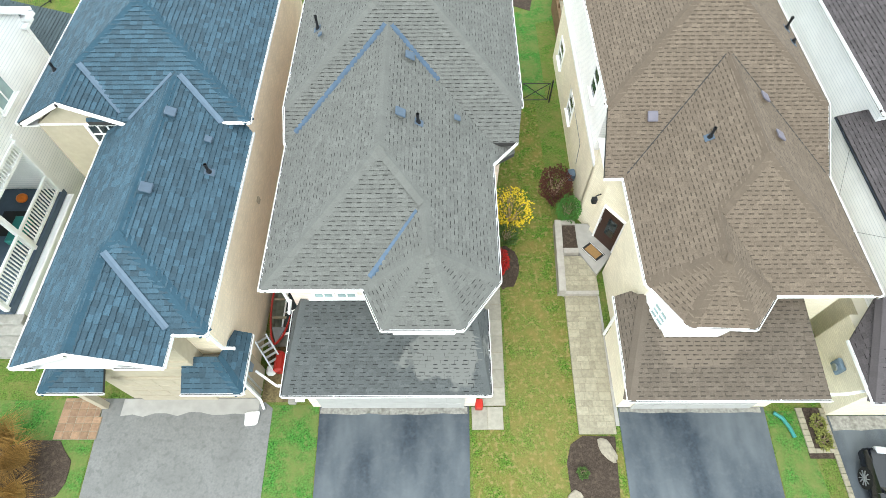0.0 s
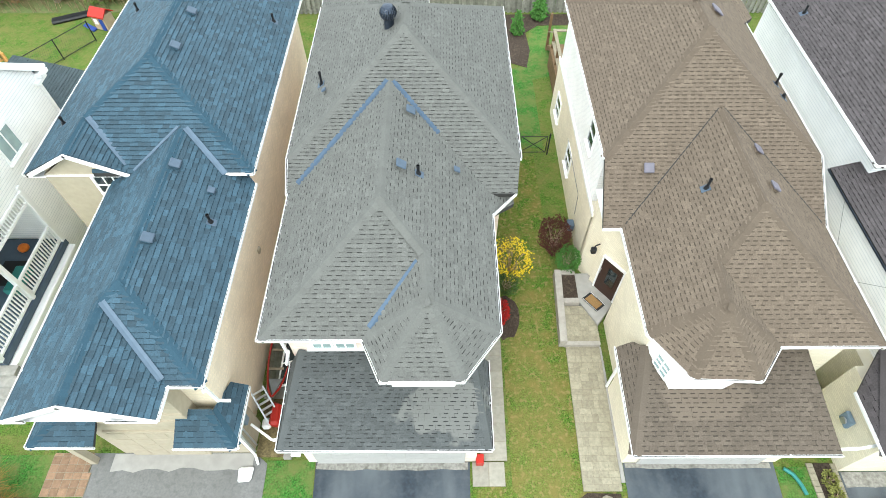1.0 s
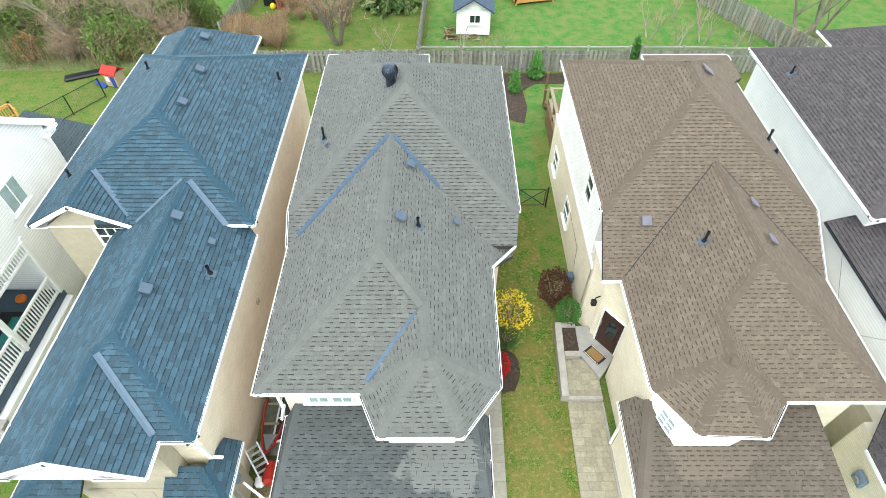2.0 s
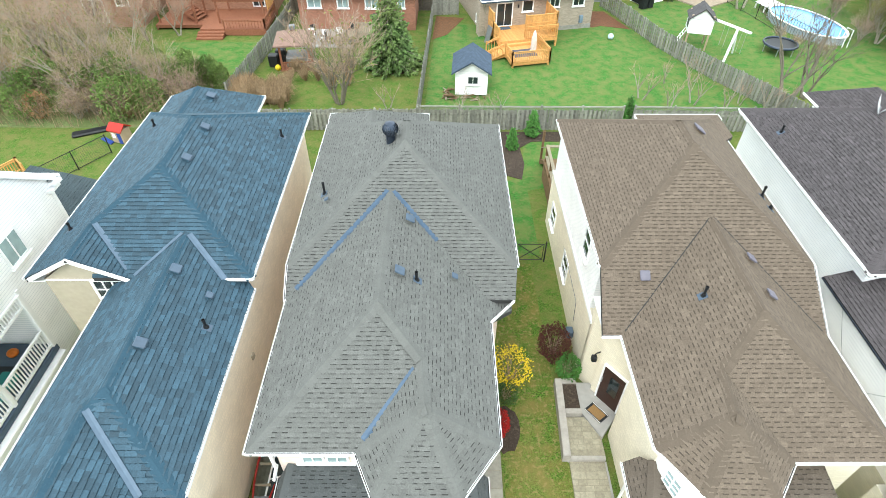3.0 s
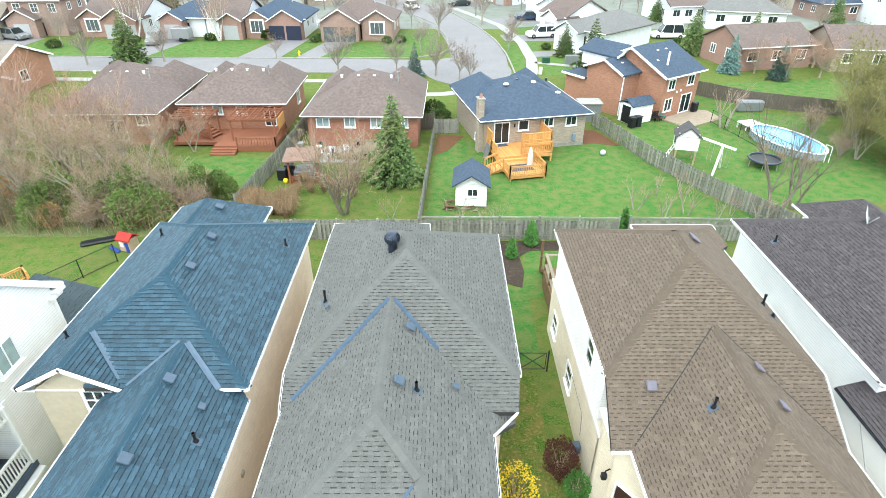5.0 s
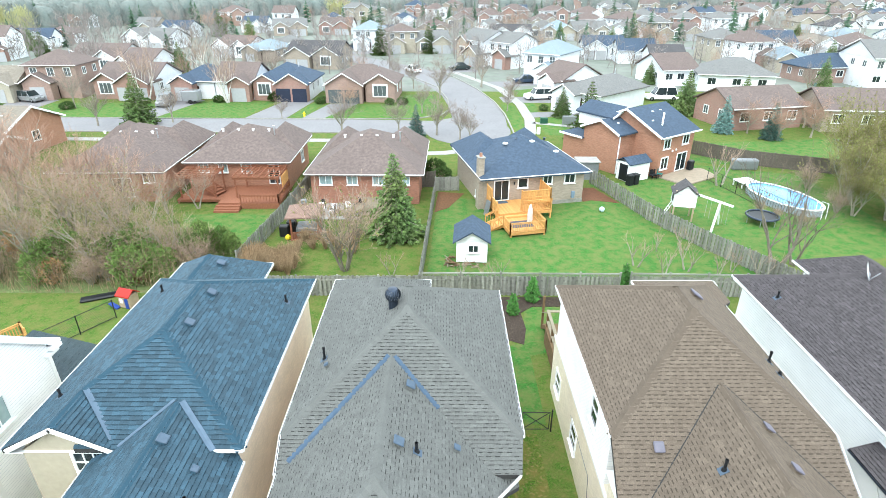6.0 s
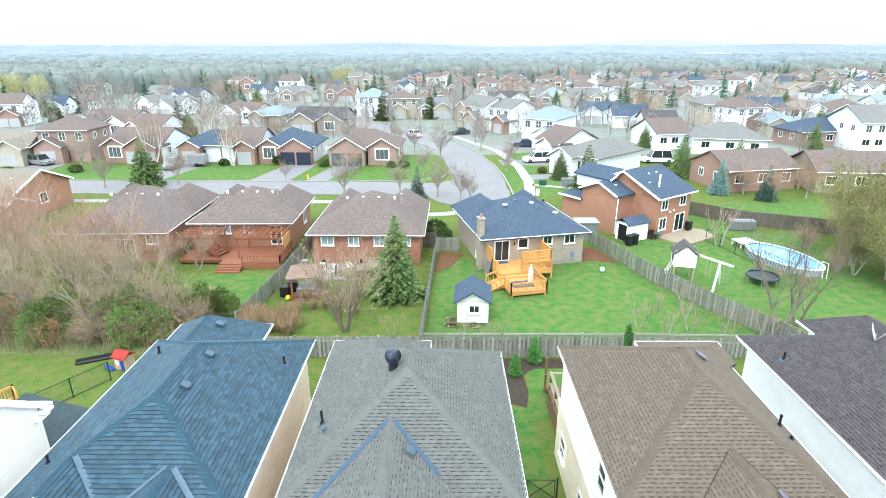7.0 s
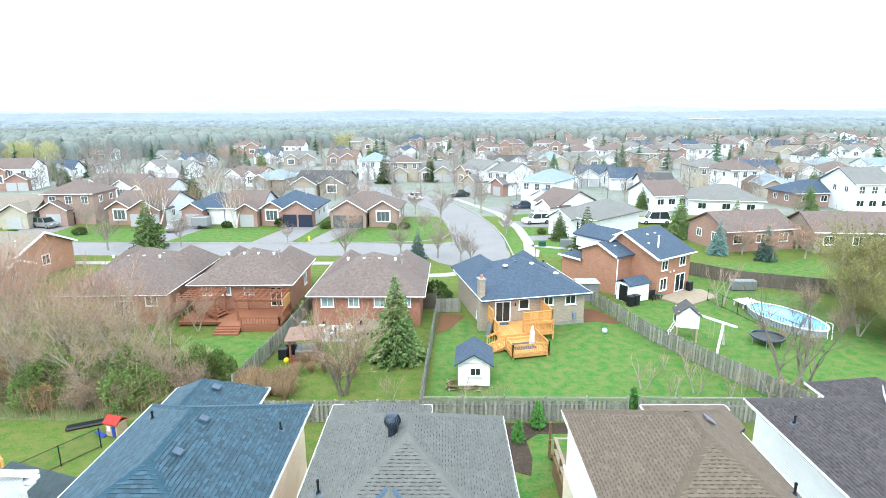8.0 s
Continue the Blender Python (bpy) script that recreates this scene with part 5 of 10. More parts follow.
# ---------------------------------------------------------------- the white-sided house with the charcoal roof
def charcoal_house():
    h = thing("house", (17, 13, 0), "two-storey white sided house with charcoal shingle roof and satellite dish", "house", "row houses")
    E, S = 5.5, 0.55
    L, R, Y0, Y1 = 13.55, 21.2, 12.35, 22.9
    half = (R - L) / 2
    C, top = (L + R) / 2, E + S * half
    ya, yb = Y0 + half, Y1 - half
    sl = [Slope((R, Y1), (L, Y1), E, S, [(R, Y1), (L, Y1), (C, yb)]), Slope((L, Y1), (L, Y0), E, S, [(L, Y1), (L, Y0), (C, ya), (C, yb)]),
          Slope((R, Y0), (R, Y1), E, S, [(R, Y0), (R, Y1), (C, yb), (C, ya)]), Slope((L, Y0), (R, Y0), E, S, [(L, Y0), (R, Y0), (C, ya)])]
    wl, wr, wy = 17.1, 21.0, 24.25
    wc = (wl + wr) / 2
    sl += [Slope((wl, 26), (wl, 19), E + 0.1, S, [(wl, wy), (wl, 21), (wc, 19), (wc, wy - 1.6)]), Slope((wr, 19), (wr, 26), E + 0.1, S, [(wr, 21), (wr, wy), (wc, wy - 1.6), (wc, 19)]),
           Slope((wr, wy), (wl, wy), E + 0.1, S * 1.9 / 1.6, [(wr, wy), (wl, wy), (wc, wy - 1.6)])]
    roof = roof_body(h, sl)
    shingles(roof, sl, "coal", [((L, Y0, E), (C, ya, top), sl[3].n, sl[1].n), ((R, Y0, E), (C, ya, top), sl[3].n, sl[2].n), ((C, ya, top), (C, yb, top), sl[1].n, sl[2].n),
                                ((L, Y1, E), (C, yb, top), sl[0].n, sl[1].n)], dash=0.5)
    # middle roof, lower, and the garage roof
    mid = [Slope((13.05, 13.4), (13.05, 6.5), 4.4, 0.35, [(13.05, 6.6), (20, 6.6), (20, 13.3), (13.05, 13.3)])]
    mr = roof_body(h, mid, 0.12, "middle_roof")
    shingles(mr, mid, "coal", [], dash=0.4)
    gar = [Slope((11.75, 4.25), (19, 4.25), 2.75, 0.42, [(11.75, 4.25), (19, 4.25), (19, 6.9), (12.3, 6.9)]), Slope((11.75, 6.4), (11.75, 4.25), 2.75, 1.6, [(11.75, 4.25), (12.3, 6.9), (12.3, 7), (11.75, 6.05)])]
    gr = roof_body(h, gar, 0.1, "garage_roof")
    shingles(gr, gar, "coal", [((11.75, 4.25, 2.75), (12.3, 6.8, 3.82), gar[0].n, gar[1].n)], dash=0.3)
    bm = bmesh.new()
    prism(bm, [(L + 0.35, Y0 + 0.4), (R - 0.4, Y0 + 0.4), (R - 0.4, Y1 - 0.4), (L + 0.35, Y1 - 0.4)], 0, E - 0.05)
    prism(bm, [(13.15, 6.9), (19.5, 6.9), (19.5, 12.8), (13.15, 12.8)], 2.2, 4.33)
    prism(bm, [(wl + 0.4, Y1 - 0.5), (wr - 0.4, Y1 - 0.5), (wr - 0.4, wy - 0.4), (wl + 0.4, wy - 0.4)], 0, E)
    pieces("wall", bm, M_SIDING, h, "white lap siding walls")
    bm = bmesh.new()
    prism(bm, [(12.1, 4.62), (18.8, 4.62), (18.8, 6.9), (12.1, 6.9)], 0, 2.68)
    prism(bm, [(12.75, 6.9), (19.4, 6.9), (19.4, 12.7), (12.75, 12.7)], 0, 2.2)
    pieces("garage_wall", bm, M_BEIGE, h, "cream brick garage wall")
    bm = bmesh.new()
    prism(bm, [(L + 0.02, Y0 + 0.02), (R - 0.02, Y0 + 0.02), (R - 0.02, Y1 - 0.02), (L + 0.02, Y1 - 0.02)], E - 0.2, E - 0.17)
    pieces("soffit", bm, M_WHITE, h)
    part("meter_box", boxed(11.95, 12.09, 5.5, 5.9, 1.3, 1.75, bevel=0.03), M_METER, h, "blue-grey electricity meter box")
    bm = bmesh.new()
    tube(bm, [(11.93, 5.68, 1.52), (11.88, 5.68, 1.52)], 0.11, 14)
    part("meter_dial", bm, M_GALV, h)
    gutter(h, [(L, Y1, E), (L, Y0, E), (R, Y0, E)])
    # thin dark strip along the edge of the middle roof
    part("edge_board", barred([((13.02, 13.3, 4.38), (13.02, 6.6, 4.38))], 0.03, 0.06), M_STEEL, h, "dark strip along the roof edge")
    gutter(h, [(11.75, 6.05, 2.75), (11.75, 4.25, 2.75), (19, 4.25, 2.75)])
    gutter(h, [(wl, wy, E + 0.1), (wl, 22.9, E + 0.1)])
    downspout(h, [(13.0, 6.6, 4.3), (12.9, 6.75, 3.9), (12.6, 6.8, 3.8)], 0.09)
    bm = bmesh.new()
    tube(bm, [(13.1, 12.0, 4.2), (13.02, 11.0, 3.2), (13.04, 10.0, 2.6), (13.08, 9.3, 3.4), (13.1, 8.6, 4.2)], 0.007, 5)
    part("cable", bm, M_LEAD, h)
    pipe_vent(sl[1], 14.14, 20.31, roof, 0.33)
    z = sl[4].height(17.7, 21.0)
    bmx = bmesh.new()
    tube(bmx, [(17.75, 21.0, z - 0.1), (17.75, 21.0, z + 0.25)], 0.2, 14)
    tube(bmx, [(17.75, 21.0, z + 0.22), (17.75, 21.0, z + 0.3)], 0.27, 14)
    part("round_vent", bmx, M_BLACK, roof)
    # satellite dish
    zd = sl[1].height(16.75, 19.4)
    bm = bmesh.new()
    tube(bm, [(16.8, 19.3, zd - 0.1), (16.8, 19.3, zd + 0.25), (16.72, 19.32, zd + 0.32)], 0.03, 8)
    mast = part("satellite_dish_mast", bm, M_GALV, roof)
    bm = bmesh.new()
    dm = Matrix.Translation((16.66, 19.34, zd + 0.36)) @ Vector((0.8, -0.5, 0.3)).to_track_quat('Z', 'Y').to_matrix().to_4x4()
    rings = []
    for j in range(6):
        r = 0.36 * j / 5
        rings.append([bm.verts.new(dm @ Vector((r * math.cos(k * math.tau / 20) * 0.85, r * math.sin(k * math.tau / 20) * 1.1, 0.45 * r * r))) for k in range(20)] if j else [bm.verts.new(dm @ Vector((0, 0, 0)))])
    for k in range(20):
        bm.faces.new((rings[0][0], rings[1][k], rings[1][(k + 1) % 20]))
        for j in range(1, 5):
            bm.faces.new((rings[j][k], rings[j + 1][k], rings[j + 1][(k + 1) % 20], rings[j][(k + 1) % 20]))
    bmesh.ops.solidify(bm, geom=bm.faces[:], thickness=0.015)
    part("dish", bm, M_WHITE, mast, "pale grey satellite dish")
    bm = bmesh.new()
    tube(bm, [dm @ Vector((0, -0.38, 0.05)), dm @ Vector((0, -0.1, 0.42))], 0.018, 6)
    part("receiver_arm", bm, M_GALV, mast)
    return h


blue_house()
brown_house()
white_house()
charcoal_house()


# ---------------------------------------------------------------- ground, drives and paths
def slab(name, poly, z, mat, label, category, bottom=-0.05, kind="structure"):
    bm = prismed(poly, bottom, z)
    ob = finish(name, bm, mat, label, category, kind=kind)
    return ob


bm = bmesh.new()
xs = [-3000, -600, -200, -80, -40, -20, 0, 20, 40, 80, 200, 600, 3000]
ys = [-400, -60, 0, 15, 30, 50, 70, 100, 150, 250, 500, 1200, 4500]
grid = [[bm.verts.new((x, y, 0.0)) for x in xs] for y in ys]
for r0, r1 in zip(grid, grid[1:]):
    for i in range(len(xs) - 1):
        bm.faces.new((r0[i], r0[i + 1], r1[i + 1], r1[i]))
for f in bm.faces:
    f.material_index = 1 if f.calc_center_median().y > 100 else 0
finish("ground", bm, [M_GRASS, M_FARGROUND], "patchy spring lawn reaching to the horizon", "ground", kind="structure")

# drives: the worn grey one, the sealed ones
slab("driveway", [(-10.45, -8), (-5.3, -8), (-5.55, 4.9), (-6.0, 5.24), (-9.45, 5.24), (-11.05, 5.24)], 0.02, M_ASPHALT_OLD, "worn grey asphalt driveway with cracks and oil spots", "driveway")
slab("driveway", [(-3.6, -8), (0.55, -8), (0.78, 4.94), (-4.03, 4.94)], 0.02, M_ASPHALT, "blue-black sealed asphalt driveway with pale streaks", "driveway")
slab("driveway", [(5.25, -8), (9.5, -8), (10.22, 4.89), (5.55, 4.89)], 0.02, M_ASPHALT, "blue-black sealed asphalt driveway with pale streaks", "driveway")
slab("driveway", [(12.0, -8), (18.0, -8), (18.0, 4.6), (12.15, 4.6)], 0.02, M_ASPHALT, "blue-black sealed asphalt driveway beside a car", "driveway")
rnd = random.Random(3)


def apron(x0, x1, y, deep, mat, label):
    edge = [(x1 + (x0 - x1) * i / 12, y - deep * (0.85 + 0.3 * rnd.random())) for i in range(13)]
    slab("apron", [(x0, y)] + edge[::-1] + [(x1, y)], 0.026, mat, label, "apron")


apron(-10.4, -6.0, 5.22, 0.5, M_SIDEWALK, "pale concrete strip before the garage")
apron(-4.0, 0.72, 4.92, 0.22, M_EDGE, "pale strip before the garage door")
apron(5.6, 10.1, 4.88, 0.16, M_EDGE, "pale strip before the garage door")
apron(12.2, 17.5, 4.58, 0.4, M_EDGE, "pale strip before the garage door")

# greener turf between the houses and in the front yards
for poly in ([(-5.52, -8), (-3.65, -8), (-4.06, 5.0), (-5.58, 5.0)], [(9.55, -8), (11.9, -8), (11.3, 4.75), (10.26, 4.75)], [(-20, -8), (-10.5, -8), (-11.1, 5.2), (-20, 5.2)],
             [(2.9, 19), (4.6, 19), (4.6, 24), (7.8, 25), (8.4, 29.2), (4.9, 28.8), (4.4, 25.2), (2.9, 24.6)]):
    slab("lawn", poly, 0.006, M_LAWN, "bright green strip of lawn", "lawn")
slab("lawn", [(-1.2, 31.0), (22.6, 31.4), (13.9, 50.5), (11.8, 49), (3.2, 47), (-0.5, 48)], 0.006, M_LAWN, "bright green lawn behind the fence", "lawn")


slab("lawn", [(0.82, -8), (5.22, -8), (5.5, 4.02), (4.2, 4.04), (4.26, 9.0), (4.1, 18.4), (2.06, 18.4), (2.06, 4.2), (0.85, 4.18)], 0.005, M_DRYLAWN, "lawn between the houses, dry and yellow along its middle", "lawn")


def pavers(base, x0, x1, y0, y1, w, d, mat, z, skew=0.0, mix=False):
    """Single paving stones over a strip."""
    made = {}
    r = random.Random(5)
    y = y0
    while y < y1 - 0.02:
        dd = min(d if not mix else r.choice((d, d * 0.7)), y1 - y)
        x = x0 + skew * (y - y0)
        xe = x1 + skew * (y - y0)
        while x < xe - 0.03:
            ww = min(w if not mix else r.choice((w, w * 0.6, w * 1.3)), xe - x)
            key = (round(ww, 2), round(dd, 2))
            if key not in made:
                bm = boxed(-key[0] / 2 + 0.006, key[0] / 2 - 0.006, -key[1] / 2 + 0.006, key[1] / 2 - 0.006, -0.04, 0.0)
                bmesh.ops.bevel(bm, geom=[e for e in bm.edges if all(v.co.z > -0.01 for v in e.verts)], offset=0.008, segments=1, affect="EDGES")
                me = bpy.data.meshes.new("paver")
                bm.to_mesh(me)
                bm.free()
                me.materials.append(mat)
                made[key] = me
            ob = new("paver", made[key])
            ob.matrix_basis = AT[base].inverted() @ pose(x + ww / 2, y + dd / 2, z + r.uniform(-0.004, 0.004), r.uniform(-0.6, 0.6), r.uniform(-0.6, 0.6), r.uniform(-0.8, 0.8))
            ob.parent = base
            x += ww
        y += dd


def paved(name, x0, x1, y0, y1, w, d, mat, z, label, skew=0.0, mix=False):
    base = thing(name, ((x0 + x1) / 2, (y0 + y1) / 2, 0), label, "path", kind="structure")
    part("bedding", prismed([(x0, y0), (x1, y0), (x1 + skew * (y1 - y0), y1), (x0 + skew * (y1 - y0), y1)], -0.03, z - 0.008), M_SAND, base)
    pavers(base, x0, x1, y0, y1, w, d, mat, z, skew, mix)
    return base


paved("path", 1.12, 1.95, 4.95, 10.1, 0.83, 0.6, M_SLAB, 0.05, "row of buff concrete slabs beside the grey house", 0.012)
paved("path", 0.85, 1.85, 4.2, 4.92, 0.5, 0.72, M_SLAB, 0.05, "buff concrete slabs beside the driveway")
paved("path", 4.2, 5.38, 4.05, 9.0, 0.3, 0.28, M_PAVER, 0.05, "path of mottled buff pavers along the brick wall", 0.02, True)
paved("path", 4.32, 5.5, 9.0, 10.42, 0.3, 0.28, M_PAVER, 0.22, "raised landing of buff pavers before the entrance", 0.0, True)
paved("path", -12.3, -10.95, 3.95, 4.65, 0.27, 0.25, M_REDPAVER, 0.05, "small terrace of red-brown pavers")
paved("path", -12.3, -11.05, 4.65, 5.25, 0.27, 0.25, M_REDPAVER, 0.05, "small terrace of red-brown pavers below the porch roof")

steps = thing("entrance_step", (5.4, 10.7, 0), "pale grey concrete landing before the front door", "step")
part("landing", prismed([(4.95, 10.6), (5.5, 9.6), (6.35, 10.65), (5.75, 11.8), (4.98, 11.8)], 0, 0.3), M_SIDEWALK, steps)
part("path_riser", prismed([(4.24, 8.86), (5.5, 8.86), (5.5, 9.0), (4.24, 9.0)], 0, 0.2), M_STONE, steps)
planter = thing("planter", (4.5, 10.5, 0), "raised stone planter with a square bed of dark soil", "planter")
for p in ([(4.05, 8.88), (4.3, 8.88), (4.45, 11.9), (4.2, 11.9)], [(4.45, 11.7), (4.95, 11.7), (4.95, 11.9), (4.45, 11.9)], [(4.4, 10.45), (4.95, 10.45), (4.95, 10.65), (4.4, 10.65)]):
    part("kerb_stone", prismed(p, 0, 0.42), M_STONE, planter)
part("soil", prismed([(4.4, 10.65), (4.95, 10.65), (4.95, 11.7), (4.45, 11.7)], 0, 0.34), M_MULCH, planter)
mat_m = pose(5.5, 10.55, 0.304, 0, 0, -52)
mat_t = thing("doormat", (5.5, 10.55, 0.304), "brown coir doormat with a black and white border", "mat")
part("border", boxed(-0.36, 0.36, -0.24, 0.24, 0.0, 0.012, m=mat_m), M_BLACK, mat_t)
part("field", boxed(-0.28, 0.28, -0.17, 0.17, 0.012, 0.02, m=mat_m), material("coir", (0.4, 0.24, 0.1), 0.95, 0.25, 40, 0.3, 0.5), mat_t)
bm = bmesh.new()
for i in range(14):
    for s in (-1, 1):
        box(bm, -0.34 + i * 0.05, -0.31 + i * 0.05, s * 0.215 - 0.014, s * 0.215 + 0.014, 0.012, 0.015, m=mat_m)
part("border_pattern", bm, M_WHITE, mat_t, kind="stuff")


def blob(cx, cy, rx, ry, n=18, seed=1, rough=0.1):
    r = random.Random(seed)
    return [(cx + rx * math.cos(i * math.tau / n) * (1 + r.uniform(-rough, rough)), cy + ry * math.sin(i * math.tau / n) * (1 + r.uniform(-rough, rough))) for i in range(n)]


slab("flower_bed", [(3.72, 3.2), (3.75, 2.4), (4.0, 1.4), (5.12, 1.2), (5.32, 3.98), (4.3, 4.0), (3.9, 3.75)], 0.03, M_MULCH, "bed of dark mulch beside the driveway", "flower bed")
slab("flower_bed", blob(-12.8, 3.0, 1.4, 1.0, seed=4), 0.03, M_MULCH, "bed of dark mulch round dry grasses", "flower bed")
slab("flower_bed", blob(2.2, 10.1, 0.55, 0.9, seed=5), 0.03, M_MULCH, "bed of dark mulch below shrubs", "flower bed")
slab("flower_bed", [(3.4, 25.5), (4.4, 25.0), (4.7, 26.5), (4.6, 28.2), (5.4, 28.9), (8.2, 28.9), (8.2, 30.0), (3.2, 30.0)], 0.03, M_MULCH, "dark mulch bed along the back fence", "flower bed")
slab("flower_bed", [(11.4, 3.6), (11.95, 3.6), (11.95, 4.85), (11.45, 4.85)], 0.03, M_MULCH, "narrow bed edged with pavers", "flower bed")
slab("flower_bed", [(-5.95, 5.1), (-4.75, 5.1), (-4.75, 7.0), (-5.95, 7.0)], 0.03, material("leaf_litter", (0.2, 0.16, 0.08), 0.95, 0.5, 15, 0.5, 0.6), "strip of leaf litter between the houses", "flower bed")
slab("side_yard", [(-6.05, 7.0), (-4.4, 7.0), (-4.6, 22.0), (-6.2, 22.0)], 0.02, M_CONCRETE, "narrow concrete side yard between the houses", "pavement")
slab("wall_strip", [(5.4, 4.3), (5.52, 4.3), (5.54, 8.86), (5.47, 8.86)], 0.035, M_SIDEWALK, "white mineral crust along the foot of the wall", "pavement")
edge = thing("bed_edging", (11.6, 4.0, 0), "row of buff paver edging round the narrow bed", "edging", kind="structure")
part("bedding", prismed([(11.2, 3.3), (12.1, 3.3), (12.1, 3.5), (11.2, 3.5)], -0.02, 0.03), M_MULCH, edge)
for x0, y0, x1, y1 in ((11.2, 3.45, 11.42, 4.85), (11.42, 3.45, 12.0, 3.6), (11.95, -2.0, 12.12, 4.85)):
    pavers(edge, x0, x1, y0, y1, 0.22, 0.18, M_PAVER, 0.06)


# ---------------------------------------------------------------- bungalows and houses further off
FAR_ROOFS = {
    "brown": material("brown_weathered_shingles", (0.205, 0.16, 0.147), 0.92, 0.22, 4, 0.4, 0.4, bump_scale=12),
    "blue": material("slate_blue_shingles", (0.075, 0.11, 0.165), 0.9, 0.22, 4, 0.4, 0.4, bump_scale=12),
    "grey": material("grey_weathered_shingles", (0.23, 0.23, 0.225), 0.92, 0.2, 4, 0.4, 0.4, bump_scale=12),
    "dark": material("dark_weathered_shingles", (0.11, 0.105, 0.11), 0.92, 0.2, 4, 0.4, 0.4, bump_scale=12),
    "beige": material("beige_weathered_shingles", (0.29, 0.255, 0.21), 0.92, 0.2, 4, 0.4, 0.4, bump_scale=12),
    "pale": material("pale_blue_shingles", (0.3, 0.37, 0.42), 0.9, 0.15, 4, 0.4, 0.4, bump_scale=12),
}
M_CREAM = coursed("cream_far_siding", (0.62, 0.56, 0.45), (0.4, 0.36, 0.3), 30.0, 0.15, vary=0.01, rough=0.7)
# less saturated than M_RED, so the colour carries the haze
M_REDFAR = coursed("hazed_red_brick", (0.48, 0.27, 0.22), (0.45, 0.34, 0.29), 0.21, 0.075, vary=0.15)
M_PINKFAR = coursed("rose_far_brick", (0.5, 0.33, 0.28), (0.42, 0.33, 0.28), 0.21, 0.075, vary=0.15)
FAR_WALLS = {"red": M_RED, "orange": M_ORANGE, "brown": M_BROWNBRICK, "white": M_SIDING, "cream": M_CREAM, "rose": M_PINKFAR}
M_NAVY = material("navy_painted_door", (0.03, 0.04, 0.075), 0.5, 0.1, 4, 0.2, 0.05)


def placed(pts, m):
    return [m @ Vector(p) for p in pts]


def solid(bm, m, verts, faces):
    vs = [bm.verts.new(m @ Vector(v)) for v in verts]
    for f in faces:
        bm.faces.new([vs[i] for i in f])


def hip_solid(bm, m, x0, x1, y0, y1, z, s, over=0.45, edge=0.18):
    """A hip roof over a rectangle, as a closed body with an edge board."""
    x0, x1, y0, y1 = x0 - over, x1 + over, y0 - over, y1 + over
    half = min(x1 - x0, y1 - y0) / 2
    t = z + s * half
    if x1 - x0 >= y1 - y0:
        r = [((x0 + half), (y0 + y1) / 2, t), ((x1 - half), (y0 + y1) / 2, t)]
        tops = ((4, 5, 9, 8), (5, 6, 9), (6, 7, 8, 9), (7, 4, 8))
    else:
        r = [((x0 + x1) / 2, y0 + half, t), ((x0 + x1) / 2, y1 - half, t)]
        tops = ((4, 5, 8), (5, 6, 9, 8), (6, 7, 9), (7, 4, 8, 9))
    verts = [(x, y, zz) for zz in (z - edge, z) for x, y in ((x0, y0), (x1, y0), (x1, y1), (x0, y1))] + r
    solid(bm, m, verts, tops + ((3, 2, 1, 0), (0, 1, 5, 4), (1, 2, 6, 5), (2, 3, 7, 6), (3, 0, 4, 7)))
    return t


def gable_solid(bm, m, x0, x1, y0, y1, z, s, over=0.35, edge=0.16, along="y"):
    """A gable roof whose ridge runs along y or x: a bent sheet in one piece."""
    a0, a1, b0, b1 = (x0, x1, y0, y1) if along == "y" else (y0, y1, x0, x1)
    t = z + s * ((a1 - a0) / 2 + over)
    out = [(a0 - over, z), ((a0 + a1) / 2, t), (a1 + over, z), (a1 + over, z - edge), ((a0 + a1) / 2, t - edge), (a0 - over, z - edge)]
    at = (lambda a, b, h: (a, b, h)) if along == "y" else (lambda a, b, h: (b, a, h))
    solid(bm, m, [at(a, b, h) for b in (b0 - over, b1 + over) for a, h in out],
          tuple((i, i + 6, (i + 1) % 6 + 6, (i + 1) % 6) for i in range(6)) + ((0, 1, 4, 5), (1, 2, 3, 4), (11, 10, 7, 6), (10, 9, 8, 7)))
    return t


def gable_fill(bm, m, x0, x1, y, z, s, over=0.35, thick=0.25):
    """The wall under a gable that looks to -y."""
    t = z + s * ((x1 - x0) / 2 + over) - 0.14
    xm = (x0 + x1) / 2
    b = z - 0.1
    solid(bm, m, [(x0, y, b), (x1, y, b), (xm, y, t), (x0, y + thick, b), (x1, y + thick, b), (xm, y + thick, t)], ((0, 1, 2), (5, 4, 3), (0, 3, 4, 1), (1, 4, 5, 2), (2, 5, 3, 0)))


def eave_boards(h, m, x0, x1, y0, y1, z, over=0.45):
    """White fascia and gutter round a hip roof."""
    x0, x1, y0, y1 = x0 - over - 0.03, x1 + over + 0.03, y0 - over - 0.03, y1 + over + 0.03
    c = placed([(x0, y0, z + 0.02), (x1, y0, z + 0.02), (x1, y1, z + 0.02), (x0, y1, z + 0.02)], m)
    part("fascia", barred(list(zip(c, c[1:] + c[:1])), 0.035, 0.075), M_WHITE, h)


def roof_pots(h, m, spots, mat=None):
    for x, y, z in spots:
        bm = bmesh.new()
        p = m @ Vector((x, y, z))
        tube(bm, [p - Vector((0, 0, 0.2)), p + Vector((0, 0, 0.02))], [0.1, 0.1], 10)
        tube(bm, [p + Vector((0, 0, 0.0)), p + Vector((0, 0, 0.06))], [0.15, 0.12], 10)
        part("roof_vent", bm, mat or M_WHITE, h, "round roof vent")


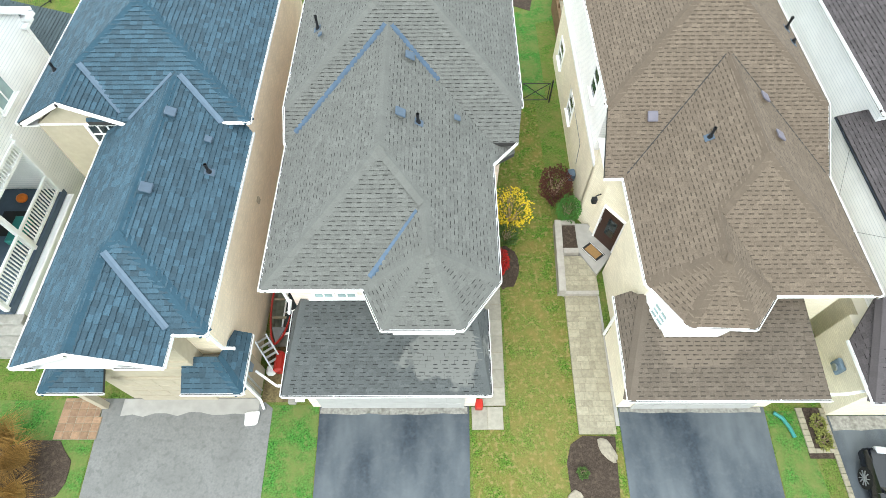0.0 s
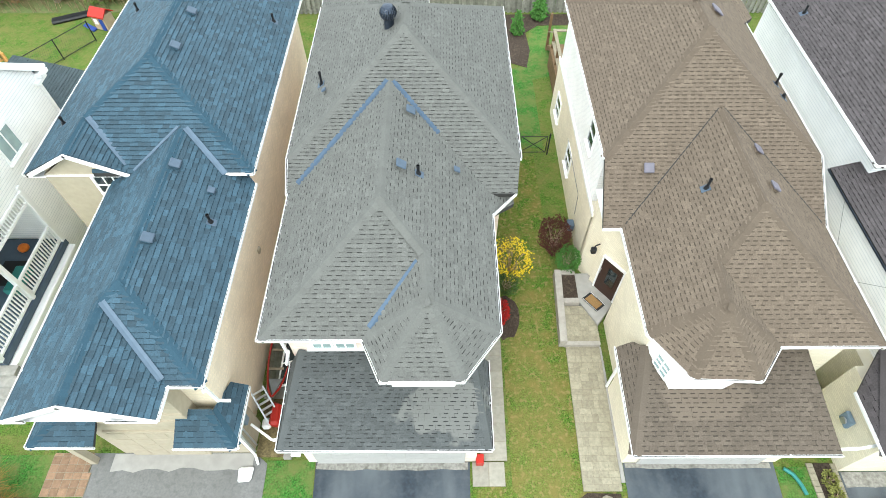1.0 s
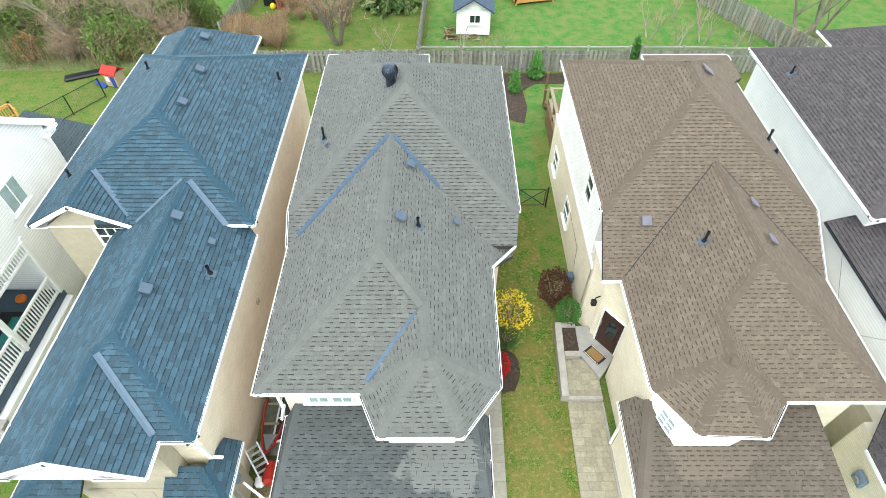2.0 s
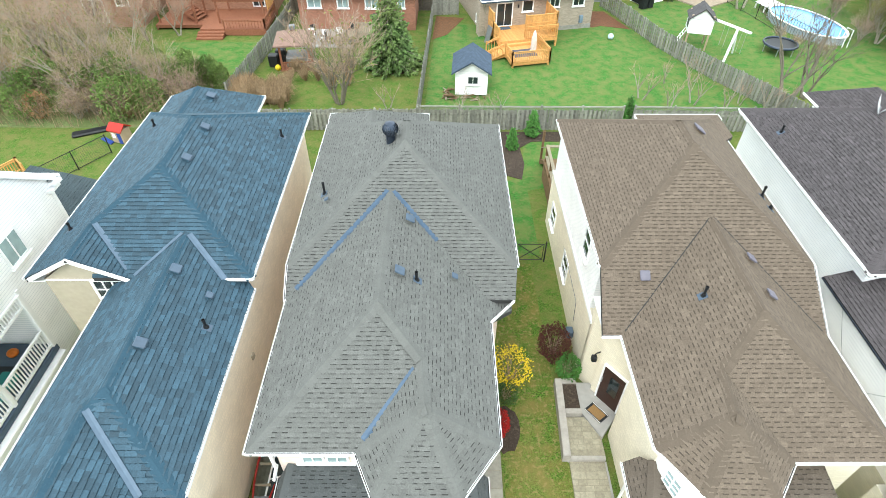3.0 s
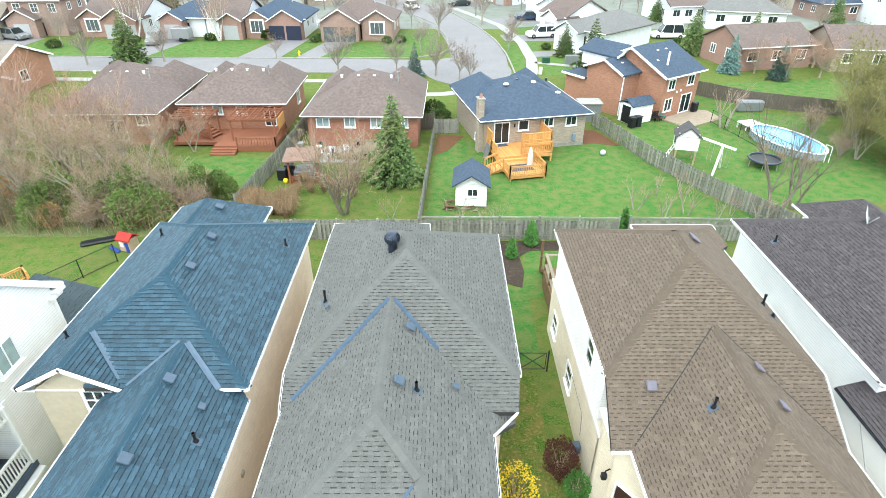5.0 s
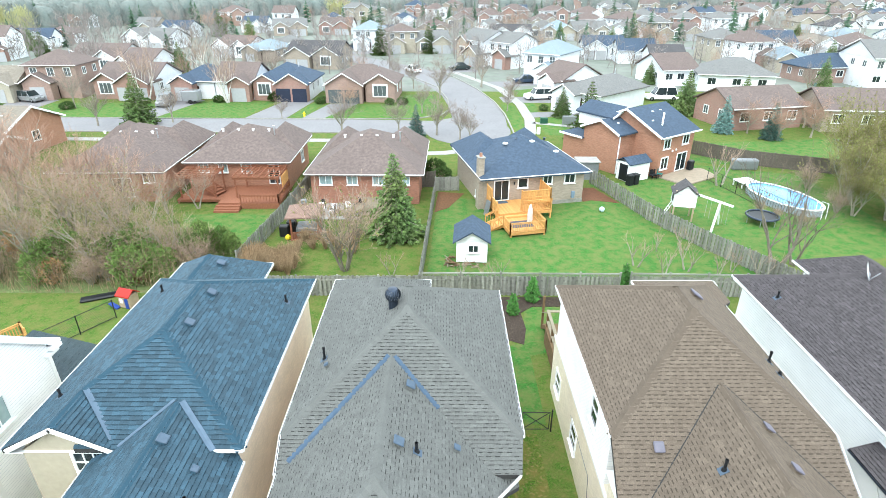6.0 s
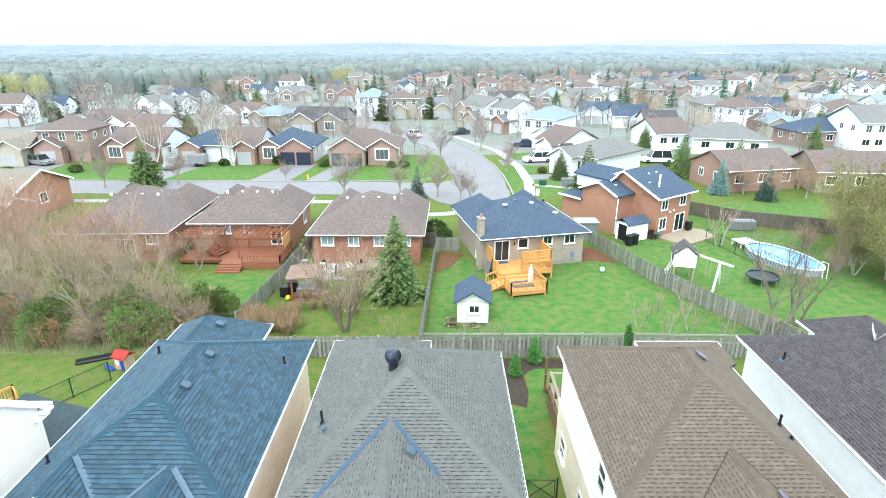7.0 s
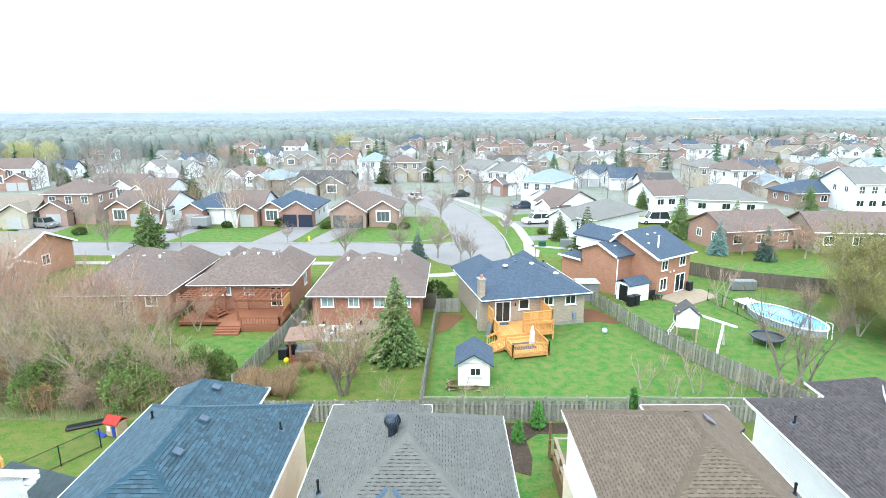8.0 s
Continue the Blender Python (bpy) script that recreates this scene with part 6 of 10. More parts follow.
def local_window(h, m, x, y, z, w, hh, yaw=0, cols=2, rows=1, pane=None, sill=True):
    window(h, m @ facing(x, y, z, yaw), w, hh, cols, rows, pane, sill=sill, depth=0.07)


def bungalow_brown(at, yaw, w, d, wall, label, extra):
    """A brick bungalow with a hip roof and two cross hips on its street side; its back looks to -y."""
    m = pose(*at, 0, 0, yaw)
    h = thing("house", at, label, "house", "bungalows behind the fence", yaw=yaw)
    part("wall", prismed_at(m, [(-w / 2, 0), (w / 2, 0), (w / 2, d), (-w / 2, d)], 0, 2.75), FAR_WALLS[wall], h)
    bm = bmesh.new()
    hip_solid(bm, m, -w / 2, w / 2, 0, d, 2.85, 0.5)
    roof = part("roof", bm, extra.get("roof", FAR_ROOFS["brown"]), h)
    for x in (-w * 0.3, w * 0.3):
        bm = bmesh.new()
        hip_solid(bm, m, x - w * 0.2, x + w * 0.2, d - 5.5, d + 0.7, 2.87, 0.85, over=0.4)
        part("cross_roof", bm, extra.get("roof", FAR_ROOFS["brown"]), h)
    eave_boards(h, m, -w / 2, w / 2, 0, d, 2.85)
    ridge = 2.85 + 0.5 * (min(w, d) / 2 + 0.45)
    roof_pots(h, m, [(x, d / 2 - 0.9, ridge - 0.35) for x in (-2.2, -0.7, 0.7, 2.2)], M_WHITE)
    bm = bmesh.new()
    p = m @ Vector((w * 0.3, d * 0.4, ridge - 0.9))
    tube(bm, [p, p + Vector((0, 0, 0.7)), p + Vector((0, 0, 0.9))], [0.06, 0.06, 0.12], 8)
    part("flue", bm, M_GALV, h)
    for x, ww, pane in extra["back"]:
        local_window(h, m, x, 0, 2.2, ww, 0.74, 0, 2, 1, pane)
    for y, ww in extra.get("side", ()):
        local_window(h, m, w / 2, y, 1.6, ww, 1.0, 90)
    return h, m


def prismed_at(m, poly, z0, z1):
    bm = prismed(poly, z0, z1)
    bm.transform(m)
    return bm


def boxed_at(m, *a, bevel=0.0):
    return boxed(*a, m=m, bevel=bevel)


def slide_door(h, m, x, y, z, w=1.7, hh=2.0, yaw=0):
    window(h, m @ facing(x, y, z + hh / 2, yaw), w, hh, 2, 1, M_GLASS, sill=False, depth=0.07)


h2, m2 = bungalow_brown((-6.85, 46.0, 0), -1.0, 9.4, 10.0, "red", "red brick bungalow with brown shingle roof and blue-tinted windows", {"back": [(-3.38, 0.98, M_BLIND), (-1.08, 0.8, M_BLIND), (1.22, 0.92, M_BLIND), (3.6, 0.5, M_BLIND)]})
h1, m1 = bungalow_brown((-18.9, 49.4, 0), 0.5, 8.9, 8.8, "orange", "orange brick bungalow with brown shingle roof and large red deck", {"back": [(-3.2, 0.8, M_BLIND), (-1.42, 0.72, M_BLIND), (0.72, 0.8, M_BLIND)], "side": [(6.0, 0.9)]})
h0, m0 = bungalow_brown((-29.3, 46.4, 0), 1.5, 9.2, 12.0, "orange", "orange brick bungalow with brown shingle roof behind bare trees", {"back": [(3.5, 0.9, M_GLASS)]})
slide_door(h0, m0, 1.1, 0, 0.45, 1.5, 1.7)
slide_door(h1, m1, 3.2, 0, 0.75, 0.9, 1.7)
# gable-ended house at the edge of the thicket
hg = thing("house", (-51.0, 58.0, 0), "orange brick house with beige roof and white gable boards", "house", "bungalows behind the fence")
mg = pose(-51.0, 58.0, 0, 0, 0, -4)


def east_block(x0, x1, y0, y1, z, pitch, name):
    """A brick block whose gable end looks to +x."""
    part(name, prismed_at(mg, [(x0, y0), (x1, y0), (x1, y1), (x0, y1)], 0, z), M_ORANGE, hg)
    b = bmesh.new()
    gable_solid(b, mg, x0, x1, y0, y1, z + 0.05, pitch, over=0.4, along="x")
    part("roof", b, FAR_ROOFS["beige"], hg)
    t, ym = z + 0.05 + pitch * ((y1 - y0) / 2 + 0.4), (y0 + y1) / 2
    b = bmesh.new()
    solid(b, mg, [(x1 - 0.2, y0, z - 0.05), (x1 - 0.2, y1, z - 0.05), (x1 - 0.2, ym, t - 0.14), (x1, y0, z - 0.05), (x1, y1, z - 0.05), (x1, ym, t - 0.14)], ((2, 1, 0), (3, 4, 5), (1, 4, 3, 0), (2, 5, 4, 1), (0, 3, 5, 2)))
    part("gable_wall", b, M_ORANGE, hg)
    p, q, r_ = placed([(x1 + 0.43, y0 - 0.4, z + 0.08), (x1 + 0.43, ym, t + 0.03), (x1 + 0.43, y1 + 0.4, z + 0.08)], mg)
    part("rake_board", barred([(p, q), (q, r_)], 0.08, 0.22), M_WHITE, hg)


east_block(-5.0, 4.2, 0.5, 9.5, 3.0, 0.42, "wall")
east_block(-3.0, 6.2, -3.4, 0.45, 2.5, 0.42, "lower_wall")
window(hg, mg @ facing(4.2, 5.0, 1.8, 90), 1.0, 1.0, 2, 1)
window(hg, mg @ facing(6.2, -1.6, 1.5, 90), 0.9, 0.9, 2, 1)
roof_pots(hg, mg, [(-2.0, 3.2, 4.35), (0.5, 3.2, 4.35), (2.5, 3.2, 4.35)], M_WHITE)

# ---- the tan brick bungalow with the blue roof and the cedar deck
m3 = pose(7.86, 45.62, 0, 0, 0, 12.8)
h3 = thing("house", (7.86, 45.62, 0), "tan brick bungalow with slate-blue hip roof and brick chimney", "house", "bungalows behind the fence", yaw=12.8)
W3, D3 = 9.1, 9.2
part("wall", prismed_at(m3, [(-W3 / 2, 0), (W3 / 2, 0), (W3 / 2, D3), (-W3 / 2, D3)], 0, 2.85), M_BROWNBRICK, h3, "tan brick walls")
bm = bmesh.new()
hip_solid(bm, m3, -W3 / 2, W3 / 2, 0, D3, 2.92, 0.46)
part("roof", bm, FAR_ROOFS["blue"], h3, "slate-blue shingle roof")
for x0, x1, y0, y1, k in ((-W3 / 2, -W3 / 2 + 4.0, D3 - 5, D3 + 1.2, 0.72), (0.0, 3.6, D3 - 5.5, D3 + 0.6, 0.9)):
    bm = bmesh.new()
    hip_solid(bm, m3, x0, x1, y0, y1, 2.94, k, over=0.4)
    part("cross_roof", bm, FAR_ROOFS["blue"], h3)
eave_boards(h3, m3, -W3 / 2, W3 / 2, 0, D3, 2.92)
roof_pots(h3, m3, [(-0.5, 4.0, 4.95), (2.2, 3.9, 4.9)], M_STEEL)
for x, y, z in ((-1.6, 3.6, 4.7), (0.9, 3.6, 4.75), (2.7, 2.2, 4.1)):
    bm = bmesh.new()
    bmesh.ops.create_uvsphere(bm, u_segments=12, v_segments=6, radius=0.26, matrix=m3 @ Matrix.Translation((x, y, z)) @ Matrix.Diagonal((1, 1, 0.45, 1)))
    part("dome_vent", bm, M_WHITE, h3)
ch = part("chimney", boxed_at(m3, -W3 / 2 - 0.45, -W3 / 2 + 0.02, 0.15, 0.95, 0, 4.5, bevel=0.01), M_BROWNBRICK, h3, "tan brick chimney")
part("chimney_cap", boxed_at(m3, -W3 / 2 - 0.52, -W3 / 2 + 0.09, 0.08, 1.02, 4.5, 4.6), M_CONCRETE, ch)
bm = bmesh.new()
p = m3 @ Vector((-W3 / 2 - 0.2, 0.55, 4.6))
tube(bm, [p, p + Vector((0, 0, 0.3))], [0.14, 0.11], 10)
part("chimney_pot", bm, M_ORANGE, ch)
local_window(h3, m3, -1.1, 0, 2.2, 0.78, 0.75, 0, 1, 1)
local_window(h3, m3, 1.15, 0, 2.3, 0.72, 0.62, 0, 2, 1)
local_window(h3, m3, 3.2, 0, 2.3, 0.86, 0.74, 0, 2, 1)
slide_door(h3, m3, -3.0, 0, 0.8, 1.2, 1.7)
part("wall_lamp", boxed_at(m3, -1.95, -1.83, -0.12, 0.0, 2.1, 2.35, bevel=0.03), M_BLACK, h3)
local_window(h3, m3, -W3 / 2, 1.6, 1.9, 0.6, 0.8, 270, 1, 2)
local_window(h3, m3, -W3 / 2, 2.2, 0.7, 0.5, 0.5, 270, 1, 1)
part("utility_box", boxed_at(m3, 3.45, 3.75, -0.2, 0.0, 0.5, 1.1, bevel=0.03), M_METER, h3)
part("foundation", boxed_at(m3, -0.4, 4.57, -0.03, 0.02, 0.0, 0.35), M_CONCRETE, h3, "bare concrete foundation strip")


def deck(name, at_m, x0, x1, y0, y1, z, mat, label, rails, rail_h=0.95, boards=0.14, category="deck", gap=0.16):
    """A boarded deck on posts, with balustrades along the listed runs."""
    o = at_m @ Vector(((x0 + x1) / 2, (y0 + y1) / 2, 0))
    t = thing(name, tuple(o), label, category)
    n = int((x1 - x0) / boards)
    for i in range(n):
        a = x0 + i * (x1 - x0) / n
        part("board", boxed_at(at_m, a + 0.004, a + (x1 - x0) / n - 0.004, y0, y1, z - 0.035, z), mat, t)
    bm = bmesh.new()
    for a in ((x0, x1, y0, y0 + 0.05), (x0, x1, y1 - 0.05, y1), (x0, x0 + 0.05, y0, y1), (x1 - 0.05, x1, y0, y1)):
        box(bm, *a, z - 0.25, z - 0.04, m=at_m)
    part("rim_joist", bm, mat, t)
    for x in (x0 + 0.08, x1 - 0.08):
        for y in (y0 + 0.08, y1 - 0.08):
            part("post", boxed_at(at_m, x - 0.06, x + 0.06, y - 0.06, y + 0.06, 0, z - 0.05), mat, t)
    for run in rails:
        balustrade(t, [at_m @ Vector((*p, z)) for p in run], mat, rail_h, gap)
    return t


def balustrade(t, pts, mat, rail_h=0.95, gap=0.16):
    up = Vector((0, 0, 1))
    for p, q in zip(pts, pts[1:]):
        rail = part("railing", barred([(p + up * rail_h, q + up * rail_h), (p + up * (rail_h - 0.1), q + up * (rail_h - 0.1)), (p + up * 0.12, q + up * 0.12)], 0.07, 0.05), mat, t)
        n = max(1, int((q - p).length / gap))
        for i in range(n + 1):
            c = p.lerp(q, i / n)
            s = 0.045 if i in (0, n) else 0.018
            part("newel" if i in (0, n) else "baluster", boxed(c.x - s, c.x + s, c.y - s, c.y + s, c.z - (0.2 if i in (0, n) else -0.1), c.z + rail_h + (0.06 if i in (0, n) else -0.03)), mat, rail)


def stairs(t, m, x0, x1, y0, y1, z, n, mat):
    """Steps that rise along y from the ground to z."""
    for i in range(n):
        part("tread", boxed_at(m, x0, x1, y0 + (y1 - y0) * i / n, y0 + (y1 - y0) * (i + 1.15) / n, z * (i + 1) / (n + 1) - 0.05, z * (i + 1) / (n + 1)), mat, t)
    for x in (x0, x1):
        a, b = [m @ Vector(v) for v in ((x, y0, 0.15), (x, y1, z))]
        part("stringer", barred([(a, b)], 0.05, 0.22), mat, t)


dk = deck("cedar_deck", m3, -4.3, 0.45, -2.95, -0.05, 0.75, M_NEWWOOD, "new orange cedar deck with railings and privacy screens", [[(-2.1, -2.9), (0.4, -2.9)]])
deck_low = deck("cedar_deck", m3, -4.2, -1.3, -6.0, -3.0, 0.42, M_NEWWOOD, "lower platform of the new cedar deck with a balustrade", [[(-4.2, -4.7), (-4.2, -6.0), (-1.3, -6.0), (-1.3, -3.1)]], rail_h=0.8, gap=0.14)
part("step", boxed_at(m3, -4.2, -1.3, -3.25, -2.98, 0.42, 0.59), M_NEWWOOD, dk)
flight = m3 @ pose(-4.25, -3.75, 0, 0, 0, -90)
stairs(dk, flight, -0.65, 0.65, -1.15, 0.0, 0.42, 3, M_NEWWOOD)
for y in (-3.05, -4.5):
    balustrade(dk, [m3 @ Vector(p) for p in ((-5.3, y, 0.02), (-4.25, y, 0.42))], M_NEWWOOD, 0.85, 0.2)
# screens: boards from the floor up, the outer ones open below like a balustrade
for x0, y0, x1, y1, z0, z1 in ((-4.3, -0.15, -4.3, -1.5, 0.72, 2.35), (-4.3, -1.5, -4.3, -2.95, 0.72, 1.75), (0.45, -0.15, 0.45, -2.5, 0.72, 2.45), (-2.1, -2.55, 0.45, -2.5, 1.25, 2.4)):
    a, b = m3 @ Vector((x0, y0, 0)), m3 @ Vector((x1, y1, 0))
    yaw = math.degrees(math.atan2(b.y - a.y, b.x - a.x))
    sc = part("privacy_screen", barred([(a + Vector((0, 0, z)), b + Vector((0, 0, z))) for z in (z0 + 0.1, (z0 + z1) / 2, z1)], 0.08, 0.07), M_NEWWOOD, dk, "cedar privacy screen")
    n = int((b - a).length / 0.12)
    for i in range(n + 1):
        c = a.lerp(b, i / n)
        part("board", boxed(-0.055, 0.055, -0.012, 0.012, z0, z1 - 0.03, m=pose(c.x, c.y, 0, 0, 0, yaw)), M_NEWWOOD, sc)
    for c in (a, b):
        part("screen_post", boxed(c.x - 0.05, c.x + 0.05, c.y - 0.05, c.y + 0.05, 0, z1 + 0.08), M_NEWWOOD, sc)
lone("outdoor_rug", boxed_at(m3, -3.7, -1.9, -5.2, -3.9, 0.424, 0.436), material("slate_rug", (0.12, 0.12, 0.15), 0.95, 0.2, 20, 0.3, 0.3), "dark slate rug on the lower deck", "rug")
lone("doormat", boxed_at(m3, -3.5, -2.6, -0.75, -0.2, 0.754, 0.77), M_VENT, "grey mat before the sliding door", "mat")
bm = bmesh.new()
p = m3 @ Vector((-1.95, -4.2, 0.43))
tube(bm, [p, p + Vector((0, 0, 0.12)), p + Vector((0, 0, 0.16)), p + Vector((0, 0, 0.9)), p + Vector((0, 0, 1.25)), p + Vector((0, 0, 1.5))], [0.24, 0.2, 0.23, 0.2, 0.13, 0.03], 12)
lone("patio_umbrella", bm, material("pale_canvas", (0.62, 0.55, 0.5), 0.9, 0.2, 10, 0.3, 0.2), "furled pale patio umbrella on the deck", "umbrella")
lone("leaning_board", boxed_at(m3 @ pose(-4.75, -1.3, 0.0, 0, 12, 10), -0.05, 0.03, -0.35, 0.35, 0, 1.35, bevel=0.02), M_LEAD, "grey board leaning against the deck", "board")
# a sphere added in place of the small pale boxy sign
bm = bmesh.new()
bmesh.ops.create_uvsphere(bm, u_segments=14, v_segments=8, radius=0.24, matrix=Matrix.Translation((13.5, 44.2, 0.22)))
lone("play_ball", bm, material("pale_blue_plastic", (0.5, 0.65, 0.75), 0.4, 0.05, 4, 0.2, 0.0), "pale blue ball in place of a small boxy sign", "ball", smooth=True)

# ---- white shed with a blue roof
shed = thing("garden_shed", (2.0, 35.6, 0), "small white garden shed with slate-blue gable roof and one window", "shed")
ms = pose(2.0, 35.5, 0, 0, 0, -3)
part("wall", prismed_at(ms, [(-1.08, -0.9), (1.08, -0.9), (1.08, 1.6), (-1.08, 1.6)], 0.1, 1.75), M_SIDING, shed)
bm = bmesh.new()
gable_fill(bm, ms, -1.06, 1.06, -0.9, 1.8, 0.62, 0.2, 2.45)
part("gable", bm, M_WHITE, shed)
bm = bmesh.new()
gable_solid(bm, ms, -1.1, 1.1, -1.0, 1.7, 1.72, 0.62, over=0.22, edge=0.1)
part("roof", bm, FAR_ROOFS["blue"], shed)
local_window(shed, ms, 0.1, -0.9, 1.15, 0.62, 0.48, 0, 2, 1)
rnd = random.Random(12)
pile = thing("wood_pile", (1.6, 34.1, 0), "loose pile of brown boards against the shed", "wood pile")
for i in range(26):
    a = Vector((rnd.uniform(0.2, 0.9) if i % 2 else rnd.uniform(0.4, 2.9), rnd.uniform(33.9, 35.4) if i % 2 else rnd.uniform(33.9, 34.4), rnd.uniform(0.06, 0.3)))
    d = Vector((rnd.uniform(-0.8, 0.8), rnd.uniform(-0.5, 0.9) if i % 2 else rnd.uniform(-0.15, 0.15), rnd.uniform(-0.05, 0.25)))
    part("plank", barred([(a - d * 0.5, a + d * 0.5)], 0.1, 0.04), M_BROWNWOOD if i % 3 else M_GREYWOOD, pile)

# ---- two-storey brick house with the blue roof
m4 = pose(21.1, 53.15, 0, 0, 0, 35.0)
h4 = thing("house", (21.1, 53.15, 0), "two-storey orange brick house with slate-blue gable roof", "house", "houses by the crescent", yaw=35.0)
Z4, S4 = 4.15, 0.45                                   # eave and pitch of the main roof
part("wall", prismed_at(m4, [(0, 0), (5.5, 0), (5.5, 8.4), (0, 8.4)], 0, Z4 - 0.03), M_ORANGE, h4, "orange brick walls")


def end_gable(bm, m, x, y0, y1, z, pitch, over=0.4, thick=0.2):
    """The wall under a gable that looks along x."""
    t, ym = z + pitch * ((y1 - y0) / 2 + over) - 0.14, (y0 + y1) / 2
    solid(bm, m, [(x, y0, z - 0.1), (x, y1, z - 0.1), (x, ym, t), (x + thick, y0, z - 0.1), (x + thick, y1, z - 0.1), (x + thick, ym, t)], ((2, 1, 0), (3, 4, 5), (1, 4, 3, 0), (2, 5, 4, 1), (0, 3, 5, 2)))


def rakes(h, m, x, y0, y1, z, pitch, over=0.4):
    """White boards up both sides of a gable that looks along x."""
    ym, top = (y0 + y1) / 2, z + pitch * ((y1 - y0) / 2 + over)
    a, b, c = placed([(x, y0 - over, z + 0.03), (x, ym, top + 0.03), (x, y1 + over, z + 0.03)], m)
    part("rake_board", barred([(a, b), (b, c)], 0.07, 0.2), M_WHITE, h)


bm = bmesh.new()
gable_solid(bm, m4, 0, 5.5, 0.0, 8.4, Z4, S4, over=0.4, along="x")
main_roof = part("roof", bm, FAR_ROOFS["blue"], h4, "slate-blue shingle roof")
for x in (0.0, 5.3):
    bm = bmesh.new()
    end_gable(bm, m4, x, 0, 8.4, Z4, S4)
    part("gable_wall", bm, M_ORANGE, h4)
rakes(h4, m4, -0.43, 0, 8.4, Z4, S4)
part("gutter", barred([tuple(placed([(-0.42, -0.46, Z4 + 0.02), (5.92, -0.46, Z4 + 0.02)], m4))], 0.1, 0.12), M_WHITE, h4)
for x, z, w, hh in ((1.05, 3.3, 0.9, 0.85), (4.1, 3.35, 0.9, 0.85), (1.05, 1.35, 1.0, 1.1)):
    local_window(h4, m4, x, 0, z, w, hh, 0, 2, 1)
slide_door(h4, m4, 3.9, 0, 0.2, 1.5, 1.75)
bm = bmesh.new()
p = m4 @ Vector((1.5, 1.2, Z4 + 0.6))
tube(bm, [p, p + Vector((0, 0, 1.35))], 0.1, 8)
part("flue", bm, M_WHITE, h4)
for x, z in ((2.0, 2.35), (2.6, 2.4)):
    part("wall_lamp", boxed_at(m4, x, x + 0.14, -0.14, 0.0, z, z + 0.2, bevel=0.03), M_WHITE, h4)
# wing with its own gable, and a low lean-to behind it
part("wing_wall", prismed_at(m4, [(-2.45, 3.1), (-0.02, 3.1), (-0.02, 7.6), (-2.45, 7.6)], 0, 4.05), M_ORANGE, h4)
part("lean_to_wall", prismed_at(m4, [(-2.45, 7.61), (-0.02, 7.61), (-0.02, 10.4), (-2.45, 10.4)], 0, 2.75), M_ORANGE, h4)
part("lean_to_roof", prismed_at(m4, [(-2.75, 7.5), (0.0, 7.5), (0.0, 10.7), (-2.75, 10.7)], 2.78, 2.95), FAR_ROOFS["blue"], h4)
part("lean_to_board", barred([tuple(placed([(-2.79, 7.5, 2.98), (-2.79, 10.75, 2.98)], m4))], 0.06, 0.2), M_WHITE, h4)
bm = bmesh.new()
gable_solid(bm, m4, -2.45, 0.0, 3.1, 7.6, 4.12, 0.42, over=0.32, along="x")
part("wing_roof", bm, FAR_ROOFS["blue"], h4)
bm = bmesh.new()
end_gable(bm, m4, -2.45, 3.1, 7.6, 4.12, 0.42, 0.32)
part("wing_gable", bm, M_ORANGE, h4)
rakes(h4, m4, -2.79, 3.1, 7.6, 4.12, 0.42, 0.32)
# cross gable clad in white above the wing
part("cross_wall", prismed_at(m4, [(-1.2, 5.2), (2.6, 5.2), (2.6, 9.6), (-1.2, 9.6)], 3.9, 5.2), M_SIDING, h4, "white sided upper gable")
bm = bmesh.new()
gable_fill(bm, m4, -1.2, 2.6, 5.2, 5.25, 0.4, 0.3)
part("cross_gable", bm, M_SIDING, h4)
bm = bmesh.new()
gable_solid(bm, m4, -1.2, 2.6, 5.2, 9.6, 5.25, 0.4, over=0.3)
part("cross_roof", bm, FAR_ROOFS["blue"], h4)
a, b, c = placed([(-1.52, 4.86, 5.28), (0.7, 4.86, 6.16), (2.92, 4.86, 5.28)], m4)
part("rake_board", barred([(a, b), (b, c)], 0.07, 0.2), M_WHITE, h4)
part("downspout", barred([tuple(placed([(-2.4, 3.03, 4.0), (-2.4, 3.05, 0.1)], m4))], 0.09, 0.09), M_WHITE, h4)
roof_pots(h4, m4, [(2.4, 3.2, 5.75), (3.7, 3.2, 5.75), (-1.2, 4.4, 4.8), (1.0, 2.0, 5.2)], M_WHITE)
# terrace and things round it
slab("terrace", [tuple((m4 @ Vector((*p, 0))).xy) for p in ((0.4, -3.2), (5.4, -3.4), (6.4, -1.2), (5.6, -0.05), (0.3, -0.05))], 0.12, material("buff_terrace", (0.45, 0.37, 0.28), 0.9, 0.15, 4, 0.5, 0.3), "buff stone terrace behind the brick house", "terrace")
lone("barbecue", boxed_at(m4, 4.6, 5.3, -0.8, -0.3, 0.12, 1.1, bevel=0.08), M_BLACK, "black covered barbecue on the terrace", "barbecue")
sh2 = thing("garden_shed", (18.6, 52.6, 0), "white plastic garden shed with blue roof and black panel for the dark inside of the open doorway", "shed")
mk = pose(18.7, 52.9, 0, 0, 0, 27)
part("wall", prismed_at(mk, [(-1.3, -0.8), (1.3, -0.8), (1.3, 0.9), (-1.3, 0.9)], 0.05, 1.9), M_WHITE, sh2)
bm = bmesh.new()
gable_solid(bm, mk, -1.3, 1.3, -0.8, 0.9, 1.85, 0.55, over=0.15, edge=0.08, along="x")
part("roof", bm, FAR_ROOFS["blue"], sh2)
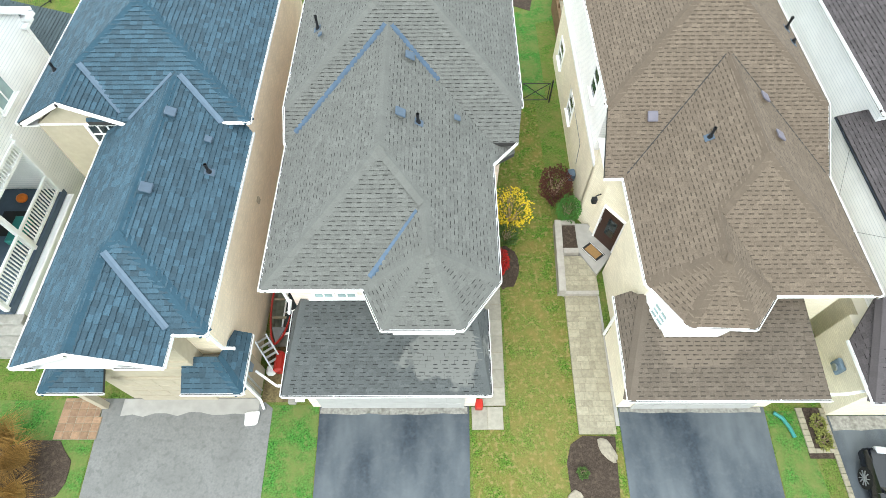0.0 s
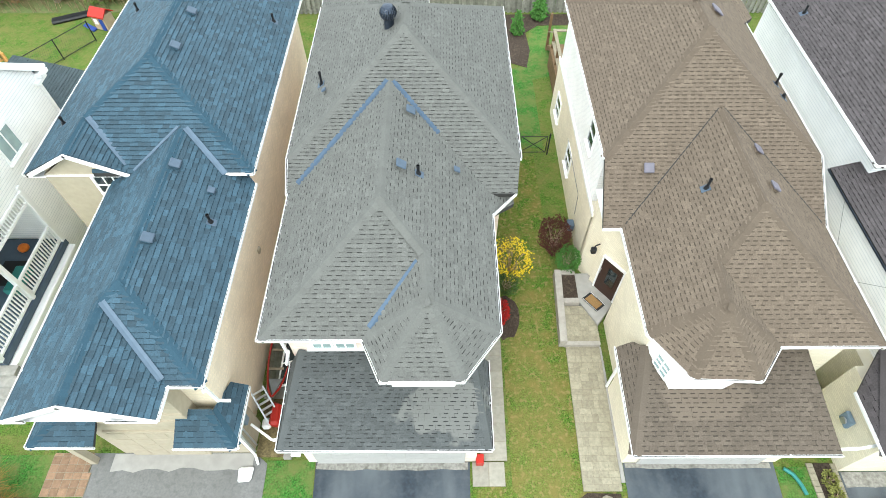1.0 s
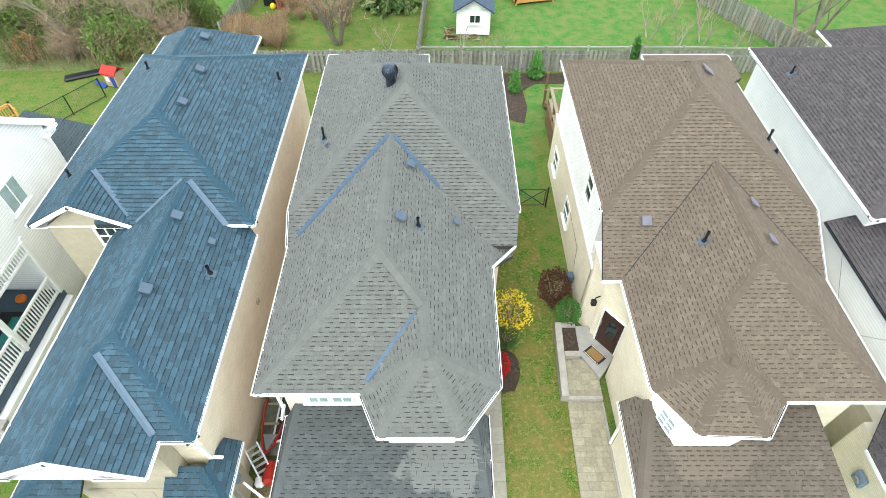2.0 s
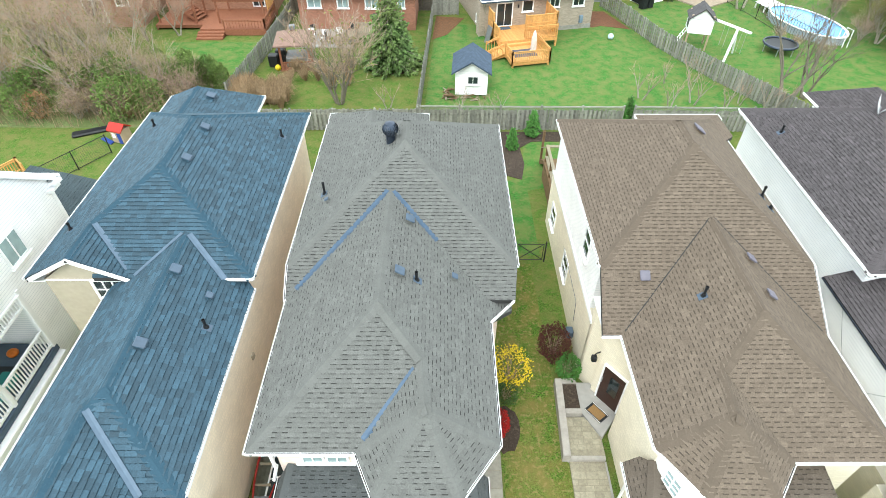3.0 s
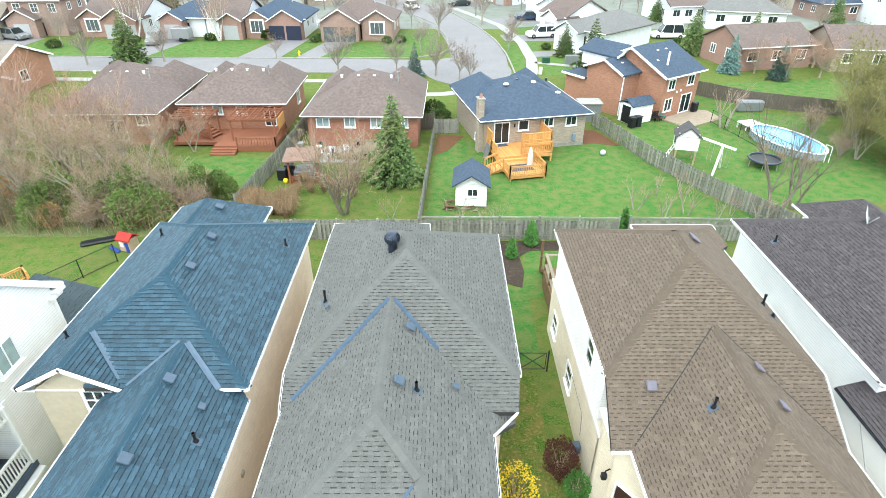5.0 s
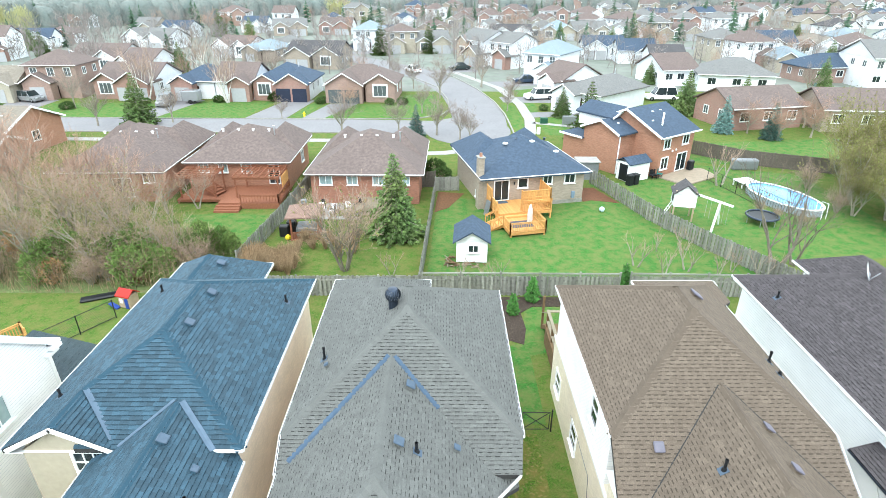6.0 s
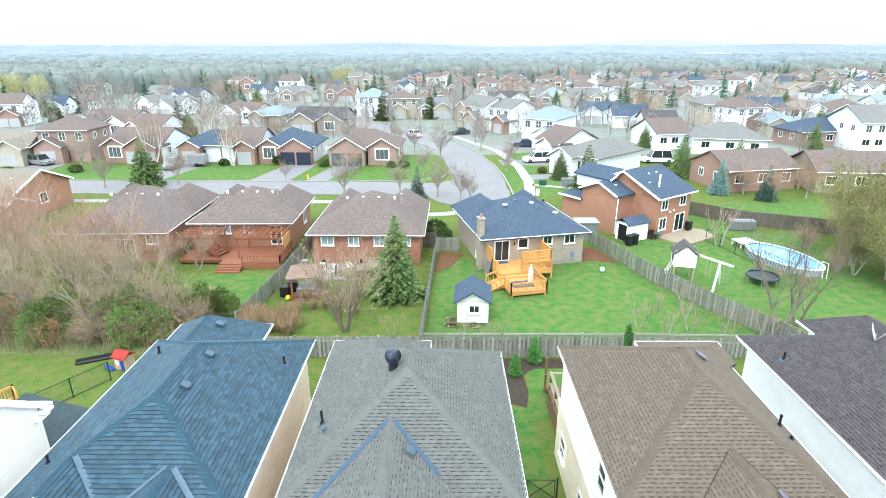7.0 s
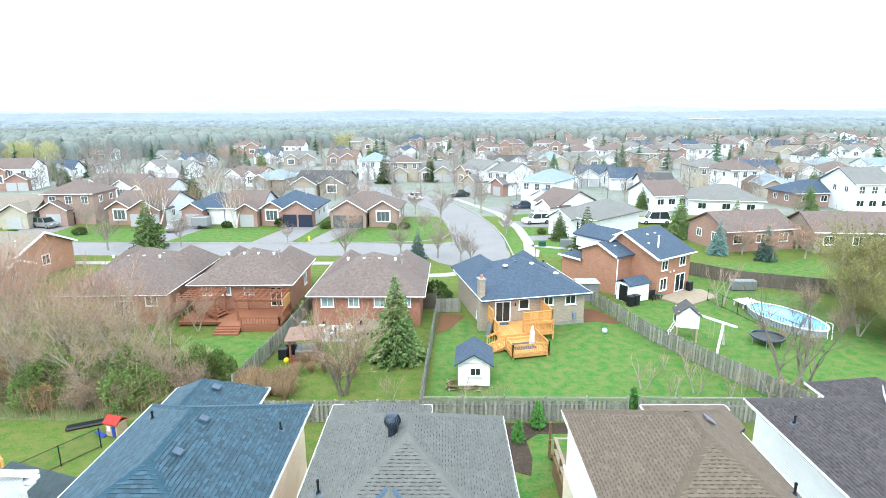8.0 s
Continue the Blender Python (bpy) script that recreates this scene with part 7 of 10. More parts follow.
# black panel put in for the unlit inside of the shed
part("doorway", boxed_at(mk, -1.33, -1.295, -0.55, 0.5, 0.1, 1.7), M_BLACK, sh2, "black panel for the dark inside of the open doorway")
for dx, c in ((-1.6, M_BLACK), (-0.9, M_BLACK)):
    b_ = thing("wheelie_bin", tuple(mk @ Vector((dx, -1.3, 0))), "black wheeled bin beside the shed", "bin", "bins by the shed")
    part("body", boxed_at(mk, dx - 0.28, dx + 0.28, -1.6, -1.05, 0.02, 0.95, bevel=0.04), c, b_)
    part("lid", boxed_at(mk, dx - 0.31, dx + 0.31, -1.65, -1.0, 0.95, 1.05, bevel=0.03), c, b_)
for i in range(3):
    b_ = thing("garden_chair", tuple(mk @ Vector((1.7 + 0.5 * i, -1.0, 0))), "dark folded garden chair beside the shed", "chair", "garden chairs")
    mm = mk @ pose(1.7 + 0.5 * i, -1.0, 0, 0, 0, 15 * i)
    part("seat", boxed_at(mm, -0.22, 0.22, -0.22, 0.22, 0.4, 0.45), M_TEALPLASTIC if i == 2 else M_BLACK, b_)
    part("backrest", boxed_at(mm, -0.22, 0.22, 0.2, 0.25, 0.45, 0.95), M_TEALPLASTIC if i == 2 else M_BLACK, b_)
    for x in (-0.2, 0.2):
        for y in (-0.2, 0.2):
            part("leg", boxed_at(mm, x - 0.02, x + 0.02, y - 0.02, y + 0.02, 0, 0.4), M_BLACK, b_)
sh3 = thing("garden_shed", (14.2, 52.8, 0), "pale metal utility shed between two houses", "shed")
part("wall", boxed(13.2, 15.2, 52.6, 54.2, 0, 1.75), M_LEAD, sh3)
part("roof", boxed(13.05, 15.35, 52.45, 54.35, 1.75, 1.85, bevel=0.03), M_SIDEWALK, sh3)

# ---- red deck with a pergola behind the orange bungalow
rd = deck("red_deck", m1, -0.6, 4.7, -4.6, -0.05, 0.5, M_REDWOOD, "large red-stained deck with pergola", [[(1.4, -4.55), (4.65, -4.55), (4.65, -0.6)]], 0.75, boards=0.2, gap=0.24)
deck("red_deck", m1, -4.6, -0.62, -3.4, -0.05, 0.4, M_REDWOOD, "lower red-stained deck with steps", [], boards=0.2)
for i in range(3):
    part("step", boxed_at(m1, -0.7, 1.4, -4.95 - i * 0.3, -4.6, 0.0, 0.38 - i * 0.12), M_REDWOOD, rd)
part("skirt", boxed_at(m1, 1.4, 4.7, -4.66, -4.61, 0.02, 0.46), M_REDWOOD, rd)


def pergola(x0, x1, y0, y1, z, label):
    """Posts, two beams, rafters and battens over a deck."""
    t = thing("pergola", tuple(m1 @ Vector(((x0 + x1) / 2, (y0 + y1) / 2, 0))), label, "pergola", "pergolas")
    for x in (x0 + 0.2, x1 - 0.2):
        for y in (y0 + 0.3, y1 - 0.2):
            part("post", boxed_at(m1, x - 0.06, x + 0.06, y - 0.06, y + 0.06, 0, z - 0.1), M_REDWOOD, t)
    for y in (y0 + 0.3, y1 - 0.2):
        part("beam", boxed_at(m1, x0, x1, y - 0.04, y + 0.04, z - 0.2, z), M_REDWOOD, t)
    n = int((x1 - x0) / 0.55)
    for i in range(n + 1):
        x = x0 + 0.05 + i * (x1 - x0 - 0.1) / n
        part("rafter", boxed_at(m1, x - 0.03, x + 0.03, y0, y1, z, z + 0.12), M_REDWOOD, t)
    n = int((y1 - y0) / 0.5)
    for i in range(n + 1):
        y = y0 + 0.05 + i * (y1 - y0 - 0.1) / n
        part("cross_batten", boxed_at(m1, x0, x1, y - 0.025, y + 0.025, z + 0.12, z + 0.17), M_REDWOOD, t)
    return t


perg = pergola(0.5, 4.6, -3.6, -0.3, 2.4, "red-stained timber pergola over the deck")
pergola(-4.5, -1.1, -3.3, -0.5, 2.4, "red-stained timber pergola over the lower deck")
part("privacy_screen", boxed_at(m1, 4.5, 4.57, -2.4, -0.4, 0.75, 2.2), M_NEWWOOD, perg, "orange board screen")
st = thing("deck_stairs", tuple(m1 @ Vector((-3.2, -2.0, 0))), "red-stained wooden stairs up to the deck", "stairs")
stairs(st, m1 @ pose(-2.6, -1.6, 0.45, 0, 0, 70), -0.7, 0.7, -1.6, 0.0, 0.9, 5, M_REDWOOD)

# ---- weathered deck, gazebo and patio behind the red bungalow
wd = deck("wooden_deck", m2, 0.2, 3.6, -2.6, -0.05, 0.65, M_GREYWOOD, "weathered wooden deck with rail and stairs", [[(0.2, -2.6), (3.6, -2.6), (3.6, -0.1)]], boards=0.2)
stairs(wd, m2 @ pose(-0.2, -2.0, 0, 0, 0, -70), -0.6, 0.6, -1.6, 0.2, 0.65, 3, M_GREYWOOD)
slab("patio", [tuple((m2 @ Vector((*p, 0))).xy) for p in ((-4.6, -3.6), (0.0, -3.6), (0.0, -0.02), (-4.6, -0.02))], 0.05, M_SIDEWALK, "pale concrete patio with chairs", "patio")
rnd = random.Random(21)
for i in range(9):
    x, y = rnd.uniform(-4.2, -0.5), rnd.uniform(-3.0, -0.6)
    mm = m2 @ pose(x, y, 0.05, 0, 0, rnd.uniform(0, 360))
    col = (M_BLACK, M_BLACK, M_WHITE)[i % 3]
    c = thing("patio_chair", tuple(mm.translation), ("white" if i % 3 == 2 else "black") + " plastic patio chair on the concrete patio", "chair", "patio chairs")
    part("seat", boxed_at(mm, -0.24, 0.24, -0.24, 0.24, 0.4, 0.45, bevel=0.01), col, c)
    part("backrest", boxed_at(mm, -0.24, 0.24, 0.21, 0.26, 0.45, 0.95, bevel=0.01), col, c)
    for px in (-0.2, 0.2):
        for py in (-0.2, 0.2):
            part("leg", boxed_at(mm, px - 0.02, px + 0.02, py - 0.02, py + 0.02, 0, 0.4), col, c)
lone("barbecue", boxed_at(m2, 1.3, 2.0, -1.2, -0.6, 0.66, 1.6, bevel=0.1), M_BLACK, "black covered barbecue on the weathered deck", "barbecue")
gz = thing("gazebo", (-10.6, 39.4, 0), "square timber gazebo with brown shingle roof", "gazebo")
mz = pose(-10.6, 39.5, 0, 0, 0, 6)
for x in (-1.0, 1.0):
    for y in (-1.0, 1.0):
        part("post", boxed_at(mz, x - 0.07, x + 0.07, y - 0.07, y + 0.07, 0, 1.9), M_REDWOOD, gz)
bm = bmesh.new()
hip_solid(bm, mz, -1.05, 1.05, -1.05, 1.05, 1.95, 0.5, over=0.3, edge=0.1)
part("roof", bm, material("gazebo_shingles", (0.33, 0.215, 0.175), 0.9, 0.2, 5, 0.4, 0.4), gz)
part("cupola", boxed_at(mz, -0.2, 0.2, -0.2, 0.2, 2.6, 2.9, bevel=0.05), M_LEAD, gz)
for y in (-1.0, 1.0):
    part("railing", boxed_at(mz, -1.0, 1.0, y - 0.04, y + 0.04, 0.55, 0.65), M_REDWOOD, gz)
    for i in range(10):
        part("baluster", boxed_at(mz, -0.9 + i * 0.195, -0.86 + i * 0.195, y - 0.02, y + 0.02, 0.1, 0.55), M_REDWOOD, gz)
part("floor", boxed_at(mz, -1.12, 1.12, -1.12, 1.12, 0.0, 0.1), M_REDWOOD, gz)
lone("hot_tub", boxed_at(mz, -0.75, 0.75, -0.7, 0.75, 0.1, 0.85, bevel=0.1), M_LEAD, "grey covered hot tub inside the gazebo", "hot tub")
lone("waste_bin", boxed(-12.6, -11.9, 38.9, 39.5, 0, 0.9, bevel=0.06), M_BLACK, "black compost bin beside the gazebo", "bin")
lone("waste_bin", boxed(-12.2, -11.5, 39.6, 40.2, 0, 1.0, bevel=0.06), M_BLACK, "black compost bin behind the gazebo", "bin")
bm = bmesh.new()
bmesh.ops.create_uvsphere(bm, u_segments=10, v_segments=6, radius=0.22, matrix=Matrix.Translation((-11.85, 38.5, 0.2)))
lone("play_ball", bm, M_FORSYTHIA, "yellow ball beside the gazebo", "ball", smooth=True)

# ---- fences
FENCE_BOARDS = {}


def board_mesh(w, h, mat):
    if (w, h, mat.name) not in FENCE_BOARDS:
        bm = boxed(-w / 2, w / 2, -0.01, 0.01, 0.05, h)
        me = bpy.data.meshes.new("board")
        bm.to_mesh(me)
        bm.free()
        me.materials.append(mat)
        FENCE_BOARDS[w, h, mat.name] = me
    return FENCE_BOARDS[w, h, mat.name]


def fence(pts, h, label, mat=None, w=0.15, gap=-0.015, lattice=0.0, single=True, seed=0):
    """A board fence along plan points: posts, rails, boards on both sides in turn."""
    mat = mat or M_FENCE
    mid = pts[len(pts) // 2]
    t = thing("fence", (*mid, 0), label, "fence", "garden fences", kind="structure")
    r = random.Random(seed)
    joined = bmesh.new()
    for (ax, ay), (bx, by) in zip(pts, pts[1:]):
        a, b = Vector((ax, ay, 0)), Vector((bx, by, 0))
        d = (b - a).normalized()
        s = Vector((-d.y, d.x, 0))
        yaw = math.degrees(math.atan2(d.y, d.x))
        L = (b - a).length
        k = max(1, round(L / 2.4))
        for i in range(k + 1):
            c = a + d * (L * i / k)
            part("post", boxed_at(pose(c.x, c.y, 0, 0, 0, yaw), -0.05, 0.05, -0.05, 0.05, 0, h + lattice + 0.08), mat, t)
        for z in (0.3, h - 0.25) + ((h + lattice,) if lattice else ()):
            part("rail", barred([(a + Vector((0, 0, z)), b + Vector((0, 0, z)))], 0.05, 0.09), mat, t)
        n = int(L / (w + gap))
        for i in range(n):
            c = a + d * ((i + 0.5) * L / n) + s * (0.04 if i % 2 else -0.04)
            m = pose(c.x, c.y, 0, r.uniform(-0.6, 0.6), r.uniform(-0.8, 0.8), yaw)
            if single:
                ob = new("board", board_mesh(w, round(h + r.choice((-0.02, 0, 0.02)), 2), mat))
                ob.matrix_basis = AT[t].inverted() @ m
                ob.parent = t
            else:
                box(joined, -w / 2, w / 2, -0.01, 0.01, 0.05, h, m=m)
        if lattice:
            q = int(L / 0.14)
            for i in range(q):
                for sg in (-1, 1):
                    p = a + d * ((i + 0.5) * L / q) + Vector((0, 0, h))
                    bar(joined, p - d * (sg * lattice / 2), p + d * (sg * lattice / 2) + Vector((0, 0, lattice)), 0.02, 0.02)
    if joined.verts:
        part("lattice" if lattice and single else "boards", joined, mat, t, kind="stuff")
    else:
        joined.free()
    return t


fence([(-14.2, 30.1), (-1.5, 30.2)], 1.45, "weathered grey board fence behind the back yards", seed=1)
fence([(-1.4, 30.25), (10.9, 30.15)], 1.4, "weathered grey board fence topped with lattice", lattice=0.25, seed=2)
fence([(11.6, 30.2), (23.4, 29.9)], 1.4, "weathered grey board fence topped with lattice", lattice=0.25, seed=3)
fence([(14.2, 51.5), (14.9, 49.4), (16.8, 42.5), (19.2, 36.9), (21.0, 33.6), (22.6, 30.4)], 1.45, "weathered grey board fence between two gardens", seed=4)
fence([(-14.0, 33.6), (-13.2, 42.0), (-12.6, 52.5)], 1.4, "weathered grey board fence beside the gazebo", seed=5)
fence([(-1.55, 30.4), (-1.15, 40.0), (-0.8, 48.0)], 1.3, "thin grey board fence between two gardens", seed=6)
fence([(-0.75, 49.2), (1.4, 49.4)], 1.4, "short grey board fence beside the bungalow", seed=7)
fence([(-2.0, 50.3), (-0.8, 50.3)], 1.6, "short dark board fence between the bungalows", M_FENCEDARK, seed=8)
fence([(27.2, 62.5), (29.0, 60.6), (32.0, 57.6), (37.0, 55.4), (44.0, 52.5)], 1.6, "dark weathered board fence round the pool garden", M_FENCEDARK, single=False, seed=9)

# wire fence and gate
def wire_fence(pts, label, h=1.2):
    t = thing("wire_fence", (*pts[0], 0), label, "fence", kind="structure")
    for p, q in zip(pts, pts[1:]):
        a, b = Vector((*p, 0)), Vector((*q, 0))
        n = max(1, round((b - a).length / 2.2))
        for i in range(n + 1):
            c = a.lerp(b, i / n)
            bm = bmesh.new()
            tube(bm, [c, c + Vector((0, 0, h + 0.05))], 0.03, 8)
            part("post", bm, M_BLACK, t)
        for z in (h, 0.1):
            bm = bmesh.new()
            tube(bm, [a + Vector((0, 0, z)), b + Vector((0, 0, z))], 0.02, 6)
            part("rail", bm, M_BLACK, t)
        bm = bmesh.new()
        k = int((b - a).length / 0.12)
        for i in range(k):
            c = a.lerp(b, i / k)
            e = a.lerp(b, min(1, (i + h / 0.12) / k))
            top = h * min(1, (k - i) * 0.12 / h)
            bar(bm, c + Vector((0, 0, 0.05)), e + Vector((0, 0, top)), 0.006, 0.006)
        part("mesh_wires", bm, M_BLACK, t, kind="stuff")
    return t


wire_fence([(-22.5, 22.5), (-19.2, 27.6)], "black wire mesh fence on the lawn")
wire_fence([(26.0, 52.5), (26.9, 48.5), (27.5, 45.5)], "dark green wire fence before the pool")
gate = thing("garden_gate", (4.0, 18.55, 0), "black wire garden gate between two houses", "gate")
for x in (2.15, 3.35, 4.72):
    bm = bmesh.new()
    tube(bm, [(x, 18.55, 0), (x, 18.55, 1.25)], 0.035, 8)
    part("post", bm, M_BLACK, gate)
bm = bmesh.new()
for a, b in (((3.45, 18.55, 0.15), (4.62, 18.55, 0.15)), ((3.45, 18.55, 1.1), (4.62, 18.55, 1.1)), ((3.45, 18.55, 0.15), (3.45, 18.55, 1.1)), ((4.62, 18.55, 0.15), (4.62, 18.55, 1.1)), ((3.45, 18.55, 0.15), (4.62, 18.55, 1.1)), ((3.45, 18.55, 1.1), (4.62, 18.55, 0.15))):
    tube(bm, [a, b], 0.018, 6)
part("gate_frame", bm, M_BLACK, gate)

# ---- swing set with a play house
ss = thing("swing_set", (20.5, 42.5, 0), "white play house on posts with slide frame and swing beam", "swing set")
mw = pose(19.7, 42.9, 0, 0, 0, -14)
for x in (-0.75, 0.75):
    for y in (-0.7, 0.7):
        part("post", boxed_at(mw, x - 0.06, x + 0.06, y - 0.06, y + 0.06, 0, 2.6), M_TANPLASTIC, ss)
part("cabin", boxed_at(mw, -0.85, 0.85, -0.8, 0.8, 1.25, 2.35), M_WHITE, ss, "white painted cabin walls")
bm = bmesh.new()
gable_solid(bm, mw, -0.85, 0.85, -0.8, 0.8, 2.35, 0.8, over=0.15, edge=0.08)
part("roof", bm, FAR_ROOFS["dark"], ss, "dark patched shingle roof")
bm = bmesh.new()
gable_fill(bm, mw, -0.84, 0.84, -0.8, 2.38, 0.8, 0.15, 1.6)
part("gable", bm, M_WHITE, ss)
# no hole here: a black panel gives the cabin's dark inside
part("opening", boxed_at(mw, -0.87, -0.84, -0.35, 0.35, 1.5, 2.2), M_BLACK, ss)
part("ladder", barred([tuple(placed([(-1.5, -0.3, 0.0), (-0.9, -0.3, 1.3)], mw)), tuple(placed([(-1.5, 0.3, 0.0), (-0.9, 0.3, 1.3)], mw))] + [tuple(placed([(-1.4 + i * 0.12, -0.3, 0.25 + i * 0.25), (-1.4 + i * 0.12, 0.3, 0.25 + i * 0.25)], mw)) for i in range(4)], 0.06, 0.05), M_WHITE, ss)
beam_a, beam_b = Vector((20.5, 42.3, 2.35)), Vector((22.2, 39.8, 2.3))
part("beam", barred([(beam_a, beam_b)], 0.14, 0.14), M_WHITE, ss)
leg = Vector((21.55, 40.6, 2.25))
part("leg", barred([(leg, Vector((21.0, 40.0, 0.0)))], 0.16, 0.14), M_WHITE, ss)
part("leg", barred([(leg, Vector((22.3, 41.6, 0.0)))], 0.12, 0.12), M_WHITE, ss)
for f in (0.3, 0.42, 0.78, 0.9):
    p = beam_a.lerp(beam_b, f)
    bm = bmesh.new()
    tube(bm, [p, p - Vector((0, 0, 1.7))], 0.012, 5)
    part("swing_rope", bm, M_SIDEWALK, ss)
for f0, f1 in ((0.3, 0.42), (0.78, 0.9)):
    p, q = beam_a.lerp(beam_b, f0) - Vector((0, 0, 1.68)), beam_a.lerp(beam_b, f1) - Vector((0, 0, 1.68))
    part("swing_seat", barred([(p, q)], 0.2, 0.03), M_LAWN, ss, "green swing seat")

# ---- pool and trampoline
pool = thing("pool", (30.2, 46.6, 0), "oval above-ground pool of pale blue water with white rim", "pool")
mp = pose(30.2, 46.6, 0, 0, 0, -73)
ring = [(3.75 * math.cos(i * math.tau / 40), 2.05 * math.sin(i * math.tau / 40)) for i in range(40)]
bm = bmesh.new()
for k0, k1, z0, z1 in ((1.0, 1.0, 0.0, 0.6),):
    a = [bm.verts.new(mp @ Vector((x, y, z0))) for x, y in ring]
    b = [bm.verts.new(mp @ Vector((x, y, z1))) for x, y in ring]
    c = [bm.verts.new(mp @ Vector((x * 0.985, y * 0.975, z1))) for x, y in ring]
    e = [bm.verts.new(mp @ Vector((x * 0.985, y * 0.975, 0.02))) for x, y in ring]
    for i in range(40):
        j = (i + 1) % 40
        for p, q in ((a, b), (b, c), (c, e)):
            bm.faces.new((p[i], p[j], q[j], q[i]))
part("wall", bm, material("pool_wall", (0.42, 0.5, 0.57), 0.5, 0.15, 3, 0.3, 0.1), pool)
bm = bmesh.new()
o = [[bm.verts.new(mp @ Vector((x * s, y * s, z))) for x, y in ring] for s, z in ((1.02, 0.58), (1.02, 0.64), (0.955, 0.64), (0.955, 0.58))]
for i in range(40):
    j = (i + 1) % 40
    for k in range(4):
        p, q = o[k], o[(k + 1) % 4]
        bm.faces.new((p[i], p[j], q[j], q[i]))
part("rim", bm, M_WHITE, pool)
part("water", prismed_at(mp, [(x * 0.98, y * 0.97) for x, y in ring], 0.03, 0.5), M_POOL, pool, "pale blue water")
part("pool_deck", boxed_at(mp, -5.1, -3.7, -0.9, 0.9, 0.5, 0.6), M_WHITE, pool, "small white entry platform")
for x in (-5.0, -3.9):
    for y in (-0.8, 0.8):
        part("platform_post", boxed_at(mp, x - 0.05, x + 0.05, y - 0.05, y + 0.05, 0, 0.5), M_WHITE, pool)
bm = bmesh.new()
for i in range(14):
    p = mp @ Vector((-0.5 + i * 0.28, -2.3, 0.0))
    tube(bm, [p, p + Vector((0, 0, 1.25))], 0.018, 5)
tube(bm, [mp @ Vector((-0.5, -2.3, 1.25)), mp @ Vector((3.14, -2.3, 1.25))], 0.025, 6)
part("guard_rail", bm, M_BLACK, pool)
bm = bmesh.new()
for y in (-0.25, 0.25):
    tube(bm, [mp @ Vector((3.5, y, 0.3)), mp @ Vector((3.5, y, 1.3)), mp @ Vector((4.1, y, 1.3)), mp @ Vector((4.2, y, 0.0))], 0.03, 8)
part("ladder", bm, M_WHITE, pool)
tr = thing("trampoline", (25.9, 41.9, 0), "round black trampoline on the lawn", "trampoline")
bm = bmesh.new()
tube(bm, [(25.9, 41.9, 0.6), (25.9, 41.9, 0.63)], 1.05, 28)
part("bed", bm, M_BLACK, tr)
bm = bmesh.new()
pts = [(25.9 + 1.2 * math.cos(i * math.tau / 28), 41.9 + 1.2 * math.sin(i * math.tau / 28), 0.64) for i in range(29)]
tube(bm, pts, 0.09, 6, cap=False)
part("padded_rim", bm, M_STEEL, tr)
for i in range(6):
    a = i * math.tau / 6
    bm = bmesh.new()
    tube(bm, [(25.9 + 1.15 * math.cos(a), 41.9 + 1.15 * math.sin(a), 0), (25.9 + 1.15 * math.cos(a), 41.9 + 1.15 * math.sin(a), 0.62)], 0.035, 6)
    part("leg", bm, M_GALV, tr)
lone("tarp_cover", boxed(30.0, 32.6, 55.6, 56.5, 0, 1.1, bevel=0.12), M_LEAD, "grey tarpaulin over garden furniture", "tarpaulin")
slab("flower_bed", [(12.5, 46.6), (13.3, 46.9), (15.6, 46.2), (14.2, 50.2), (13.0, 50.2), (12.1, 47.2)], 0.03, material("brown_leaves", (0.2, 0.09, 0.05), 0.95, 0.4, 12, 0.4, 0.6), "strip of brown leaf mulch along the fence", "flower bed")
slab("flower_bed", blob(-3.7, 39.2, 1.9, 1.4, seed=8), 0.03, material("needle_litter", (0.13, 0.09, 0.06), 0.95, 0.4, 12, 0.4, 0.6), "bare earth below the spruce", "flower bed")
slab("flower_bed", [(-0.8, 44), (0.4, 45), (1.9, 48.6), (-0.5, 49)], 0.03, material("red_leaves_litter", (0.2, 0.1, 0.05), 0.95, 0.4, 12, 0.4, 0.6), "patch of reddish leaf mulch", "flower bed")

# ---- toy house on the lawn
toy = thing("toy_house", (-19.2, 29.0, 0), "small plastic play house with red roof and blue door", "play house")
mt = pose(-19.1, 29.0, 0, 0, 0, -18) @ Matrix.Diagonal((0.72, 0.72, 0.86, 1))
part("wall", boxed_at(mt, -0.6, 0.6, -0.5, 0.5, 0, 1.0, bevel=0.03), M_TANPLASTIC, toy)
bm = bmesh.new()
gable_solid(bm, mt, -0.6, 0.6, -0.5, 0.5, 1.0, 0.6, over=0.12, edge=0.08, along="x")
part("roof", bm, M_REDPLASTIC, toy)
part("door", boxed_at(mt, 0.1, 0.45, -0.54, -0.5, 0.02, 0.8), M_BLUEPLASTIC, toy)
part("window", boxed_at(mt, -0.4, -0.1, -0.53, -0.5, 0.4, 0.75), M_WHITE, toy)
lone("toy_slide", boxed_at(mt @ pose(-0.9, -0.7, 0.1, 0, 20, 0), -0.5, 0.4, -0.2, 0.2, 0, 0.12, bevel=0.03), M_BLUEPLASTIC, "blue plastic toy slide beside the play house", "toy")
lone("tarp_cover", boxed_at(pose(-21.3, 29.9, 0, 0, 0, 25), -1.2, 1.0, -0.3, 0.3, 0, 0.18, bevel=0.07), M_BLACK, "black tarpaulin lying on the lawn", "tarpaulin")
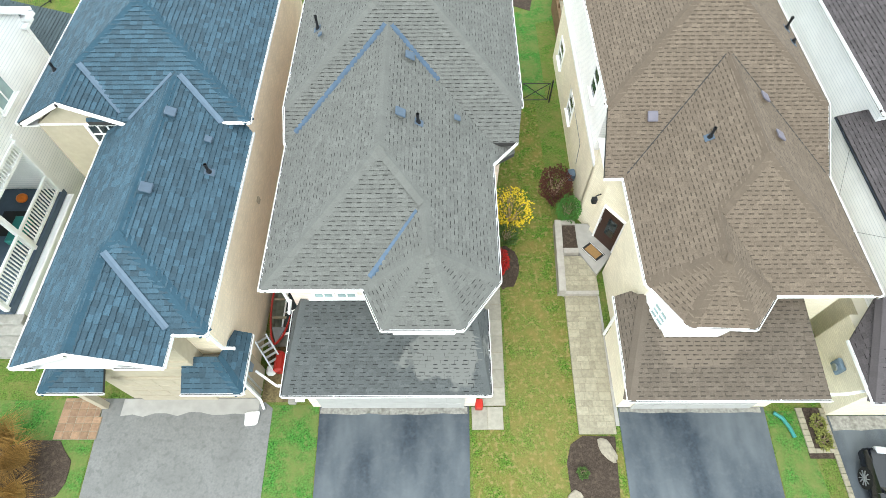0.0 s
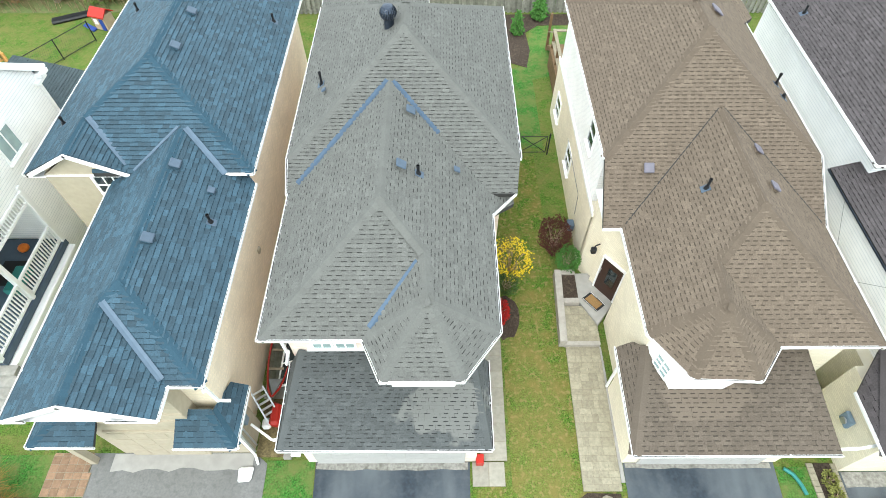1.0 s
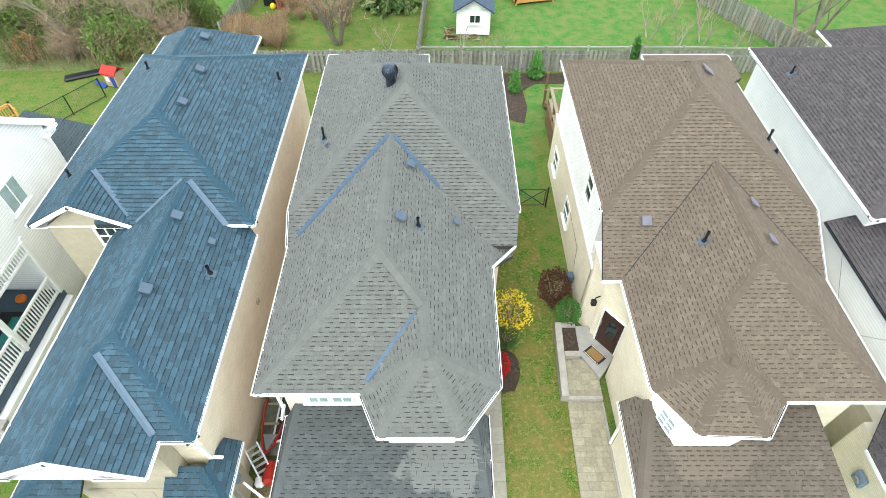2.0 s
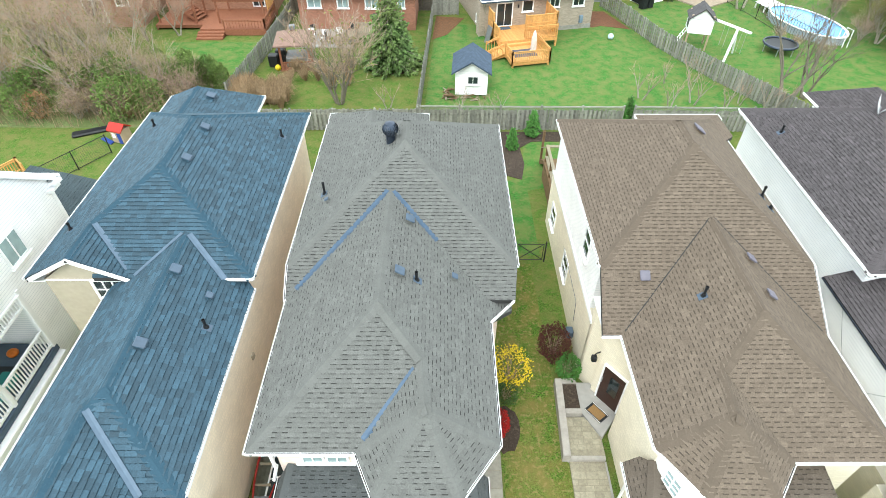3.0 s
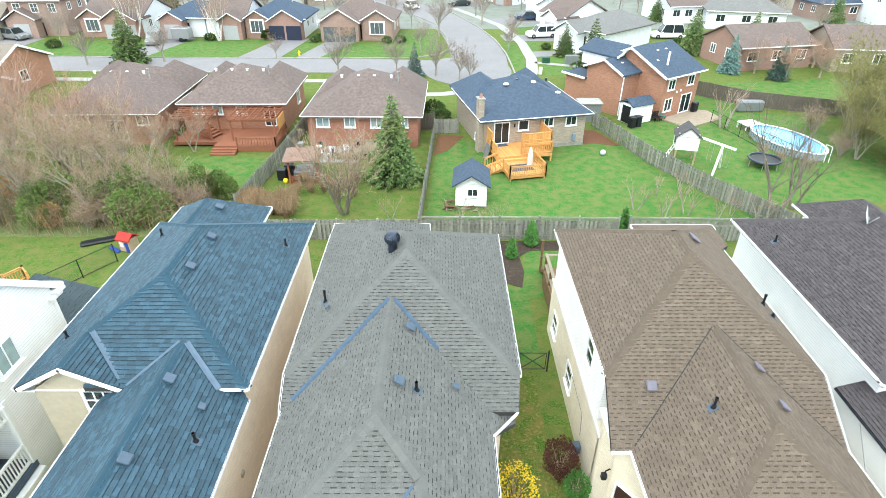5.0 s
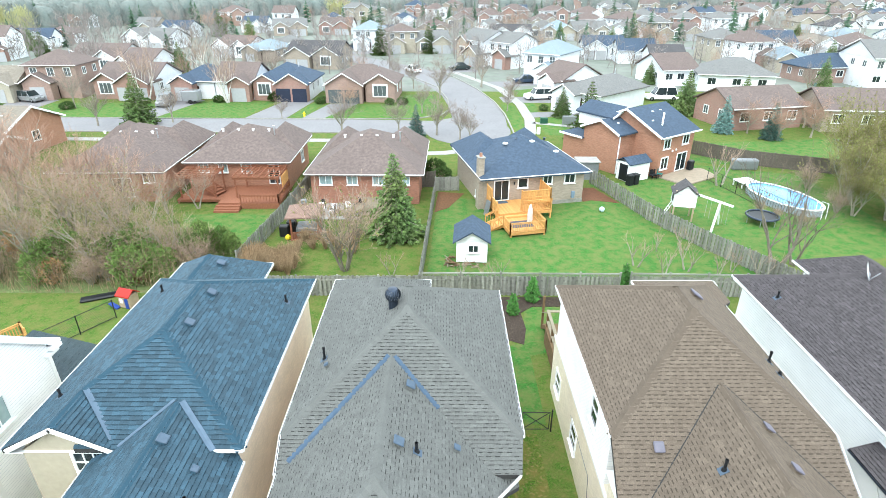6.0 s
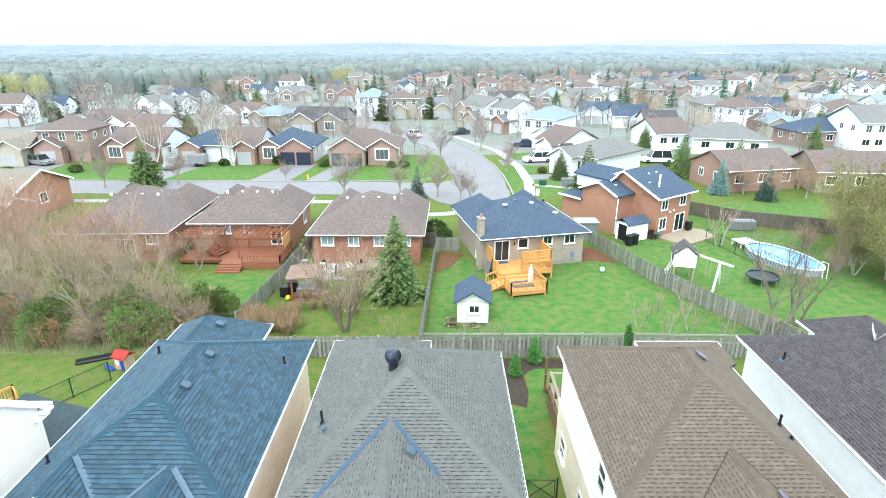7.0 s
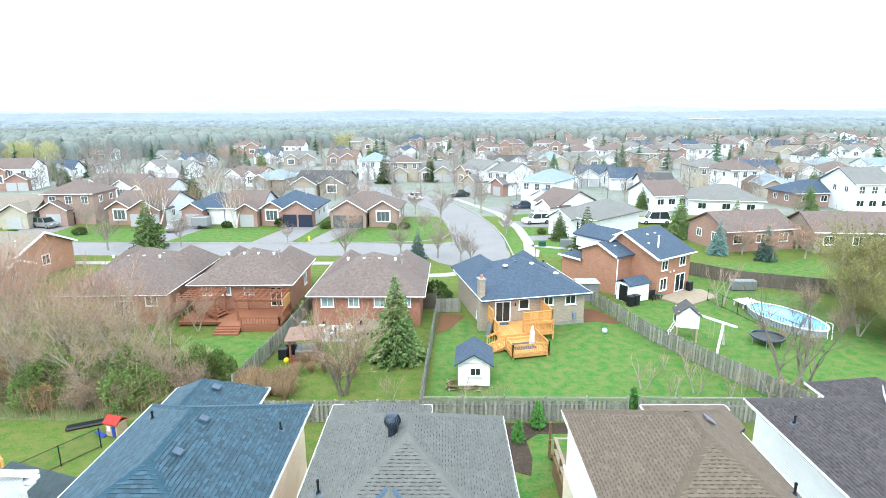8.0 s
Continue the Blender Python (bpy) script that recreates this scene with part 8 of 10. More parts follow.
# wooden steps and deck behind the brown house
bd = thing("wooden_stair", (5.9, 23.6, 0), "brown wooden deck stair behind the brown house", "stairs")
part("platform", boxed(5.45, 8.2, 22.0, 25.1, 1.1, 1.2), M_BROWNWOOD, bd)
for i in range(14):
    part("skirt_board", boxed(5.46, 5.49, 22.05 + i * 0.215, 22.24 + i * 0.215, 0.15, 1.08), M_BROWNWOOD, bd)
for x, y in ((5.55, 22.1), (5.55, 23.6), (5.55, 25.0), (8.1, 22.1), (8.1, 25.0), (5.6, 26.6)):
    part("post", boxed(x - 0.06, x + 0.06, y - 0.06, y + 0.06, 0, 2.1 if x < 6 else 1.1), M_BROWNWOOD, bd)
for a, b in (((5.55, 21.8, 2.16), (5.55, 25.15, 2.16)), ((5.55, 25.0, 2.1), (5.6, 26.6, 1.1)), ((5.55, 22.1, 1.6), (5.55, 25.0, 1.6)), ((5.55, 25.05, 2.14), (8.1, 25.05, 2.14))):
    part("hand_rail", barred([(a, b)], 0.16, 0.05), M_GREYWOOD, bd, "weathered tan hand rail")
stairs(bd, Matrix.Translation((0, 52, 0)) @ Matrix.Diagonal((1, -1, 1, 1)), 5.6, 6.6, 25.2, 26.9, 1.15, 5, M_BROWNWOOD)
wr_ = thing("wooden_railing", (-5.2, 24.0, 0), "brown wooden railing in the gap between the houses", "railing")
balustrade(wr_, [Vector((-6.0, 23.9, 0.2)), Vector((-4.6, 23.9, 0.2))], M_GREYWOOD, 1.0)


# ---------------------------------------------------------------- plants
def prongs(segs, sides=3):
    """Tapered bars for a list of (a, b, ra, rb): vertices and faces."""
    verts, faces = [], []
    for a, b, ra, rb in segs:
        d = (b - a)
        if d.length < 1e-5:
            continue
        d.normalize()
        u = d.orthogonal().normalized()
        v = d.cross(u)
        i = len(verts)
        for p, r in ((a, ra), (b, rb)):
            for k in range(sides):
                an = k * math.tau / sides
                verts.append(p + r * (math.cos(an) * u + math.sin(an) * v))
        for k in range(sides):
            faces.append((i + k, i + (k + 1) % sides, i + sides + (k + 1) % sides, i + sides + k))
    return verts, faces


def grow(rnd, base, way, length, r, depth, limbs, twigs, droop=0.0, spread=0.6, kids=(2, 4)):
    """One limb and all that grows from it."""
    n = 4 if depth else 1
    p, d = base.copy(), way.normalized()
    for i in range(n):
        d = (d + Vector((rnd.uniform(-1, 1), rnd.uniform(-1, 1), rnd.uniform(-0.6, 0.9) - droop)) * 0.16).normalized()
        q = p + d * (length / n)
        f0, f1 = 1 - 0.6 * i / n, 1 - 0.6 * (i + 1) / n
        (limbs if depth > 1 else twigs).append((p, q, r * f0, r * f1))
        if depth > 0 and i >= 1:
            for _ in range(rnd.randint(*kids)):
                side = Vector((rnd.uniform(-1, 1), rnd.uniform(-1, 1), rnd.uniform(-0.15, 0.7)))
                side = (side - d * side.dot(d)).normalized()
                grow(rnd, p.lerp(q, rnd.random()), d * (1 - spread) + side * spread + Vector((0, 0, 0.25 - droop)), length * rnd.uniform(0.45, 0.68), r * 0.42, depth - 1, limbs, twigs, droop, spread, kids)
        p = q
    if depth > 0:
        grow(rnd, p, d, length * 0.6, r * 0.4, depth - 1, limbs, twigs, droop, spread, kids)


def bare_tree(name, height, seed, label, bark=None, twig=None, stems=1, depth=3, droop=0.0, spread=0.6, kids=(1, 3), buds=None, trunk_share=0.3):
    """A leafless tree at the origin: trunk, limbs, twigs."""
    rnd = random.Random(seed)
    t = thing(name, (0, 0, 0), label, "tree", "trees")
    trunk, limbs, twigs = [], [], []
    for s in range(stems):
        a = s * math.tau / stems + rnd.random()
        lean = Vector((math.cos(a), math.sin(a), 0)) * (0.35 if stems > 1 else 0.05)
        base = Vector((math.cos(a), math.sin(a), 0)) * (0.15 if stems > 1 else 0)
        p, d, r = base, (Vector((0, 0, 1)) + lean).normalized(), height * 0.018 / math.sqrt(stems) + 0.02
        hh = height * trunk_share
        for i in range(4):
            q = p + d * hh / 4
            trunk.append((p, q, r * (1.25 - 0.12 * i), r * (1.13 - 0.12 * i)))
            p = q
        top = p
        for k in range(5 if stems == 1 else 3):
            an = k * 2.4 + rnd.random()
            grow(rnd, top - d * rnd.uniform(0, hh * 0.3), Vector((math.cos(an) * spread, math.sin(an) * spread, 1.0 - droop)), height * rnd.uniform(0.3, 0.42), r * 0.55, depth, limbs, twigs, droop, spread, kids)
        grow(rnd, top, d, height * 0.42, r * 0.7, depth, limbs, twigs, droop, spread, kids)
    pydata("trunk", *prongs(trunk, 8), bark or M_BARK, t)
    pydata("branching", *prongs(limbs, 4), bark or M_BARK, t, kind="stuff")
    pydata("crown", *prongs([(a, b, max(ra, 0.008), max(rb, 0.006)) for a, b, ra, rb in twigs], 3), twig or M_TWIG, t, kind="stuff")
    if buds:
        verts, faces = [], []
        for a, b, _, _ in twigs:
            if rnd.random() < buds[1]:
                tuft(verts, faces, rnd, b, 0.09)
        pydata("budding", verts, faces, buds[0], t, kind="stuff")
    return t


def tuft(verts, faces, rnd, c, s, way=None, flat=1.0):
    """A few small leaves round a point."""
    for _ in range(3):
        d = Vector((rnd.gauss(0, 1), rnd.gauss(0, 1), rnd.gauss(0, 1) * flat))
        if way:
            d = d * 0.5 + way
        d = d.normalized() * s * rnd.uniform(0.7, 1.3)
        u = d.orthogonal().normalized() * s * 0.34
        i = len(verts)
        verts += [c - u * 0.3, c + d * 0.6 + u, c + d * 1.15, c + d * 0.55 - u]
        faces.append((i, i + 1, i + 2, i + 3))


def conifer(name, height, width, seed, label, mat, tiers=22, droop=0.35):
    """A spruce: trunk, whorls of boughs, needles on every bough."""
    rnd = random.Random(seed)
    t = thing(name, (0, 0, 0), label, "tree", "conifers")
    pydata("trunk", *prongs([(Vector((0, 0, 0)), Vector((0, 0, height * 0.5)), 0.12, 0.08), (Vector((0, 0, height * 0.5)), Vector((0, 0, height)), 0.08, 0.015)], 8), M_BARK, t)
    boughs, verts, faces = [], [], []
    for k in range(tiers):
        f = k / (tiers - 1)
        z = height * (0.06 + 0.92 * f)
        reach = width / 2 * ((1 - f) ** 0.85 * rnd.uniform(0.8, 1.08) + 0.04)
        n = max(4, int(11 * (1 - f) + 4))
        for b in range(n):
            an = b * math.tau / n + rnd.uniform(-0.25, 0.25) + k
            d = Vector((math.cos(an), math.sin(an), 0))
            r = reach * rnd.uniform(0.7, 1.1)
            p0, p1 = Vector((0, 0, z)), Vector((0, 0, z)) + d * r + Vector((0, 0, -droop * r + 0.12 * r * rnd.random()))
            boughs.append((p0, p1, 0.03, 0.008))
            m = max(3, int(r / 0.1))
            for j in range(m):
                g = (j + rnd.random()) / m
                c = p0.lerp(p1, 0.12 + 0.88 * g) + Vector((rnd.uniform(-1, 1), rnd.uniform(-1, 1), rnd.uniform(-1, 0.4))) * (0.06 + 0.14 * r * (1 - g * 0.6)) * 0.8
                tuft(verts, faces, rnd, c, (0.12 + 0.016 * height) * (0.7 + 0.5 * (1 - f)), d * 0.6 + Vector((0, 0, -0.25)), 0.5)
    pydata("branching", *prongs(boughs, 3), M_BARK, t, kind="stuff")
    pydata("foliage", verts, faces, mat, t, kind="stuff")
    return t


def shrub(name, rx, ry, h, seed, label, mat, count=900, leaf=0.07, shape=0.6, stems=True, category="shrub"):
    """A rounded shrub: stems and a loose crown of leaves."""
    rnd = random.Random(seed)
    t = thing(name, (0, 0, 0), label, category, "shrubs")
    segs, verts, faces = [], [], []
    for i in range(26):
        an = rnd.uniform(0, math.tau)
        e = Vector((rx * math.cos(an) * rnd.uniform(0.3, 0.95), ry * math.sin(an) * rnd.uniform(0.3, 0.95), h * rnd.uniform(0.5, 0.95)))
        mid = e * 0.5 + Vector((0, 0, 0.08 * h))
        segs += [(Vector((0.05 * math.cos(an), 0.05 * math.sin(an), 0)), mid, 0.012, 0.009), (mid, e, 0.009, 0.004)]
    pydata("branching", *prongs(segs, 3), M_TWIG, t, kind="stuff")
    for i in range(count):
        v = Vector((rnd.gauss(0, 1), rnd.gauss(0, 1), rnd.gauss(0, 1))).normalized() * rnd.uniform(0.55, 1.05) ** 0.6
        lump = 1 + 0.22 * noise.noise(v * 2.3 + Vector((seed, 0, 0)))
        c = Vector((v.x * rx * lump, v.y * ry * lump, h * (0.52 + 0.48 * v.z * lump)))
        tuft(verts, faces, rnd, c, leaf, v)
    pydata("foliage", verts, faces, mat, t, kind="stuff")
    return t


def grass_clump(name, r, h, count, seed, label, mat):
    """Arching dry stalks from one root."""
    rnd = random.Random(seed)
    t = thing(name, (0, 0, 0), label, "ornamental grass", "dry grasses")
    segs = []
    for i in range(count):
        an, f = rnd.uniform(0, math.tau), rnd.random() ** 0.7
        d = Vector((math.cos(an), math.sin(an), 0))
        a = d * 0.12 * f
        b = d * r * f * 0.55 + Vector((0, 0, h * rnd.uniform(0.6, 1.0)))
        c = d * r * f * rnd.uniform(0.9, 1.2) + Vector((0, 0, h * rnd.uniform(0.35, 0.8)))
        segs += [(a, b, 0.007, 0.005), (b, c, 0.005, 0.002)]
    pydata("foliage", *prongs(segs, 3), mat, t, kind="stuff")
    return t


def put(ob, x, y, z=0.0, yaw=0.0, s=1.0, sz=None, label=""):
    """Sets the model at a place and returns it; a second call makes a copy."""
    m = pose(x, y, z, 0, 0, yaw) @ Matrix.Diagonal((s, s, sz or s, 1))
    if ob.get("set"):
        c = copy_thing(ob, Matrix())
        c.matrix_basis = m
    else:
        ob["set"] = 1
        ob.matrix_basis = m
        c = ob
    if label:
        c["label"] = label
    return c


# near the houses
put(shrub("yellow_bush", 0.75, 0.85, 1.45, 3, "forsythia bush in full yellow blossom", M_FORSYTHIA, 620, 0.055), 2.55, 12.15)
put(shrub("green_bush", 0.4, 0.4, 0.8, 4, "small dark green bush below the yellow one", M_CEDAR, 500, 0.06), 2.35, 11.25)
put(shrub("red_bush", 0.34, 0.5, 0.75, 5, "bright red leafy bush by the wall", M_REDLEAF, 600, 0.06), 2.0, 10.15)
put(shrub("maroon_bush", 0.62, 0.75, 1.5, 6, "rounded maroon bush against the brick wall", M_BARBERRY, 1400, 0.055), 4.35, 13.3)
put(shrub("evergreen_bush", 0.42, 0.5, 1.1, 7, "bright green clipped evergreen at the planter", M_BRIGHT, 900, 0.055), 4.75, 12.3)
put(shrub("bed_plant", 0.15, 0.15, 0.3, 8, "small green plant in the mulch bed", M_CEDAR, 120, 0.06, stems=False), 4.15, 2.9)
low = shrub("bed_plant", 0.2, 0.28, 0.35, 9, "low yellow-green plant in the narrow bed", M_BUDS, 200, 0.06)
put(low, 11.72, 3.8)
put(low, 11.7, 4.3, label="low yellow-green plant in the edged bed")
put(shrub("bed_plant", 0.3, 0.4, 0.6, 10, "green plant between the porch and the house", M_CEDAR, 260, 0.07), -13.35, 13.3)
weed = shrub("weeds", 0.3, 0.5, 0.3, 11, "green weeds beside the steps", M_BUDS, 260, 0.06)
put(weed, -13.8, 7.6)
put(weed, -13.6, 7.0, yaw=70)
tall = grass_clump("ornamental_grass", 1.0, 1.1, 420, 13, "clump of dry orange ornamental grass in mulch", M_STRAW)
for x, y, s, a in ((-13.6, 3.9, 1.0, 0), (-12.9, 3.3, 0.9, 80), (-13.4, 2.4, 1.0, 150), (-12.6, 2.3, 0.8, 220)):
    put(tall, x, y, 0.03, a, s)
for (x, y, a, l) in ((5.0, 3.55, -60, 0.8), (4.15, 1.75, -20, 0.7), (3.85, 2.2, 40, 0.5)):
    bm = bmesh.new()
    bmesh.ops.create_icosphere(bm, subdivisions=2, radius=1.0)
    for v in bm.verts:
        v.co *= 1 + 0.45 * noise.noise(v.co * 1.5 + Vector((x, y, 0)))
        v.co = Vector((v.co.x * 0.5 * l, v.co.y * 0.2, max(-0.02, min(0.09, v.co.z * 0.1 + 0.05))))
    bm.transform(pose(x, y, 0.03, 0, 0, a))
    lone("garden_stone", bm, M_ROCK, "flat tan stone at the rim of the mulch bed", "stone", "garden stones")
cedar = conifer("cedar", 1.7, 0.85, 14, "small bright green pointed cedar before the back fence", M_BRIGHT, 18, -0.5)
for x, y, s, a in ((4.1, 28.1, 0.85, 0), (5.45, 29.55, 1.05, 40), (11.5, 30.9, 1.15, 80)):
    c = put(cedar, x, y, 0, a, s)
# the gardens behind
spruce = conifer("spruce_tree", 6.6, 4.7, 31, "tall green spruce on bare earth", M_NEEDLE, 30)
put(spruce, -3.7, 39.2)
bare_mid = bare_tree("bare_tree", 4.6, 41, "many-stemmed bare tree behind the fence", bark=M_DARKBARK, stems=6, depth=3, kids=(0, 2), spread=0.55, buds=(M_BUDS, 0.06), trunk_share=0.22)
put(bare_mid, -6.75, 33.6, 0, 0, 1.35)
gaunt = bare_tree("bare_tree", 8.0, 60, "tall bare tree beside the fence corner", bark=M_DARKBARK, twig=M_DARKTWIG, stems=2, depth=3, kids=(0, 2), spread=0.5, trunk_share=0.26)
put(gaunt, 22.5, 33.3, 0, 130, 1.0, label="tall open bare tree beside the fence corner")
put(gaunt, 24.3, 34.4, 0, 250, 0.72, label="bare tree beside the fence corner")
big = bare_tree("bare_tree", 9.5, 42, "large bare tree in the thicket with pale limbs", stems=2, depth=3, kids=(1, 2), spread=0.62, buds=(M_BUDS, 0.22), trunk_share=0.25)
ruddy = bare_tree("bare_tree", 8.5, 43, "bare reddish budding tree in the thicket", twig=M_REDTWIG, stems=2, depth=3, kids=(1, 2), spread=0.55, trunk_share=0.22)
brush = bare_tree("bare_shrub", 3.4, 44, "dense bare brush in the thicket", stems=6, depth=2, kids=(1, 2), spread=0.75, buds=(M_BUDS, 0.1), trunk_share=0.12)
for x, y, s, a in ((-22.5, 32.6, 0.62, 30), (-27.5, 33.4, 0.7, 100), (-21.0, 34.5, 0.7, 0), (-18.4, 34.0, 0.5, 60), (-26.0, 36.5, 0.8, 140), (-31.0, 36.0, 0.7, 200), (-37.5, 38.0, 0.8, 290), (-23.5, 36.6, 0.75, 45), (-44.0, 40.5, 0.8, 10)):
    put(big, x, y, 0, a, s)
for x, y, s, a in ((-31.5, 43.0, 0.95, 0), (-36.5, 44.5, 1.05, 80), (-27.6, 43.6, 0.8, 170), (-42, 45.5, 1.1, 220), (-23.4, 43.8, 0.55, 300), (-46.5, 43.5, 1.1, 20), (-34, 40.5, 0.9, 140), (-29.6, 40.0, 0.85, 60), (-39.5, 42.0, 1.0, 250), (-25.4, 41.0, 0.6, 110), (-21.2, 44.8, 0.5, 30), (-44.0, 49.0, 1.0, 190), (-38.5, 48.0, 0.9, 300)):
    put(ruddy, x, y, 0, a, s)
rnd = random.Random(77)
for i in range(42):
    x = rnd.uniform(-46, -16)
    y = rnd.uniform(31.0, 39) if x < -24 else rnd.uniform(30.8, 35.0)
    put(brush, x, y, 0, rnd.uniform(0, 360), rnd.uniform(0.6, 1.1))
slab("thicket_floor", [(-75, 31.0), (-21, 30.4), (-14.4, 30.6), (-14.0, 35.0), (-21.5, 36.2), (-25.0, 38.5), (-30, 42.0), (-50, 47.0), (-75, 48)], 0.014, M_LITTER, "leaf litter and moss below the thicket", "ground")
segs = []
for i in range(5200):
    x, y = rnd.uniform(-52, -15.2), rnd.uniform(30.4, 46)
    if y > 34.5 + (-14 - x) * 0.33:
        continue
    hh = rnd.uniform(0.5, 2.4) * (0.6 + 0.7 * noise.noise(Vector((x * 0.3, y * 0.3, 0))) + 0.35)
    an = rnd.uniform(0, math.tau)
    d = Vector((math.cos(an), math.sin(an), 0)) * hh * rnd.uniform(0.1, 0.6)
    a = Vector((x, y, 0))
    b = a + d * 0.45 + Vector((0, 0, hh * 0.8))
    segs += [(a, b, 0.016, 0.011), (b, b + d + Vector((0, 0, hh * rnd.uniform(-0.2, 0.3))), 0.011, 0.006)]
tagged(pydata("undergrowth", *prongs(segs, 3), M_BRUSH, None), "tangled dry brown canes under the bare trees", "undergrowth", kind="stuff")
hedge = shrub("cedar_hedge", 0.62, 0.6, 2.5, 45, "olive-green cedar of the hedge behind the blue roof", M_HEDGE, 1600, 0.1, category="hedge")
for x, y, s in ((-14.6, 34.6, 0.95), (-15.3, 34.8, 1.1), (-16.0, 34.6, 1.0), (-16.8, 35.0, 1.2), (-17.6, 34.8, 1.0), (-18.4, 35.2, 0.95), (-19.3, 35.5, 0.8)):
    put(hedge, x, y, 0, x * 77, s)
for x, y, s in ((-27.5, 33.5, 0.7), (-24.5, 38.0, 0.9), (-27.0, 40.5, 0.9), (-40.5, 47, 0.6)):
    put(hedge, x, y, 0, x * 77, s, label="dark green cedar among bare brush")
rusty = shrub("rusty_bush", 0.9, 0.9, 2.2, 49, "bush with clinging orange-brown leaves in the thicket", material("clinging_brown_leaves", (0.42, 0.25, 0.12), 0.9, 0.3, 3, 0.5, 0.0, pick="island", spread=0.35), 420, 0.11)
green = shrub("green_bush", 1.0, 1.0, 2.6, 50, "loose green bush leafing out in the thicket", material("fresh_thicket_leaves", (0.2, 0.31, 0.08), 0.9, 0.35, 3, 0.5, 0.0, pick="island", spread=0.4), 700, 0.11)
for i in range(44):
    put((rusty, green, green, green, green)[i % 5], rnd.uniform(-40, -17.5) if i % 3 else rnd.uniform(-27, -18), rnd.uniform(32.5, 38.5) if i % 3 else rnd.uniform(31.5, 34), 0, rnd.uniform(0, 360), rnd.uniform(0.6, 1.3))
straw = grass_clump("ornamental_grass", 0.9, 1.3, 260, 46, "dry tan-orange brush before the fence", M_STRAWBRUSH)
for i in range(18):
    put(straw, -13.4 + i * 0.18 + rnd.uniform(-0.2, 0.2), 32.2 + rnd.uniform(0, 2.6), 0, rnd.uniform(0, 360), rnd.uniform(0.9, 1.35))
for i in range(22):
    put(straw, -9.2 + rnd.uniform(-1.5, 3.2), 36.5 + rnd.uniform(-1.0, 2.4), 0, rnd.uniform(0, 360), rnd.uniform(0.4, 0.8), label="dry straw-coloured brush beside the gazebo")
sapling = bare_tree("bare_sapling", 1.9, 47, "thin bare sapling on the lawn", stems=2, depth=2, kids=(0, 1), spread=0.4, trunk_share=0.3)
for x, y in ((13.3, 34.2), (15.6, 36.6), (14.9, 33.0), (16.6, 33.6), (17.6, 36.8), (19.6, 33.5), (18.5, 33.0), (2.8, 32.0), (1.2, 31.8), (3.6, 32.4), (-3.5, 33.0), (21.0, 32.3)):
    put(sapling, x, y, 0, x * 50, rnd.uniform(0.7, 1.3))
# right: dense trees beyond the pool
olive = bare_tree("budding_tree", 7.5, 48, "budding olive-brown tree beyond the pool garden", twig=M_OLIVETWIG, stems=3, depth=3, kids=(1, 2), spread=0.6, buds=(M_BUDS, 0.9), trunk_share=0.2)
for x, y, s, a in ((35.6, 46.5, 0.95, 0), (38.5, 50.5, 1.2, 70), (39.5, 45.5, 1.25, 140), (43.5, 50.0, 1.3, 200), (36.5, 42.5, 0.85, 300), (46, 47, 1.3, 40), (35.0, 39.8, 0.85, 90), (40.5, 41.5, 1.1, 10), (38.0, 38.6, 0.95, 200), (34.4, 43.4, 0.7, 160)):
    put(olive, x, y, 0, a, s)
put(spruce, 39.5, 43.2, 0, 40, 0.85, label="dark green spruce beyond the pool garden")
put(brush, 33.5, 44.2, 0, 20, 0.8)
put(brush, 34.5, 50.2, 0, 80, 0.9)
for x, y in ((26.8, 44.0), (27.4, 42.4), (29.0, 41.2)):
    put(brush, x, y, 0, x * 30, 0.45, label="low bare brush between trampoline and pool")
put(sapling, 26.6, 51.0, 0, 10, 2.2, label="bare young tree beside the terrace")
rnd = random.Random(5)

# ---------------------------------------------------------------- kept in the gap between the houses
boat = thing("canoe", (-5.62, 8.6, 0.03), "old canoe with a red rim stored between the houses", "canoe")
stations = []
for i in range(13):
    f = i / 12
    w = 0.02 + 0.36 * math.sin(math.pi * f) ** 0.6
    stations.append((6.85 + 3.5 * f, w, 0.12 + 0.14 * (2 * f - 1) ** 4))
hull, rims = [], []
bm = bmesh.new()
for y, w, up in stations:
    hull.append([bm.verts.new((-5.62 + w * math.sin(a), y, 0.35 + up - 0.3 * math.cos(a))) for a in [math.pi * (k / 8 - 0.5) for k in range(9)]])
for p, q in zip(hull, hull[1:]):
    for k in range(8):
        bm.faces.new((p[k], p[k + 1], q[k + 1], q[k]))
bmesh.ops.solidify(bm, geom=bm.faces[:], thickness=0.015)
part("hull", bm, material("tan_canvas", (0.4, 0.42, 0.33), 0.85, 0.25, 6, 0.5, 0.3), boat, "tan-green canvas hull")
for sgn in (-1, 1):
    bm = bmesh.new()
    tube(bm, [(-5.62 + sgn * w, y, 0.36 + up) for y, w, up in stations], 0.035, 6)
    part("gunwale", bm, M_REDPLASTIC, boat, "red gunwale")
for y in (7.9, 8.6, 9.4):
    part("thwart", barred([((-5.95, y, 0.44), (-5.29, y, 0.44))], 0.08, 0.02), M_GREYWOOD, boat)
part("bow_cover", prismed([(-5.85, 7.5), (-5.62, 6.9), (-5.38, 7.5)], 0.5, 0.53), M_LEAD, boat, "grey bow cover")
win = thing("window_sash", (-5.0, 8.0, 0.03), "white framed storm window leaning in the gap", "window sash")
sash = Matrix.Translation((-5.08, 8.1, 0.62)) @ pose(0, 0, 0, 62, 0, 90)
bm = bmesh.new()
